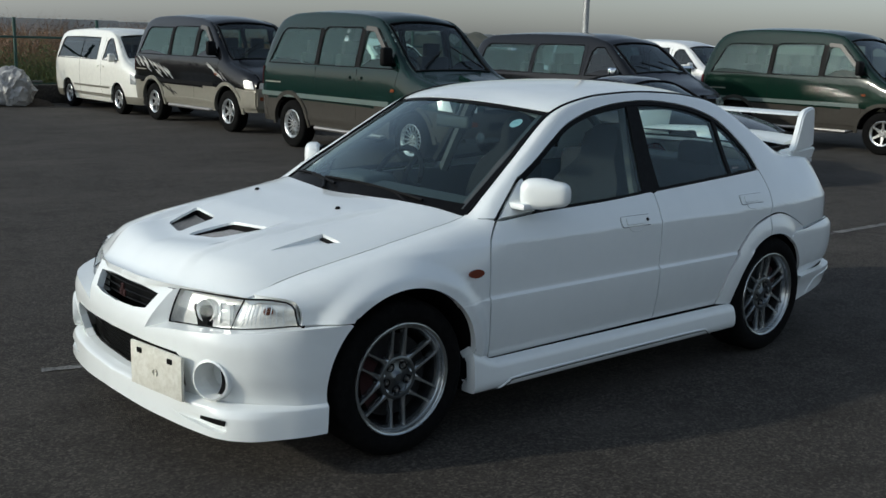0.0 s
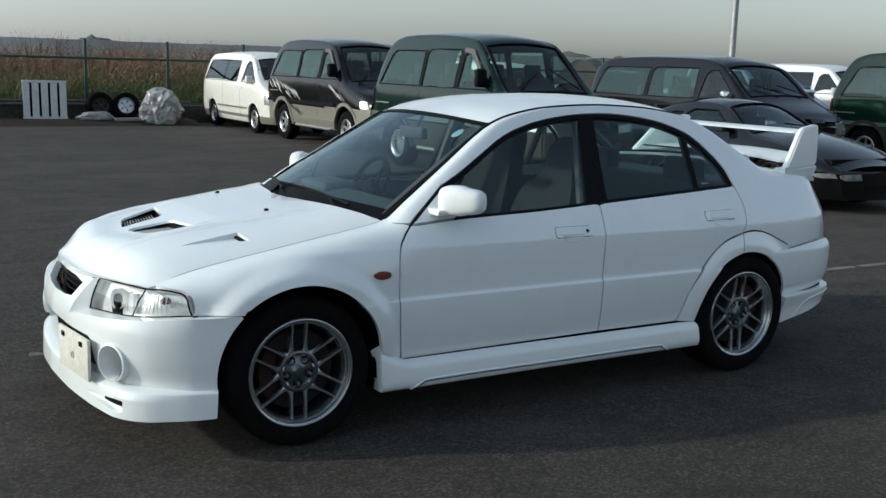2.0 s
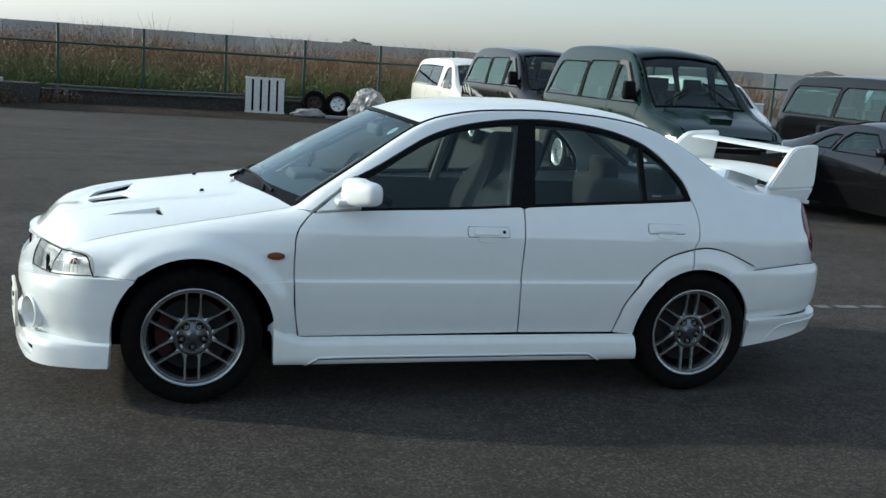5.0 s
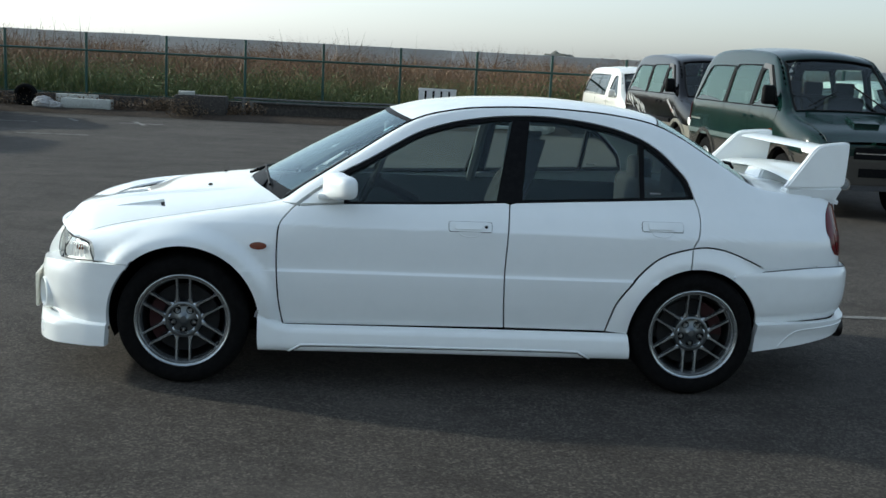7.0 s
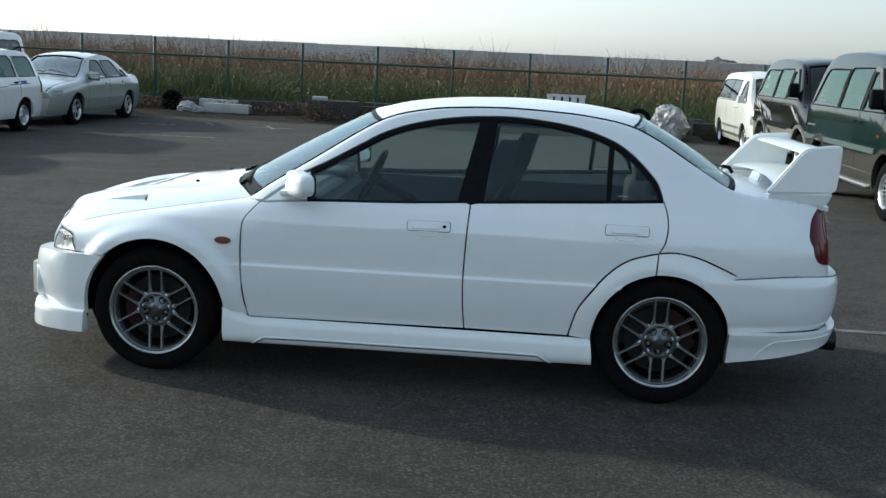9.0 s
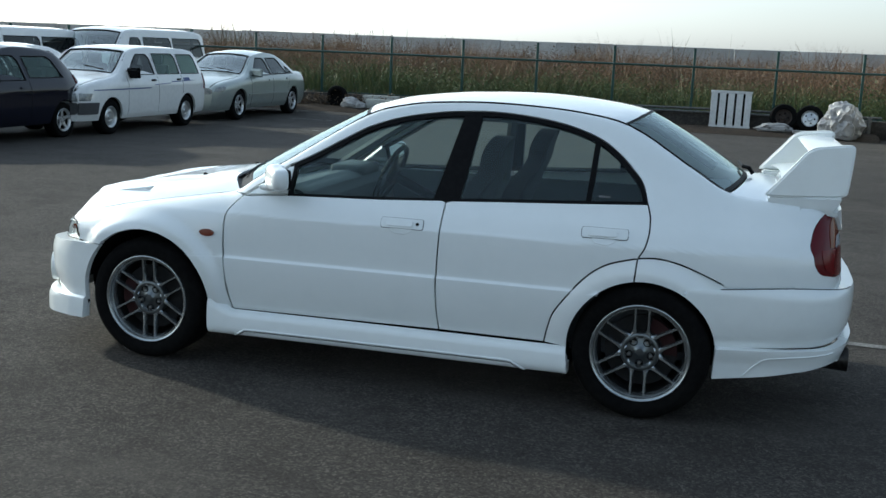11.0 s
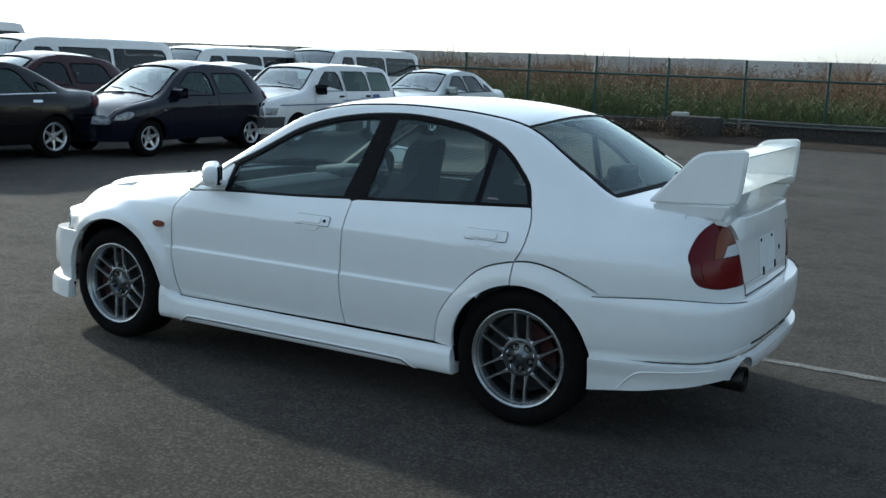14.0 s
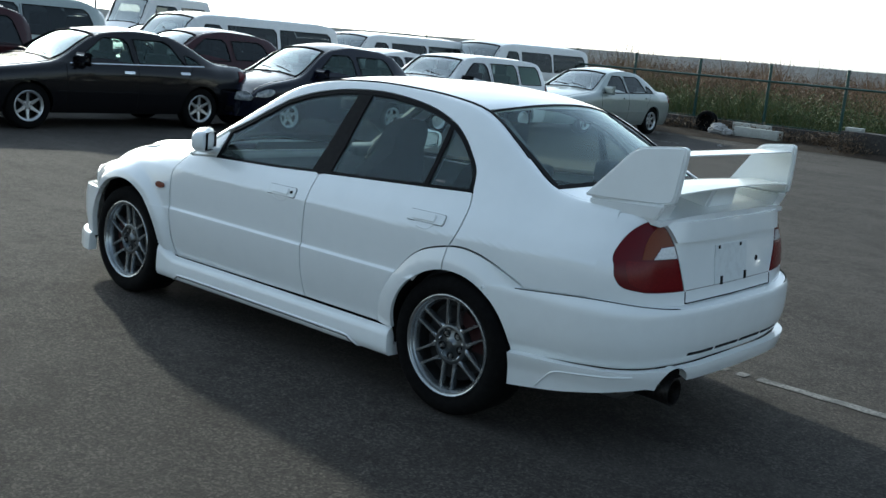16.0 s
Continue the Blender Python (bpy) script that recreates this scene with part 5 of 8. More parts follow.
        part("reflector_bowl", bm, REFLECTOR, unit)
        bm = bmesh.new()
        lathe(bm, [(0.0, 0.020), (0.007, 0.017), (0.009, 0.008), (0.009, -0.012)], 14, m=lm, closed=False)
        part("headlamp_bulb", bm, LAMP_CHROME, unit)
        bm = bmesh.new()
        c = lamp_at(0.41, 0.5, sink=0.042)
        box(bm, -0.022, 0.022, -0.004, 0.016, -0.030, 0.030, 0.008, 2, m=Matrix.Translation(c) @ nn.to_track_quat("Y", "Z").to_matrix().to_4x4())
        part("inner_bezel", bm, REFLECTOR, unit)
        bm = bmesh.new()
        c = lamp_at(0.80, 0.62, sink=0.03)
        lathe(bm, [(0.0, 0.02), (0.010, 0.018), (0.014, 0.008), (0.014, -0.01)], 14, m=Matrix.Translation(c) @ nn.to_track_quat("Y", "Z").to_matrix().to_4x4(), closed=False)
        part("indicator_bulb", bm, AMBER, unit, "amber bulb")
        for k in range(9):
            u = 0.60 + 0.04 * k
            bm = bmesh.new()
            tube(bm, [lamp_at(u, v, sink=0.006) for v in (0.12, 0.5, 0.85 if u < 0.88 else 0.7)], 0.0022, 4)
            part("lens_rib", bm, CLEAR_LAMP, unit)
        bm = bmesh.new()
        loop = densify([(0, 0), (1, 0), (1, 1), (0, 1)], 0.08)
        ring0 = [bm.verts.new(lamp_at(u, v)) for u, v in loop]
        ring1 = [bm.verts.new(lamp_at(u, v, sink=0.048)) for u, v in loop]
        for i in range(len(loop)):
            k = (i + 1) % len(loop)
            bm.faces.new((ring0[i], ring0[k], ring1[k], ring1[i]))
        part("housing_wall", bm, REFLECTOR, unit)
        rim = [(0, 0), (1, 0), (1.0, 0.15), (1.0, 0.72), (0.975, 0.93), (0.94, 1.0), (0, 1.0)]
        bm = bmesh.new()
        tube(bm, [lamp_at(min(u, 1), min(v, 1), sink=0.004) for u, v in densify(rim + [rim[0]], 0.06)[:-1] + [rim[0]]], 0.0038, 5)
        part("lamp_seal", bm, BLACK_TRIM, unit)
        bm = bmesh.new()
        tube(bm, [lamp_at(0.505 + 0.030 * v, v, sink=0.0) for v in (0.02, 0.5, 0.97)], 0.0032, 5)
        part("lamp_divider", bm, BLACK_TRIM, unit)

    # rear bumper and skirt
    bx = curve((0.0, 2.205), (0.3, 2.198), (0.5, 2.172), (0.66, 2.128), (0.84, 2.022), (1.0, 1.868), (1.2, 1.67), (1.45, 1.43))
    by = curve((0.0, 0.0), (0.3, 0.30), (0.5, 0.49), (0.66, 0.633), (0.84, 0.765), (1.0, 0.822), (1.2, 0.848), (1.45, 0.878))
    bo = curve((0.15, -0.05), (0.36, -0.058), (0.40, -0.042), (0.430, -0.020), (0.50, -0.003), (0.56, 0.0), (0.615, -0.001), (0.634, -0.006), (0.665, -0.030))
    rb = round_at(bx, by, lambda a, z: bo(z) * (1 - 0.5 * max(0, min(1, (a - 0.9) / 0.4))))

    def arch_r(z):
        xa = 1.255 + math.sqrt(max(0.337 ** 2 - (z - 0.315) ** 2, 0.0))
        lo, hi = 0.8, 1.46
        for _ in range(30):
            mid = (lo + hi) / 2
            lo, hi = (mid, hi) if bx(mid) > xa else (lo, mid)
        return lo
    top = smooth([(1.445, 0.627), (1.35, 0.640), (1.25, 0.645), (1.0, 0.662), (0.84, 0.662), (0.66, 0.650), (0.45, 0.640), (0.0, 0.640)], 4)
    half = [(0.0, 0.40), (0.9, 0.392), (arch_r(0.376), 0.376)] + [(arch_r(z), z) for z in steps(0.40, 0.61, 10)] + top
    RU, RZ = steps(-1.46, 1.46, 72), steps(0.2, 0.68, 24)
    out_r = lambda p: Vector((p.x - 1.2, p.y * 0.6, 0))
    sk = Skin()
    for sg in (-1, 1):
        sk.sheet([(u * sg, z) for u, z in half], rb, RU, RZ, depth=0.014, out=out_r)
    rbump = sk.make("rear_bumper", WHITE_PLASTIC, car)
    ledge = bmesh.new()
    for sg in (-1, 1):
        outer = [Vector(rb(sg * u, z - 0.001)) for u, z in top if u < 1.26]
        a = [ledge.verts.new(p) for p in outer]
        b = [ledge.verts.new((p.x * 0.95, p.y * 0.90, p.z + 0.003)) for p in outer]
        for i in range(len(a) - 1):
            ledge.faces.new((a[i], a[i + 1], b[i + 1], b[i]))
    bmesh.ops.recalc_face_normals(ledge, faces=ledge.faces[:])
    part("bumper_ledge", ledge, WHITE_PLASTIC, rbump)
    for sg in (-1, 1):
        bm = bmesh.new()
        tube(bm, [Vector(rb(sg * u, z)) + Vector((0, -sg * 0.001, 0.0015)) for u, z in top if 0.52 < u < 1.30], 0.0024, 5)
        part("bumper_seam", bm, DARK, rbump)
    skirt_off = curve((0.2, -0.028), (0.30, -0.018), (0.385, 0.004), (0.40, 0.004))
    rs = round_at(bx, by, lambda a, z: skirt_off(z))
    low = smooth([(arch_r(0.24), 0.228), (1.08, 0.255), (0.9, 0.288), (0.775, 0.306), (0.66, 0.316)], 4) + arc(0.505, 0.300, 0.098, 4, 160, 12) + [(0.37, 0.333), (0.0, 0.330)]
    half_s = low + [(0.0, 0.397), (0.9, 0.389), (arch_r(0.376), 0.373)]
    half_far = smooth([(arch_r(0.24), 0.228), (1.15, 0.236), (0.9, 0.262), (0.70, 0.30), (0.40, 0.33), (0.0, 0.330)], 4) + half_s[-3:]
    sk = Skin()
    sk.sheet([(-u, z) for u, z in half_s], rs, RU, RZ, depth=0.04, out=out_r)
    sk.sheet([(u, z) for u, z in half_far], rs, RU, RZ, depth=0.04, out=out_r)
    skirt = sk.make("rear_skirt", WHITE_PLASTIC, rbump)
    for sg in (-1, 1):
        ridge = smooth([(1.155, 0.254), (1.11, 0.306), (1.07, 0.338), (1.02, 0.350), (0.9, 0.362), (0.74, 0.372)], 5)
        bm = bmesh.new()
        tube(bm, [Vector(rs(sg * u, z)) for u, z in ridge], 0.0045, 5)
        part("skirt_ridge", bm, WHITE_PLASTIC, rbump)
    for k in range(4):
        u = -0.42 + 0.225 * k
        Skin().sheet([(u, 0.436), (u + 0.20, 0.436), (u + 0.20, 0.449), (u, 0.449)], rb, RU, [], depth=0.004, lift=0.002, out=out_r).make("bumper_slot", BLACK_TRIM, rbump)
    # filler between bumper, boot and body
    bm = bmesh.new()
    box(bm, 1.86, 2.06, -0.50, 0.50, 0.42, 0.63, 0.01)
    box(bm, 1.62, 1.92, -0.62, 0.62, 0.30, 0.62, 0.02)
    part("tail_frame", bm, DARK, car)
    for sg in (-1, 1):
        Skin().sheet(CAR.line([(1.56, 0.62), (1.97, 0.60), (1.97, 0.69), (1.62, 0.68)]), CAR.side(sg), XS, FINE, depth=0.0, lift=-0.010).make("seam_backing", WHITE, car)
        Skin().sheet(CAR.line([(-1.665, 0.555), (-1.52, 0.555), (-1.53, 0.60), (-1.665, 0.61)]), CAR.side(sg), XS, FINE, depth=0.0, lift=-0.016).make("seam_backing", WHITE, car)
    # exhaust
    bm = bmesh.new()
    em = pose(2.0, -0.502, 0.297)
    lathe(bm, [(0.050, 0.0), (0.052, 0.10), (0.056, 0.165), (0.058, 0.18), (0.054, 0.18), (0.050, 0.15), (0.047, 0.0)], 32, "x", em)
    part("exhaust_tip", bm, DARK_STEEL, car, "large round dark steel exhaust tip")
    bm = bmesh.new()
    lathe(bm, [(0.0, 0.04), (0.048, 0.04), (0.048, 0.035), (0.0, 0.035)], 24, "x", em, closed=False)
    part("exhaust_bore", bm, DARK, car)
    bm = bmesh.new()
    box(bm, 1.62, 2.02, -0.64, -0.34, 0.23, 0.36, 0.05, 3)
    part("silencer", bm, STEEL, car)

    # sill skirts
    for sg in (-1, 1):
        def sill(x, v, sg=sg):
            # section: bottom edge, bulged face, ledge under the doors
            k = curve_sill(x)
            y, z = [c(v) for c in SILL]
            rise = max(0.0, (-0.775 - x) / 0.13)
            z = z + (max(0.0, v - 0.35) / 0.65) * 0.078 * min(1.0, rise)
            return x, sg * (y + k), z
        o = [(-0.893, 0.0), (0.932, 0.0), (0.928, 0.55), (0.918, 1.0), (-0.78, 1.0), (-0.83, 1.0), (-0.899, 1.0), (-0.899, 0.5)]
        sill_ob = Skin().sheet(densify(o, 0.05), sill, steps(-0.95, 0.95, 40), steps(0, 1, 12), depth=0.05, out=lambda p, sg=sg: Vector((0, sg, 0))).make("sill_skirt", WHITE_PLASTIC, car)
        bm = bmesh.new()
        tube(bm, [Vector(sill(x, v)) + Vector((0, sg * 0.001, 0)) for x, v in smooth([(-0.755, 0.05), (-0.70, 0.33), (-0.62, 0.40), (0.0, 0.40), (0.60, 0.40), (0.68, 0.33), (0.74, 0.05)], 6)], 0.005, 5)
        part("sill_ridge", bm, WHITE_PLASTIC, sill_ob)
        bm = bmesh.new()
        tube(bm, [Vector(sill(x, v)) + Vector((0, sg * 0.0035, -0.004)) for x, v in smooth([(-0.752, 0.04), (-0.70, 0.30), (-0.62, 0.37), (0.0, 0.37), (0.60, 0.37), (0.68, 0.30), (0.735, 0.04)], 6)], 0.0018, 5)
        part("sill_groove", bm, DARK, sill_ob)

    # underside, liners, wheels
    bm = bmesh.new()
    box(bm, -1.78, 1.95, -0.50, 0.50, 0.20, 0.42, 0.02)
    box(bm, -0.90, 0.92, -0.76, 0.76, 0.20, 0.32, 0.02)
    box(bm, -1.90, -0.92, -0.50, 0.50, 0.40, 0.62, 0.02)
    part("underbody", bm, DARK, car)
    for wx in (-AX, AX):
        for sg in (-1, 1):
            bm = bmesh.new()
            r = 0.374 if wx < 0 else 0.345
            prof = arc(0, 0, r, -20, 200, 30)
            vs = [[bm.verts.new((wx + a, sg * (0.50 if k == 0 else CAR.w(wx + a, 0.315 + b) - (0.0 if wx > 0 else 0.055 if a < -0.12 and b < 0.30 else 0.016)), 0.315 + b)) for a, b in prof] for k in (0, 1)]
            for i in range(len(prof) - 1):
                bm.faces.new((vs[0][i], vs[0][i + 1], vs[1][i + 1], vs[1][i]))
            bm.faces.new(vs[0])
            part("wheel_arch_liner", bm, DARK, car)
            wh = wheel(car, wx, sg * 0.862, 0.315, 0.230, 0.225, "twin", RIM)
            bm = bmesh.new()
            prism(bm, arc(0, 0, 0.165, -38, 38, 8) + arc(0, 0, 0.105, 38, -38, 8), lambda u, v, d: Vector((u, 0.055 + d, v)), 0.05)
            turn = (180 if wx < 0 else 0) if sg < 0 else (0 if wx < 0 else 180)
            cal = part("brake_caliper", bm, CALIPER, wh, "dull red brake caliper")
            cal.matrix_basis = pose(0, 0, 0, 0, turn if wx < 0 else turn - 35, 0)

    # handles, side repeaters, mirrors
    for sg, doors in ((-1, (front_doors[0], rear_doors[0])), (1, (front_doors[1], rear_doors[1]))):
        for door, hx, hz, lock in ((doors[0], 0.108, 0.8195, True), (doors[1], 1.061, 0.8495, False)):
            o = rounded(hx - 0.103, hx + 0.103, hz - 0.022, hz + 0.022, 0.010)
            Skin().sheet(CAR.line(o, 0.02), CAR.side(sg), [], LEVELS, depth=0.012, lift=0.006).make("handle_plate", WHITE_PLASTIC, door)
            o = rounded(hx - 0.075, hx + 0.055, hz - 0.015, hz + 0.015, 0.008)
            Skin().sheet(CAR.line(o, 0.02), CAR.side(sg), [], LEVELS, depth=0.012, lift=0.012).make("door_handle", WHITE_PLASTIC, door)
            o = smooth([(hx - 0.055, hz - 0.023), (hx - 0.04, hz - 0.04), (hx, hz - 0.046), (hx + 0.03, hz - 0.042), (hx + 0.05, hz - 0.023)], 4)
            Skin().sheet(CAR.line(o, 0.02), CAR.side(sg), [], LEVELS, depth=0.003, lift=0.0016).make("handle_recess", WHITE, door)
            bm = bmesh.new()
            cup = smooth([(hx - 0.055, hz - 0.024), (hx - 0.042, hz - 0.040), (hx, hz - 0.047), (hx + 0.030, hz - 0.043), (hx + 0.050, hz - 0.024)], 5)
            tube(bm, [Vector(CAR.side(sg)(x, CAR.s(x, z))) for x, z in cup], 0.0032, 5)
            part("recess_edge", bm, WHITE, door)
            bm = bmesh.new()
            oo = rounded(hx - 0.105, hx + 0.105, hz - 0.0235, hz + 0.0235, 0.011)
            tube(bm, [Vector(CAR.side(sg)(x, s)) for x, s in CAR.line(oo, 0.03)] + [Vector(CAR.side(sg)(*CAR.line(oo, 0.03)[0]))], 0.0014, 4)
            part("handle_seal", bm, DARK, door)
            if lock:
                bm = bmesh.new()
                p = Vector(CAR.side(sg)(hx + 0.077, CAR.s(hx, hz)))
                lathe(bm, [(0.0, -0.012), (0.006, -0.012), (0.009, -0.006), (0.009, 0.004)], 12, m=Matrix.Translation(p) @ pose(0, 0, 0, 0, 0, 0 if sg < 0 else 180), closed=False)
                part("key_lock", bm, BLACK_TRIM, door)
        o = [(-0.9015 + 0.040 * math.cos(a), 0.6955 + 0.0175 * math.sin(a)) for a in steps(0, 2 * math.pi, 20)[:-1]]
        Skin().sheet(CAR.line(o, 0.02), CAR.side(sg), [], [], depth=0.012, lift=0.009).make("side_indicator", DARK_AMBER, car, "dark amber oval side indicator")
        # door mirror
        mir = new("door_mirror")
        mir.parent = car
        bm = bmesh.new()
        r = bmesh.ops.create_uvsphere(bm, u_segments=28, v_segments=18, radius=1.0)
        for v in r["verts"]:
            c = v.co
            q = lambda t, p: math.copysign(abs(t) ** p, t)
            c.x, c.y, c.z = q(c.x, 0.62), q(c.y, 0.55), q(c.z, 0.60)
            reach, thick = -0.108 * c.y, (0.058 if c.x < 0 else 0.030) * c.x
            v.co = Vector((-0.516 + 0.605 * reach + 0.796 * thick, -0.8725 - 0.796 * reach + 0.605 * thick, 0.992 + (0.066 - (0.010 if c.y < 0 else 0.0)) * c.z))
            v.co.y *= -sg
        part("mirror_shell", bm, WHITE_PLASTIC, mir)
        bm = bmesh.new()
        box(bm, -0.004, 0.0045, -0.080, 0.080, -0.047, 0.047, 0.02, 3, m=pose(-0.4985, -0.8595, 0.990, 0, 0, 37.2))
        for v in bm.verts:
            v.co.y *= -sg
        bmesh.ops.recalc_face_normals(bm, faces=bm.faces[:])
        part("mirror_glass", bm, BLACK_TRIM, mir)
        bm = bmesh.new()
        box(bm, -0.0005, 0.0005, -0.068, 0.068, -0.037, 0.037, 0.0, 1, m=pose(-0.4942, -0.8563, 0.990, 0, 0, 37.2))
        for v in bm.verts:
            v.co.y *= -sg
        bmesh.ops.recalc_face_normals(bm, faces=bm.faces[:])
        part("mirror_face", bm, CHROME, mir)
        bm = bmesh.new()
        box(bm, -0.63, -0.51, -0.86, -0.74, 0.925, 0.955, 0.012, 2)
        for v in bm.verts:
            v.co.y *= -sg
        bmesh.ops.recalc_face_normals(bm, faces=bm.faces[:])
        part("mirror_arm", bm, WHITE_PLASTIC, mir)

    # rear wing
    wing_ob = new("rear_wing")
    wing_ob.parent = car
    for sg in (-1, 1):
        o = smooth([(1.735, 1.048), (1.85, 1.185), (1.895, 1.240), (1.935, 1.268), (1.99, 1.278), (2.08, 1.287), (2.106, 1.283), (2.114, 1.262), (2.108, 1.16), (2.100, 1.085), (2.086, 1.060), (2.02, 1.050), (1.85, 1.046)], 4)
        bm = bmesh.new()
        prism(bm, o, lambda u, v, d, sg=sg: Vector((u, sg * (0.655 - 0.10 * max(0, (u - 1.75)) / 0.38 - 0.08 * (v - 1.05) - d), v)), 0.042)
        bmesh.ops.bevel(bm, geom=[e for e in bm.edges if len(e.link_faces) == 2 and e.calc_face_angle(0) > 0.8], offset=0.009, segments=3, affect="EDGES")
        part("end_plate", bm, WHITE_PLASTIC, wing_ob)
        bm = bmesh.new()
        prism(bm, [(1.76, 1.0), (1.755, 1.046), (2.078, 1.056), (2.045, 0.985)], lambda u, v, d, sg=sg: Vector((u, sg * (0.640 - 0.06 * (u - 1.75) / 0.38 - 0.35 * max(0, 1.04 - v) * 0.3 - d), v)), 0.10)
        bmesh.ops.bevel(bm, geom=bm.edges[:], offset=0.008, segments=2, affect="EDGES")
        part("wing_foot", bm, WHITE_PLASTIC, wing_ob)
    def foil(x0, chord, z0, thick, tilt, y0, y1, name, sweep=0.0, droop=0.0):
        bm = bmesh.new()
        prof = []
        n = 12
        for i in range(n + 1):
            t = i / n
            prof.append((t, thick * 2.2 * (math.sqrt(t) * 0.6 - 0.6 * t * t * 0.9) + 0.002))
        for i in range(n, -1, -1):
            t = i / n
            prof.append((t, -thick * 0.35 * math.sin(math.pi * t)))
        rings = []
        for y in steps(y0, y1, 24):
            k = 1 - (2 * (y - y0) / (y1 - y0) - 1) ** 2
            rings.append([bm.verts.new((x0 + sweep * k + chord * t, y, z0 + droop * k + h + math.tan(radians(tilt)) * chord * t)) for t, h in prof])
        for a, b in zip(rings, rings[1:]):
            m = len(a)
            for i in range(m):
                bm.faces.new((a[i], b[i], b[(i + 1) % m], a[(i + 1) % m]))
        bm.faces.new(rings[0])
        bm.faces.new(rings[-1][::-1])
        bmesh.ops.recalc_face_normals(bm, faces=bm.faces[:])
        return part(name, bm, WHITE_PLASTIC, wing_ob)
    foil(1.925, 0.175, 1.238, 0.018, 4, -0.522, 0.522, "upper_blade")
    foil(1.80, 0.30, 1.075, 0.024, 4, -0.538, 0.538, "lower_blade", 0.03, 0.02)
    bm = bmesh.new()
    prism(bm, [(1.80, 1.03), (1.83, 1.10), (2.05, 1.11), (2.02, 1.00)], lambda u, v, d: Vector((u, (-0.105 + d) * (1.25 - 2.6 * (v - 1.0)), v)), 0.21)
    bmesh.ops.bevel(bm, geom=bm.edges[:], offset=0.012, segments=2, affect="EDGES")
    part("centre_support", bm, WHITE_PLASTIC, wing_ob)

    # wipers
    for y0, y1, xo in ((-0.50, 0.12, 0.0), (0.0, 0.55, 0.02)):
        bm = bmesh.new()
        a, b = Vector(fw(y0 / 0.68, 0.05)), Vector(fw(y1 / 0.68, 0.085))
        lift = Vector((-0.006, 0, 0.012))
        tube(bm, [a.lerp(b, t) + lift + Vector((0, 0, 0.012 * math.sin(math.pi * t))) for t in steps(0, 1, 8)], 0.007, 6)
        tube(bm, [a.lerp(b, 0.02) + Vector((-0.05, 0.02, -0.008)), a.lerp(b, 0.25) + lift * 1.15, a.lerp(b, 0.55) + lift * 1.4], 0.008, 6)
        part("wiper", bm, BLACK_TRIM, car)
    bm = bmesh.new()
    p = Vector(bw(0.0, 0.04))
    tube(bm, [p + Vector((0.05, 0, -0.01)), p + Vector((0.03, 0, 0.02)), p + Vector((0.0, 0.03, 0.022))], 0.011, 6)
    tube(bm, [p + Vector((0.0, 0.02, 0.020)), p + Vector((-0.02, 0.40, 0.014))], 0.006, 6)
    part("rear_wiper", bm, BLACK_TRIM, car)
    bm = bmesh.new()
    c = Vector(fw(-0.80, 0.86))
    lathe(bm, [(0.0, -0.001), (0.032, -0.001), (0.032, 0.001), (0.0, 0.001)], 24, m=Matrix.Translation(c + Vector((0.01, 0, -0.012))) @ Vector((0.55, 0, -0.83)).to_track_quat("Y", "Z").to_matrix().to_4x4(), closed=False)
    part("screen_sticker", bm, STICKER, car, "round pale blue sticker inside the windscreen")

    # cabin
    bm = bmesh.new()
    for sg in (-1, 1):
        box(bm, -0.80, 1.30, sg * 0.735 - 0.02, sg * 0.735 + 0.02, 0.30, 0.895, 0.01)
    box(bm, -0.82, 1.55, -0.74, 0.74, 0.27, 0.31)
    box(bm, 1.28, 1.60, -0.60, 0.60, 0.90, 0.985, 0.02)
    box(bm, 1.25, 1.33, -0.70, 0.70, 0.31, 0.93, 0.02)
    part("cabin_tub", bm, DASH, car)
    bm = bmesh.new()
    dash = [(-0.93, 0.86), (-0.60, 0.925), (-0.53, 0.93), (-0.45, 0.88), (-0.42, 0.75), (-0.42, 0.50), (-0.90, 0.50)]
    prism(bm, dash, lambda u, v, d: Vector((u, -0.69 + d, v)), 1.38)
    bmesh.ops.bevel(bm, geom=bm.edges[:], offset=0.03, segments=3, affect="EDGES")
    part("dashboard", bm, DASH, car)
    bm = bmesh.new()
    box(bm, -0.68, -0.47, 0.20, 0.52, 0.88, 0.955, 0.03, 3)
    part("instrument_hood", bm, DASH, car)
    bm = bmesh.new()
    sm = pose(-0.35, 0.36, 0.90) @ pose(0, 0, 0, 0, -65, 0)
    ring = [sm @ Vector((0.178 * math.cos(a), 0.178 * math.sin(a), 0)) for a in steps(0, 2 * math.pi, 40)]
    tube(bm, ring, 0.015, 8, caps=False)
    for a in (90, 210, 330):
        tube(bm, [sm @ Vector((0, 0, -0.02)), sm @ Vector((0.17 * math.cos(radians(a)), 0.17 * math.sin(radians(a)), 0))], 0.014, 6)
    lathe(bm, [(0.0, 0.012), (0.05, 0.008), (0.06, -0.01), (0.05, -0.04), (0.0, -0.04)], 20, "z", sm, closed=False)
    tube(bm, [sm @ Vector((0, 0, -0.04)), sm @ Vector((0, 0, -0.30))], 0.03, 8)
    part("steering_wheel", bm, BLACK_TRIM, car)
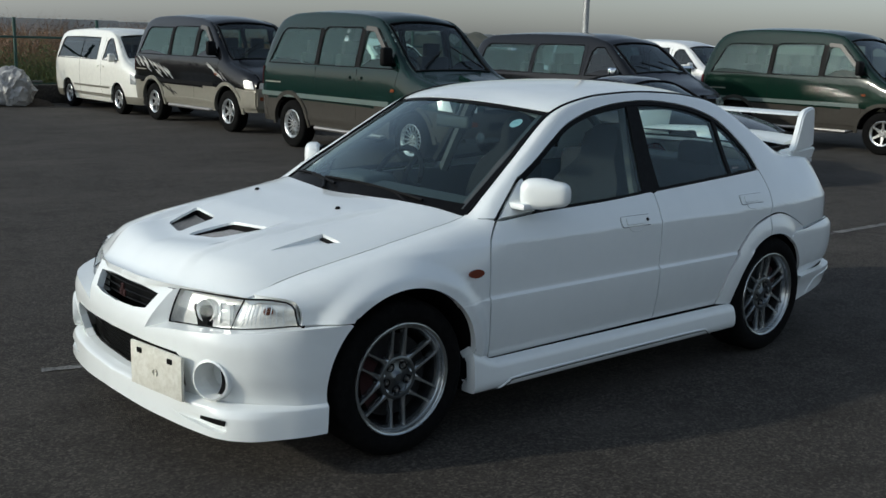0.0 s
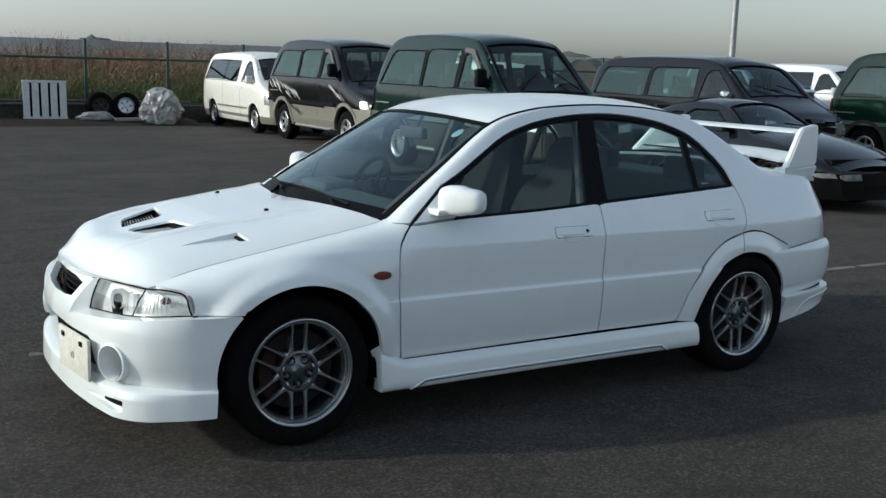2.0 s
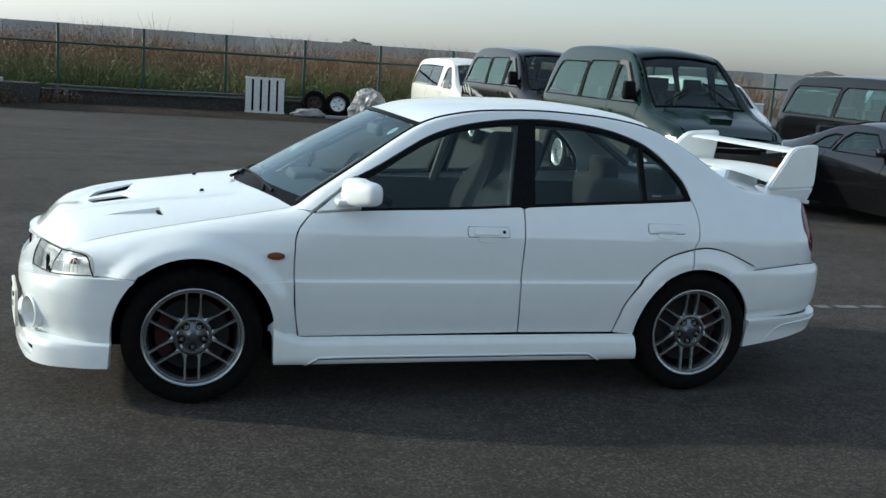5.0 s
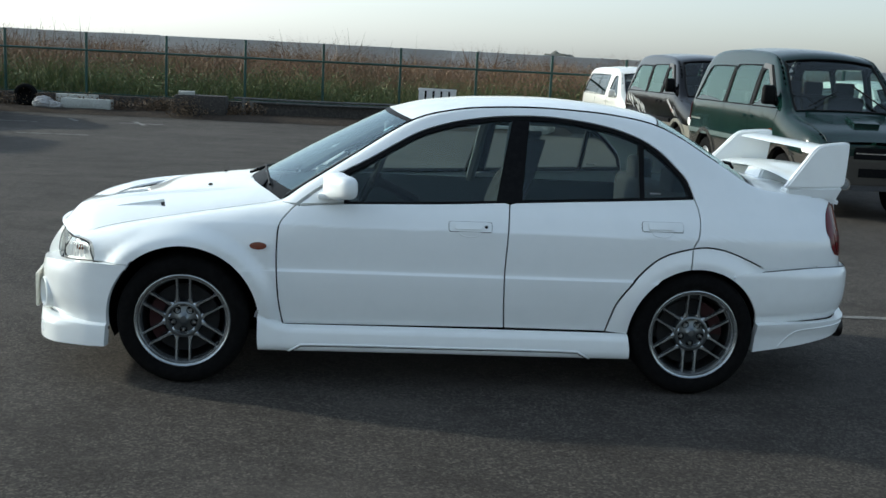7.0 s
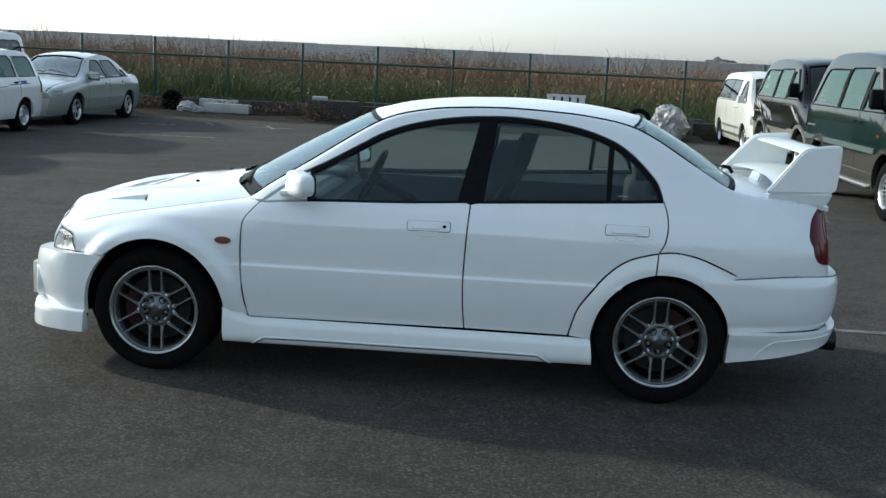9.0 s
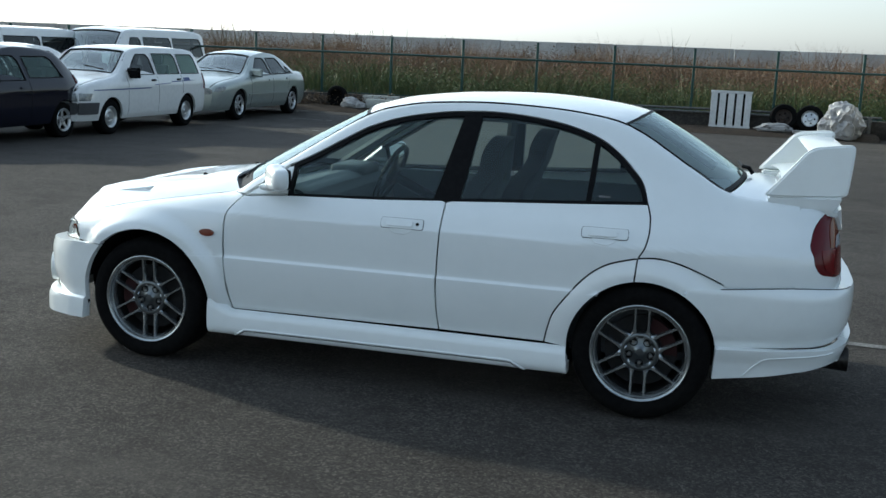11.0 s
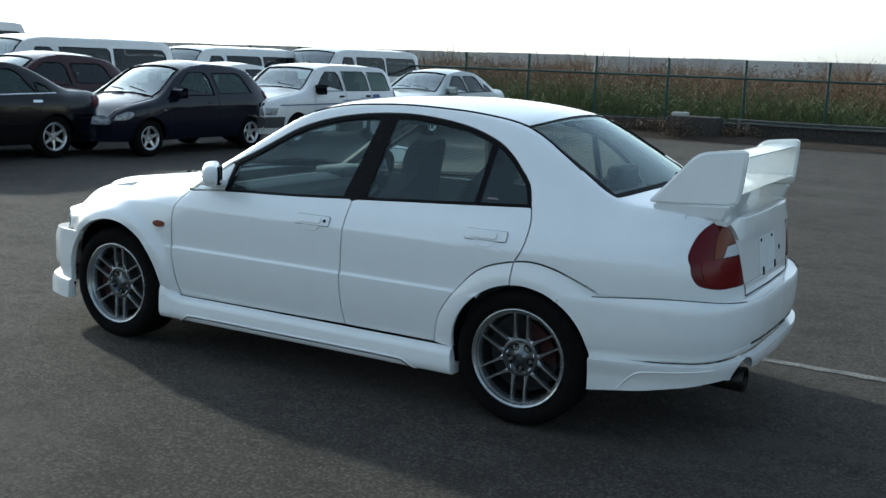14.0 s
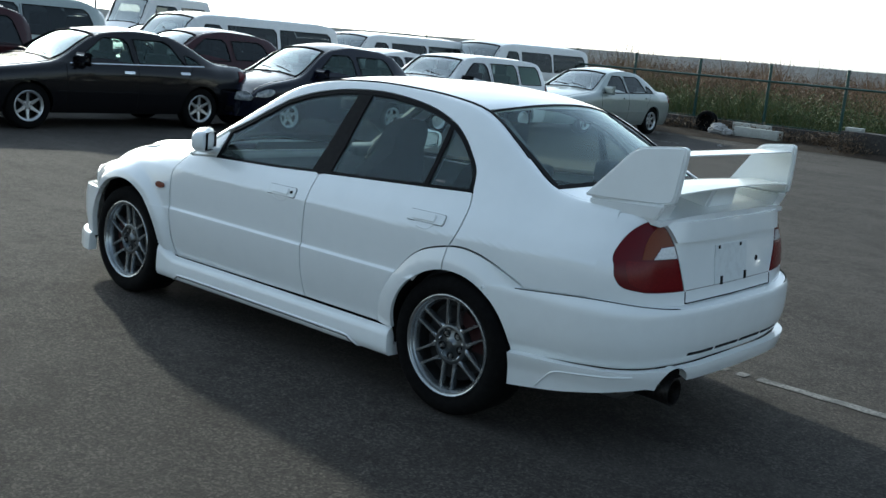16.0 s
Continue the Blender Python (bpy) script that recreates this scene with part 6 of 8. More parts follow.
    for y, back in ((-0.36, 0.0), (0.36, 0.11)):
        bm = bmesh.new()
        box(bm, back - 0.20, back + 0.32, y - 0.25, y + 0.25, 0.40, 0.57, 0.06, 3)
        # bucket back drawn in at the neck, with its rounded head
        outline = smooth([(-0.22, 0.48), (-0.265, 0.62), (-0.27, 0.78), (-0.235, 0.93), (-0.165, 1.01), (-0.128, 1.06), (-0.132, 1.12), (-0.112, 1.175), (-0.062, 1.212), (0.0, 1.222), (0.062, 1.212), (0.112, 1.175), (0.132, 1.12), (0.128, 1.06), (0.165, 1.01), (0.235, 0.93), (0.27, 0.78), (0.265, 0.62), (0.22, 0.48)], 3)
        prism(bm, outline, lambda u, v, d, y=y, back=back: Vector((back + 0.284 + 0.20 * (v - 0.48) + d - 0.10 * min(1.0, abs(u) / 0.27) ** 2, y + 0.9 * u, v)), 0.10)
        bmesh.ops.recalc_face_normals(bm, faces=bm.faces[:])
        part("front_seat", bm, SEAT_CLOTH, car)
    bm = bmesh.new()
    box(bm, 0.85, 1.30, -0.66, 0.66, 0.42, 0.58, 0.05, 3)
    box(bm, 1.17, 1.33, -0.66, 0.66, 0.52, 0.985, 0.05, 3)
    for y in (-0.36, 0.36):
        box(bm, 1.20, 1.30, y - 0.13, y + 0.13, 0.96, 1.10, 0.03, 3)
    part("rear_seat", bm, SEAT_CLOTH, car)
    bm = bmesh.new()
    box(bm, -0.30, -0.26, -0.12, 0.12, 1.195, 1.255, 0.015, 3)
    tube(bm, [(-0.26, 0, 1.25), (-0.22, 0, 1.32)], 0.008, 6)
    part("cabin_mirror", bm, DASH, car)
    for sg in (-1, 1):
        bm = bmesh.new()
        tube(bm, [(-0.78, sg * 0.64, 0.90), (-0.50, sg * 0.585, 1.08), (-0.16, sg * 0.505, 1.285), (0.1, sg * 0.50, 1.325), (0.9, sg * 0.48, 1.32), (1.15, sg * 0.47, 1.27), (1.5, sg * 0.56, 1.05)], 0.028, 6)
        part("pillar_lining", bm, DASH, car)
        bm = bmesh.new()
        tube(bm, [(0.27, sg * 0.72, 0.88), (0.34, sg * 0.545, 1.32)], 0.03, 6)
        part("pillar_lining", bm, DASH, car)
    Skin().sheet([(x, -0.96) for x in steps(-0.2, 1.05, 8)] + [(x, 0.96) for x in steps(1.05, -0.2, 8)], lambda x, u: (x, roof_at(x, u)[1], roof_at(x, u)[2] - 0.03), steps(-0.2, 1.1, 8), steps(-1, 1, 10), depth=0, out=lambda p: Vector((0, 0, -1))).make("headlining", HEADLINING, car)
    return car


def flare_map(sg):
    def at(x, s):
        z = CAR.z(x, min(s, 1.0))
        r = math.hypot(x - AX, z - 0.315)
        t = max(0.0, min(1.0, (0.455 - r) / 0.10))
        return x, sg * (CAR.w(x, z) + 0.004 + (0.020 + 0.012 * max(0, (x - 1.2) / 0.4)) * t * t * (3 - 2 * t)), z
    return at


curve_bonnet = curve((-2.07, 0.600), (-2.01, 0.652), (-1.97, 0.692), (-1.92, 0.741), (-1.87, 0.772), (-1.80, 0.798), (-1.70, 0.826), (-1.60, 0.845), (-1.5, 0.858), (-1.394, 0.872), (-1.2, 0.897), (-1.05, 0.923), (-0.941, 0.945), (-0.7, 0.985))
curve_sill = curve((-0.95, 0.004), (0.0, 0.0), (0.95, 0.006))
SILL = (curve((0.0, 0.800), (0.08, 0.868), (0.40, 0.886), (0.75, 0.882), (0.90, 0.868), (1.0, 0.842)), curve((0.0, 0.182), (0.08, 0.184), (0.40, 0.222), (0.75, 0.272), (0.90, 0.300), (1.0, 0.310)))
STICKER = material("pale_blue_sticker", (0.35, 0.50, 0.55), 0.5, grain=(60, (0.15, 0.3, 0.35), 0.6))
HEADLINING = material("grey_headlining", (0.30, 0.30, 0.29), 0.95, grain=(80, (0.24, 0.24, 0.23), 0.5))
saloon(pose(0, 0.04, 0))


# ---- parked cars ----
def paint(name, base, metal=0.0, fleck=None, coat=0.45):
    dark = max(base) < 0.1
    return material(name, base, 0.16 if dark else 0.35, metal=metal, coat=coat if dark else 0.9, spec=0.2 if dark else 0.5, grain=(14, fleck or tuple(c * 0.85 for c in base), 0.5), spots=(1.6, tuple(c * 0.9 + 0.001 for c in base), 0.5))


BLACK_PAINT = paint("black_car_paint", (0.005, 0.005, 0.006))
NAVY_PAINT = paint("navy_black_car_paint", (0.005, 0.006, 0.014))
VAN_BLACK = paint("black_van_paint", (0.004, 0.004, 0.005), coat=0.2)
GREEN_PAINT = paint("dark_green_car_paint", (0.004, 0.017, 0.014), coat=0.2)
PINE_PAINT = paint("bright_green_car_paint", (0.004, 0.017, 0.011), coat=0.2)
GREY_LOWER = paint("grey_beige_two_tone_paint", (0.066, 0.061, 0.053), 0.2)
MOULD_GREEN = paint("grey_green_moulding", (0.10, 0.135, 0.125))
CHAMPAGNE = paint("champagne_silver_paint", (0.27, 0.255, 0.21), 0.3)
SILVER = paint("silver_car_paint", (0.36, 0.40, 0.375), 0.45)
MAROON = paint("dark_maroon_car_paint", (0.035, 0.006, 0.008))
VAN_WHITE = paint("white_van_paint", (0.74, 0.74, 0.72))
CREAM_WHITE = paint("cream_white_paint", (0.76, 0.75, 0.68))
BLUE_GREY = paint("blue_grey_paint", (0.12, 0.16, 0.22), 0.3)
PALE_STICKER = material("pale_swirl_sticker", (0.50, 0.49, 0.45), 0.5, grain=(9, (0.25, 0.24, 0.22), 0.8))
BUMPER_GREY = material("dark_grey_bumper_plastic", (0.045, 0.046, 0.048), 0.7, grain=(30, (0.07, 0.07, 0.072), 0.5))
STRIPE_BLUE = material("blue_stripe_sticker", (0.035, 0.06, 0.18), 0.5, grain=(30, (0.06, 0.09, 0.2), 0.5))


SMOKE = pane("smoked_glass", (0.16, 0.18, 0.18), 0.05, 0.8)
GREENISH = pane("pale_green_glass", (0.70, 0.86, 0.79), 0.09, 0.8, sheen=(0.66, 0.86, 0.78))
CURTAINED = pane("grey_tinted_glass", (0.56, 0.66, 0.61), 0.08, 0.8, sheen=(0.66, 0.84, 0.77))
SCREEN = pane("van_windscreen", (0.60, 0.68, 0.66), 0.06, 0.9)
BRIGHT_SCREEN = pane("raked_windscreen", (0.62, 0.70, 0.68), 0.15, 0.80, power=3.0)
VISOR = material("smoked_plastic_visor", (0.085, 0.078, 0.070), 0.35, spec=0.3, grain=(20, (0.07, 0.066, 0.06), 0.5))


def quad(x0, x1, z0, z1, front=0.0, back=0.0):
    """A window outline whose ends lean: front, back are the shifts of the top corners; its upper corners are cut off."""
    a, b, c, d = Vector((x0, z0)), Vector((x1, z0)), Vector((x1 + back, z1)), Vector((x0 + front, z1))
    k = 0.07
    return [tuple(b), tuple(c + (b - c).normalized() * k), tuple(c + (d - c).normalized() * k), tuple(d), tuple(a)]


def tall_van(x1, roof, paints, glass, rim, split=0.74, tyre=0.345, extra=(), mould=None, style="six"):
    """A tall off-road people carrier with a short bonnet."""
    h = roof - 1.95
    mould = mould or paints[-1]
    return dict(
        x0=-2.12, x1=x1, zlow=0.36, wheels=(-1.4, 1.4), arch=0.43, tyre=tyre, rim=tyre * 0.60, style=style, rim_mat=rim, inset=0.02,
        zh=((-2.12, 0.88), (-2.03, 0.96), (-1.75, 1.05), (-1.42, 1.135), (-1.31, 1.175), (-0.62, 1.76 + h * 0.5), (-0.46, 1.84 + h), (0.0, 1.90 + h), (1.0, 1.93 + h), (x1 - 0.72, 1.91 + h), (x1 - 0.42, 1.84 + h), (x1 - 0.24, 1.68 + h), (x1 - 0.08, 1.34), (x1, 1.08)),
        wh=((-2.12, 0.60), (-1.6, 0.66), (-1.28, 0.68), (-0.5, 0.60), (0.2, 0.60), (x1 - 0.4, 0.60), (x1, 0.58)),
        prof=((0.3, 0.80), (0.5, 0.838), (0.70, 0.846), (0.73, 0.852), (1.0, 0.845), (1.15, 0.835), (1.3, 0.80), (1.6, 0.73), (1.9, 0.66), (2.2, 0.60)),
        taper=((-2.12, -0.14), (-2.0, -0.06), (-1.8, -0.02), (-1.4, 0.0), (x1 - 0.3, 0.0), (x1 - 0.1, -0.02), (x1, -0.09)),
        power=((-2.1, 3.0), (-1.3, 5.0), (0, 7.0), (3, 7.0)), crown=((-2.1, 0.03), (-1.2, 0.02), (-0.4, 0.06), (x1, 0.05)),
        paint=paints, split=split, bow=0.12, glass=glass, lips=(0.055, paints[-1]), step=True,
        windows=[quad(-1.10, -0.28, 1.22, 1.72 + h * 0.3, 0.56, -0.02), quad(-0.18, 0.72, 1.22, 1.74 + h * 0.3, 0.0, 0.0), quad(0.80, x1 - 0.26, 1.22, 1.72 + h * 0.3, 0.0, -0.26)],
        screens=[("windscreen", (-1.27, -0.60, 0.94), SCREEN)],
        marks=[("headlamp", "n", [(0.60, 0.735), (0.93, 0.75), (0.94, 0.845), (0.62, 0.835)], REFLECTOR, 0.014), ("headlamp_side", "s", [(-2.10, 0.74), (-1.93, 0.76), (-1.90, 0.87), (-2.05, 0.87)], REFLECTOR, 0.008), ("window_pillar", "s", [(-0.27, 1.22), (-0.19, 1.22), (-0.19, 1.72 + h * 0.3), (-0.27, 1.72 + h * 0.3)], BLACK_TRIM, 0.004), ("window_pillar", "s", [(0.73, 1.22), (0.79, 1.22), (0.79, 1.72 + h * 0.3), (0.73, 1.72 + h * 0.3)], BLACK_TRIM, 0.004), ("lettering_bar", "s", [(x1 - 0.62, 0.93), (x1 - 0.18, 0.93), (x1 - 0.18, 0.95), (x1 - 0.62, 0.95)], CHAMPAGNE, 0.002), ("side_indicator", "s", rounded(-1.08, -1.0, 0.93, 0.965, 0.012), AMBER, 0.008), ("grille", "n0", [(-0.46, 0.72), (0.46, 0.72), (0.46, 0.85), (-0.46, 0.85)], BLACK_TRIM, 0.015),
               ("front_bumper", "n0", rounded(-1.0, 1.0, 0.43, 0.70, 0.06), paints[-1], 0.075), ("bumper_end", "s", smooth([(-2.14, 0.43), (-1.90, 0.43), (-1.86, 0.50), (-1.86, 0.66), (-1.90, 0.70), (-2.14, 0.70)], 2), paints[-1], 0.03), ("bumper_intake", "n0", [(-0.40, 0.52), (0.40, 0.52), (0.40, 0.62), (-0.40, 0.62)], BLACK_TRIM, 0.080),
               ("bumper_shadow", "n0", rounded(-0.86, 0.86, 0.37, 0.47, 0.03), BUMPER_GREY, 0.068), ("fog_lamp", "n", [(0.60 + 0.09 * math.cos(a), 0.435 + 0.075 * math.sin(a)) for a in steps(0, 2 * math.pi, 20)[:-1]], CHROME, 0.090), ("fog_lens", "n", [(0.60 + 0.07 * math.cos(a), 0.435 + 0.058 * math.sin(a)) for a in steps(0, 2 * math.pi, 20)[:-1]], LAMP_GLASS, 0.095), ("indicator_lamp", "n", rounded(0.64, 0.93, 0.565, 0.625, 0.015), AMBER, 0.082),
               ("side_moulding", "s", [(-0.98, 0.735), (x1 - 0.06, 0.735), (x1 - 0.06, 0.80), (-0.98, 0.80)], mould, 0.016), ("side_moulding", "s", [(-0.94, 0.44), (0.94, 0.44), (0.94, 0.50), (-0.94, 0.50)], paints[-1], 0.014), ("tail_lamp", "s", [(x1 - 0.10, 0.90), (x1 - 0.02, 0.90), (x1 - 0.06, 1.16), (x1 - 0.11, 1.16)], RED_LENS, 0.012),
               ("door_handle", "s", rounded(-0.36, -0.22, 1.06, 1.10, 0.015), paints[0], 0.02), ("door_handle", "s", rounded(-0.10, 0.06, 1.06, 1.10, 0.015), paints[0], 0.02),
               ("door_seam", "s", [(-0.235, 0.42), (-0.228, 0.42), (-0.228, 1.74), (-0.235, 1.74)], DARK, 0.001), ("door_seam", "s", [(0.755, 0.78), (0.762, 0.78), (0.762, 1.74), (0.755, 1.74)], DARK, 0.001),
               ("door_seam", "s", [(-1.0, 0.60), (-0.993, 0.60), (-1.12, 1.20), (-1.127, 1.20)], DARK, 0.001),
               ("visor", "s", [(-0.98, 1.30), (-0.50, 1.74 + h * 0.3), (-0.28, 1.76 + h * 0.3), (-0.28, 1.70 + h * 0.3), (-0.48, 1.68 + h * 0.3), (-0.90, 1.30)], VISOR, 0.022)] + list(extra),
        mirror=(-0.95, 1.375, 0.17, 0.24, BLACK_TRIM), mirror_sides=(1,), wipers=((-1.25, -0.95, -0.75, -0.25), (-1.25, -1.02, 0.75, 0.05)))


def minivan(paints, glass, split=0.5, long_pane=False):
    """A long smooth people carrier."""
    return dict(
        x0=-2.28, x1=2.28, zlow=0.24, wheels=(-1.40, 1.40), arch=0.36, tyre=0.32, rim=0.20, style="five", rim_mat=RIM_BRIGHT,
        zh=((-2.28, 0.84), (-2.18, 0.93), (-1.95, 1.03), (-1.72, 1.12), (-1.60, 1.18), (-1.02, 1.62), (-0.85, 1.70), (-0.4, 1.77), (0.8, 1.79), (1.8, 1.76), (2.10, 1.68), (2.28, 1.50)),
        wh=((-2.28, 0.62), (-1.6, 0.70), (-0.9, 0.62), (0.2, 0.61), (2.28, 0.58)),
        prof=((0.2, 0.80), (0.35, 0.86), (0.55, 0.88), (0.58, 0.885), (0.9, 0.885), (1.08, 0.87), (1.3, 0.81), (1.6, 0.72), (1.85, 0.64)),
        taper=((-2.28, -0.16), (-2.15, -0.07), (-1.9, -0.02), (-1.4, 0.0), (1.9, 0.0), (2.18, -0.03), (2.28, -0.10)),
        power=((-2.2, 3.0), (-1.5, 5.0), (0, 6.0), (3, 6.0)), crown=((-2.2, 0.03), (-1.5, 0.03), (-0.8, 0.06), (2.3, 0.05)),
        paint=paints, split=split, glass=glass, bow=0.14,
        windows=[quad(-1.45, -0.62, 1.14, 1.60, 0.54, -0.06), *([quad(-0.30, 2.02, 1.14, 1.62, 0.05, -0.16)] if long_pane else [quad(-0.52, 0.62, 1.14, 1.63, 0.05, 0.0), quad(0.70, 2.06, 1.14, 1.62, 0.0, -0.16)])],
        screens=[("windscreen", (-1.57, -1.0, 0.93), SCREEN)],
        marks=[("headlamp", "n", [(0.52, 0.66), (0.98, 0.67), (0.98, 0.86), (0.56, 0.84)], LAMP_GLASS, 0.02), ("headlamp_side", "s", [(-2.26, 0.66), (-2.04, 0.67), (-2.00, 0.88), (-2.20, 0.86)], LAMP_GLASS, 0.008), ("grille", "n0", [(-0.46, 0.66), (0.46, 0.66), (0.50, 0.80), (-0.50, 0.80)], CHROME, 0.02), ("grille_inset", "n0", [(-0.43, 0.68), (0.43, 0.68), (0.46, 0.78), (-0.46, 0.78)], BLACK_TRIM, 0.026),
               ("bumper_intake", "n0", [(-0.66, 0.34), (0.66, 0.34), (0.66, 0.44), (-0.66, 0.44)], BLACK_TRIM, 0.012), ("front_bumper", "n0", rounded(-0.99, 0.99, 0.45, 0.62, 0.05), paints[0], 0.03),
               ("side_moulding", "s", [(-1.0, 0.53), (1.0, 0.53), (1.0, 0.57), (-1.0, 0.57)], paints[-1], 0.012), ("sill_skirt", "s", [(-1.02, 0.235), (1.02, 0.235), (1.02, 0.33), (-1.02, 0.33)], paints[0], 0.015),
               ("tail_lamp", "t", [(0.82, 0.85), (0.99, 0.85), (0.98, 1.35), (0.84, 1.35)], RED_LENS, 0.012), ("door_handle", "s", rounded(-0.72, -0.56, 0.98, 1.02, 0.015), paints[0], 0.02), ("door_handle", "s", rounded(-0.44, -0.28, 0.98, 1.02, 0.015), paints[0], 0.02),
               ("door_seam", "s", [(-0.565, 0.34), (-0.558, 0.34), (-0.558, 1.62), (-0.565, 1.62)], DARK, 0.001), ("door_seam", "s", [(0.655, 0.34), (0.662, 0.34), (0.662, 1.62), (0.655, 1.62)], DARK, 0.001)],
        mirror=(-1.30, 1.20, 0.16, 0.18, paints[0] if paints[0] != VAN_BLACK else CHROME), wipers=((-1.55, -1.40, -0.75, -0.1), (-1.55, -1.40, 0.0, 0.6)))


def box_van(paints):
    """A long plain cab-over van."""
    return dict(
        x0=-2.20, x1=2.20, zlow=0.26, wheels=(-1.35, 1.22), arch=0.35, tyre=0.31, rim=0.19, style="steel", rim_mat=RIM_BRIGHT,
        zh=((-2.20, 0.98), (-2.10, 1.10), (-1.95, 1.20), (-1.55, 1.62), (-1.40, 1.69), (-1.0, 1.73), (1.6, 1.74), (2.0, 1.70), (2.14, 1.62), (2.20, 1.45)),
        wh=((-2.20, 0.64), (-1.9, 0.70), (-1.4, 0.66), (2.2, 0.64)),
        prof=((0.2, 0.78), (0.35, 0.83), (0.6, 0.845), (0.95, 0.845), (1.15, 0.82), (1.4, 0.775), (1.8, 0.70)),
        taper=((-2.2, -0.12), (-2.1, -0.05), (-1.9, -0.01), (-1.6, 0.0), (2.0, 0.0), (2.15, -0.02), (2.2, -0.07)),
        power=((-2.2, 4.0), (0, 6.0)), crown=((-2.2, 0.03), (-1.4, 0.05), (2.2, 0.04)), paint=paints, glass=[SMOKE], bow=0.10,
        windows=[quad(-1.62, -0.92, 1.12, 1.55, 0.30, -0.02), quad(-0.80, 0.42, 1.12, 1.56), quad(0.52, 1.96, 1.12, 1.56, 0.0, -0.06)],
        screens=[("windscreen", (-1.93, -1.52, 0.93), BRIGHT_SCREEN), ],
        marks=[("headlamp", "n", [(0.55, 0.62), (0.95, 0.62), (0.95, 0.78), (0.55, 0.78)], REFLECTOR, 0.02), ("front_bumper", "n0", rounded(-0.99, 0.99, 0.32, 0.52, 0.05), BUMPER_GREY, 0.05),
               ("tail_lamp", "t", [(0.80, 0.60), (0.98, 0.60), (0.98, 0.95), (0.80, 0.95)], RED_LENS, 0.012), ("side_moulding", "s", [(-1.0, 0.55), (0.86, 0.55), (0.86, 0.60), (-1.0, 0.60)], BUMPER_GREY, 0.012)],
        mirror=(-1.62, 1.22, 0.12, 0.2, BLACK_TRIM), wipers=((-1.92, -1.80, -0.7, -0.1),))


def small_hatch(paints, glass):
    return dict(
        x0=-1.80, x1=1.78, zlow=0.24, wheels=(-1.185, 1.185), arch=0.325, tyre=0.285, rim=0.185, style="five", rim_mat=RIM_BRIGHT, z0=0.55,
        zh=((-1.80, 0.60), (-1.72, 0.68), (-1.5, 0.78), (-1.2, 0.85), (-0.98, 0.90), (-0.30, 1.31), (-0.10, 1.37), (0.3, 1.415), (0.9, 1.39), (1.25, 1.33), (1.45, 1.20), (1.65, 1.0), (1.78, 0.84)),
        wh=((-1.80, 0.55), (-1.2, 0.64), (-0.9, 0.66), (-0.2, 0.54), (0.6, 0.53), (1.3, 0.52), (1.78, 0.55)),
        prof=((0.2, 0.74), (0.35, 0.80), (0.55, 0.83), (0.75, 0.83), (0.9, 0.79), (1.0, 0.745), (1.2, 0.66), (1.4, 0.57)),
        taper=((-1.8, -0.22), (-1.65, -0.11), (-1.4, -0.03), (-1.185, 0.0), (1.2, 0.0), (1.5, -0.03), (1.7, -0.09), (1.78, -0.15)),
        power=((-1.8, 2.6), (-1.0, 4.0), (0, 6.0), (2, 6.0)), crown=((-1.8, 0.04), (-1.0, 0.05), (0, 0.06), (1.8, 0.05)), paint=paints, glass=glass, bow=0.12,
        windows=[quad(-0.68, 0.28, 0.93, 1.29, 0.50, -0.04), quad(0.40, 1.22, 0.96, 1.28, -0.03, -0.18)],
        screens=[("windscreen", (-0.97, -0.28, 0.92), BRIGHT_SCREEN), ("rear_window", (1.28, 1.60, 0.85), SMOKE)],
        marks=[("headlamp", "n", smooth([(0.48, 0.50), (0.92, 0.50), (1.0, 0.56), (0.9, 0.64), (0.60, 0.62)], 3), LAMP_GLASS, 0.02), ("bumper_intake", "n0", [(-0.5, 0.30), (0.5, 0.30), (0.45, 0.38), (-0.45, 0.38)], BLACK_TRIM, 0.01),
               ("headlamp_side", "s", smooth([(-1.77, 0.565), (-1.62, 0.57), (-1.52, 0.62), (-1.50, 0.68), (-1.60, 0.69), (-1.74, 0.63)], 3), LAMP_GLASS, 0.008), ("tail_lamp", "s", [(1.60, 0.80), (1.72, 0.80), (1.60, 1.0), (1.55, 0.98)], RED_LENS, 0.01),
               ("door_seam", "s", [(-0.70, 0.32), (-0.693, 0.32), (-0.74, 0.90), (-0.747, 0.90)], DARK, 0.001), ("door_seam", "s", [(0.345, 0.32), (0.352, 0.32), (0.352, 1.28), (0.345, 1.28)], DARK, 0.001), ("door_handle", "s", rounded(0.10, 0.25, 0.80, 0.83, 0.012), paints[0], 0.02),
               ("side_indicator", "s", rounded(-0.93, -0.87, 0.70, 0.725, 0.01), LAMP_GLASS, 0.01)],
        mirror=(-0.58, 0.975, 0.12, 0.085, paints[0]), wipers=((-0.93, -0.85, -0.7, -0.05), (-0.93, -0.85, 0.05, 0.6)))


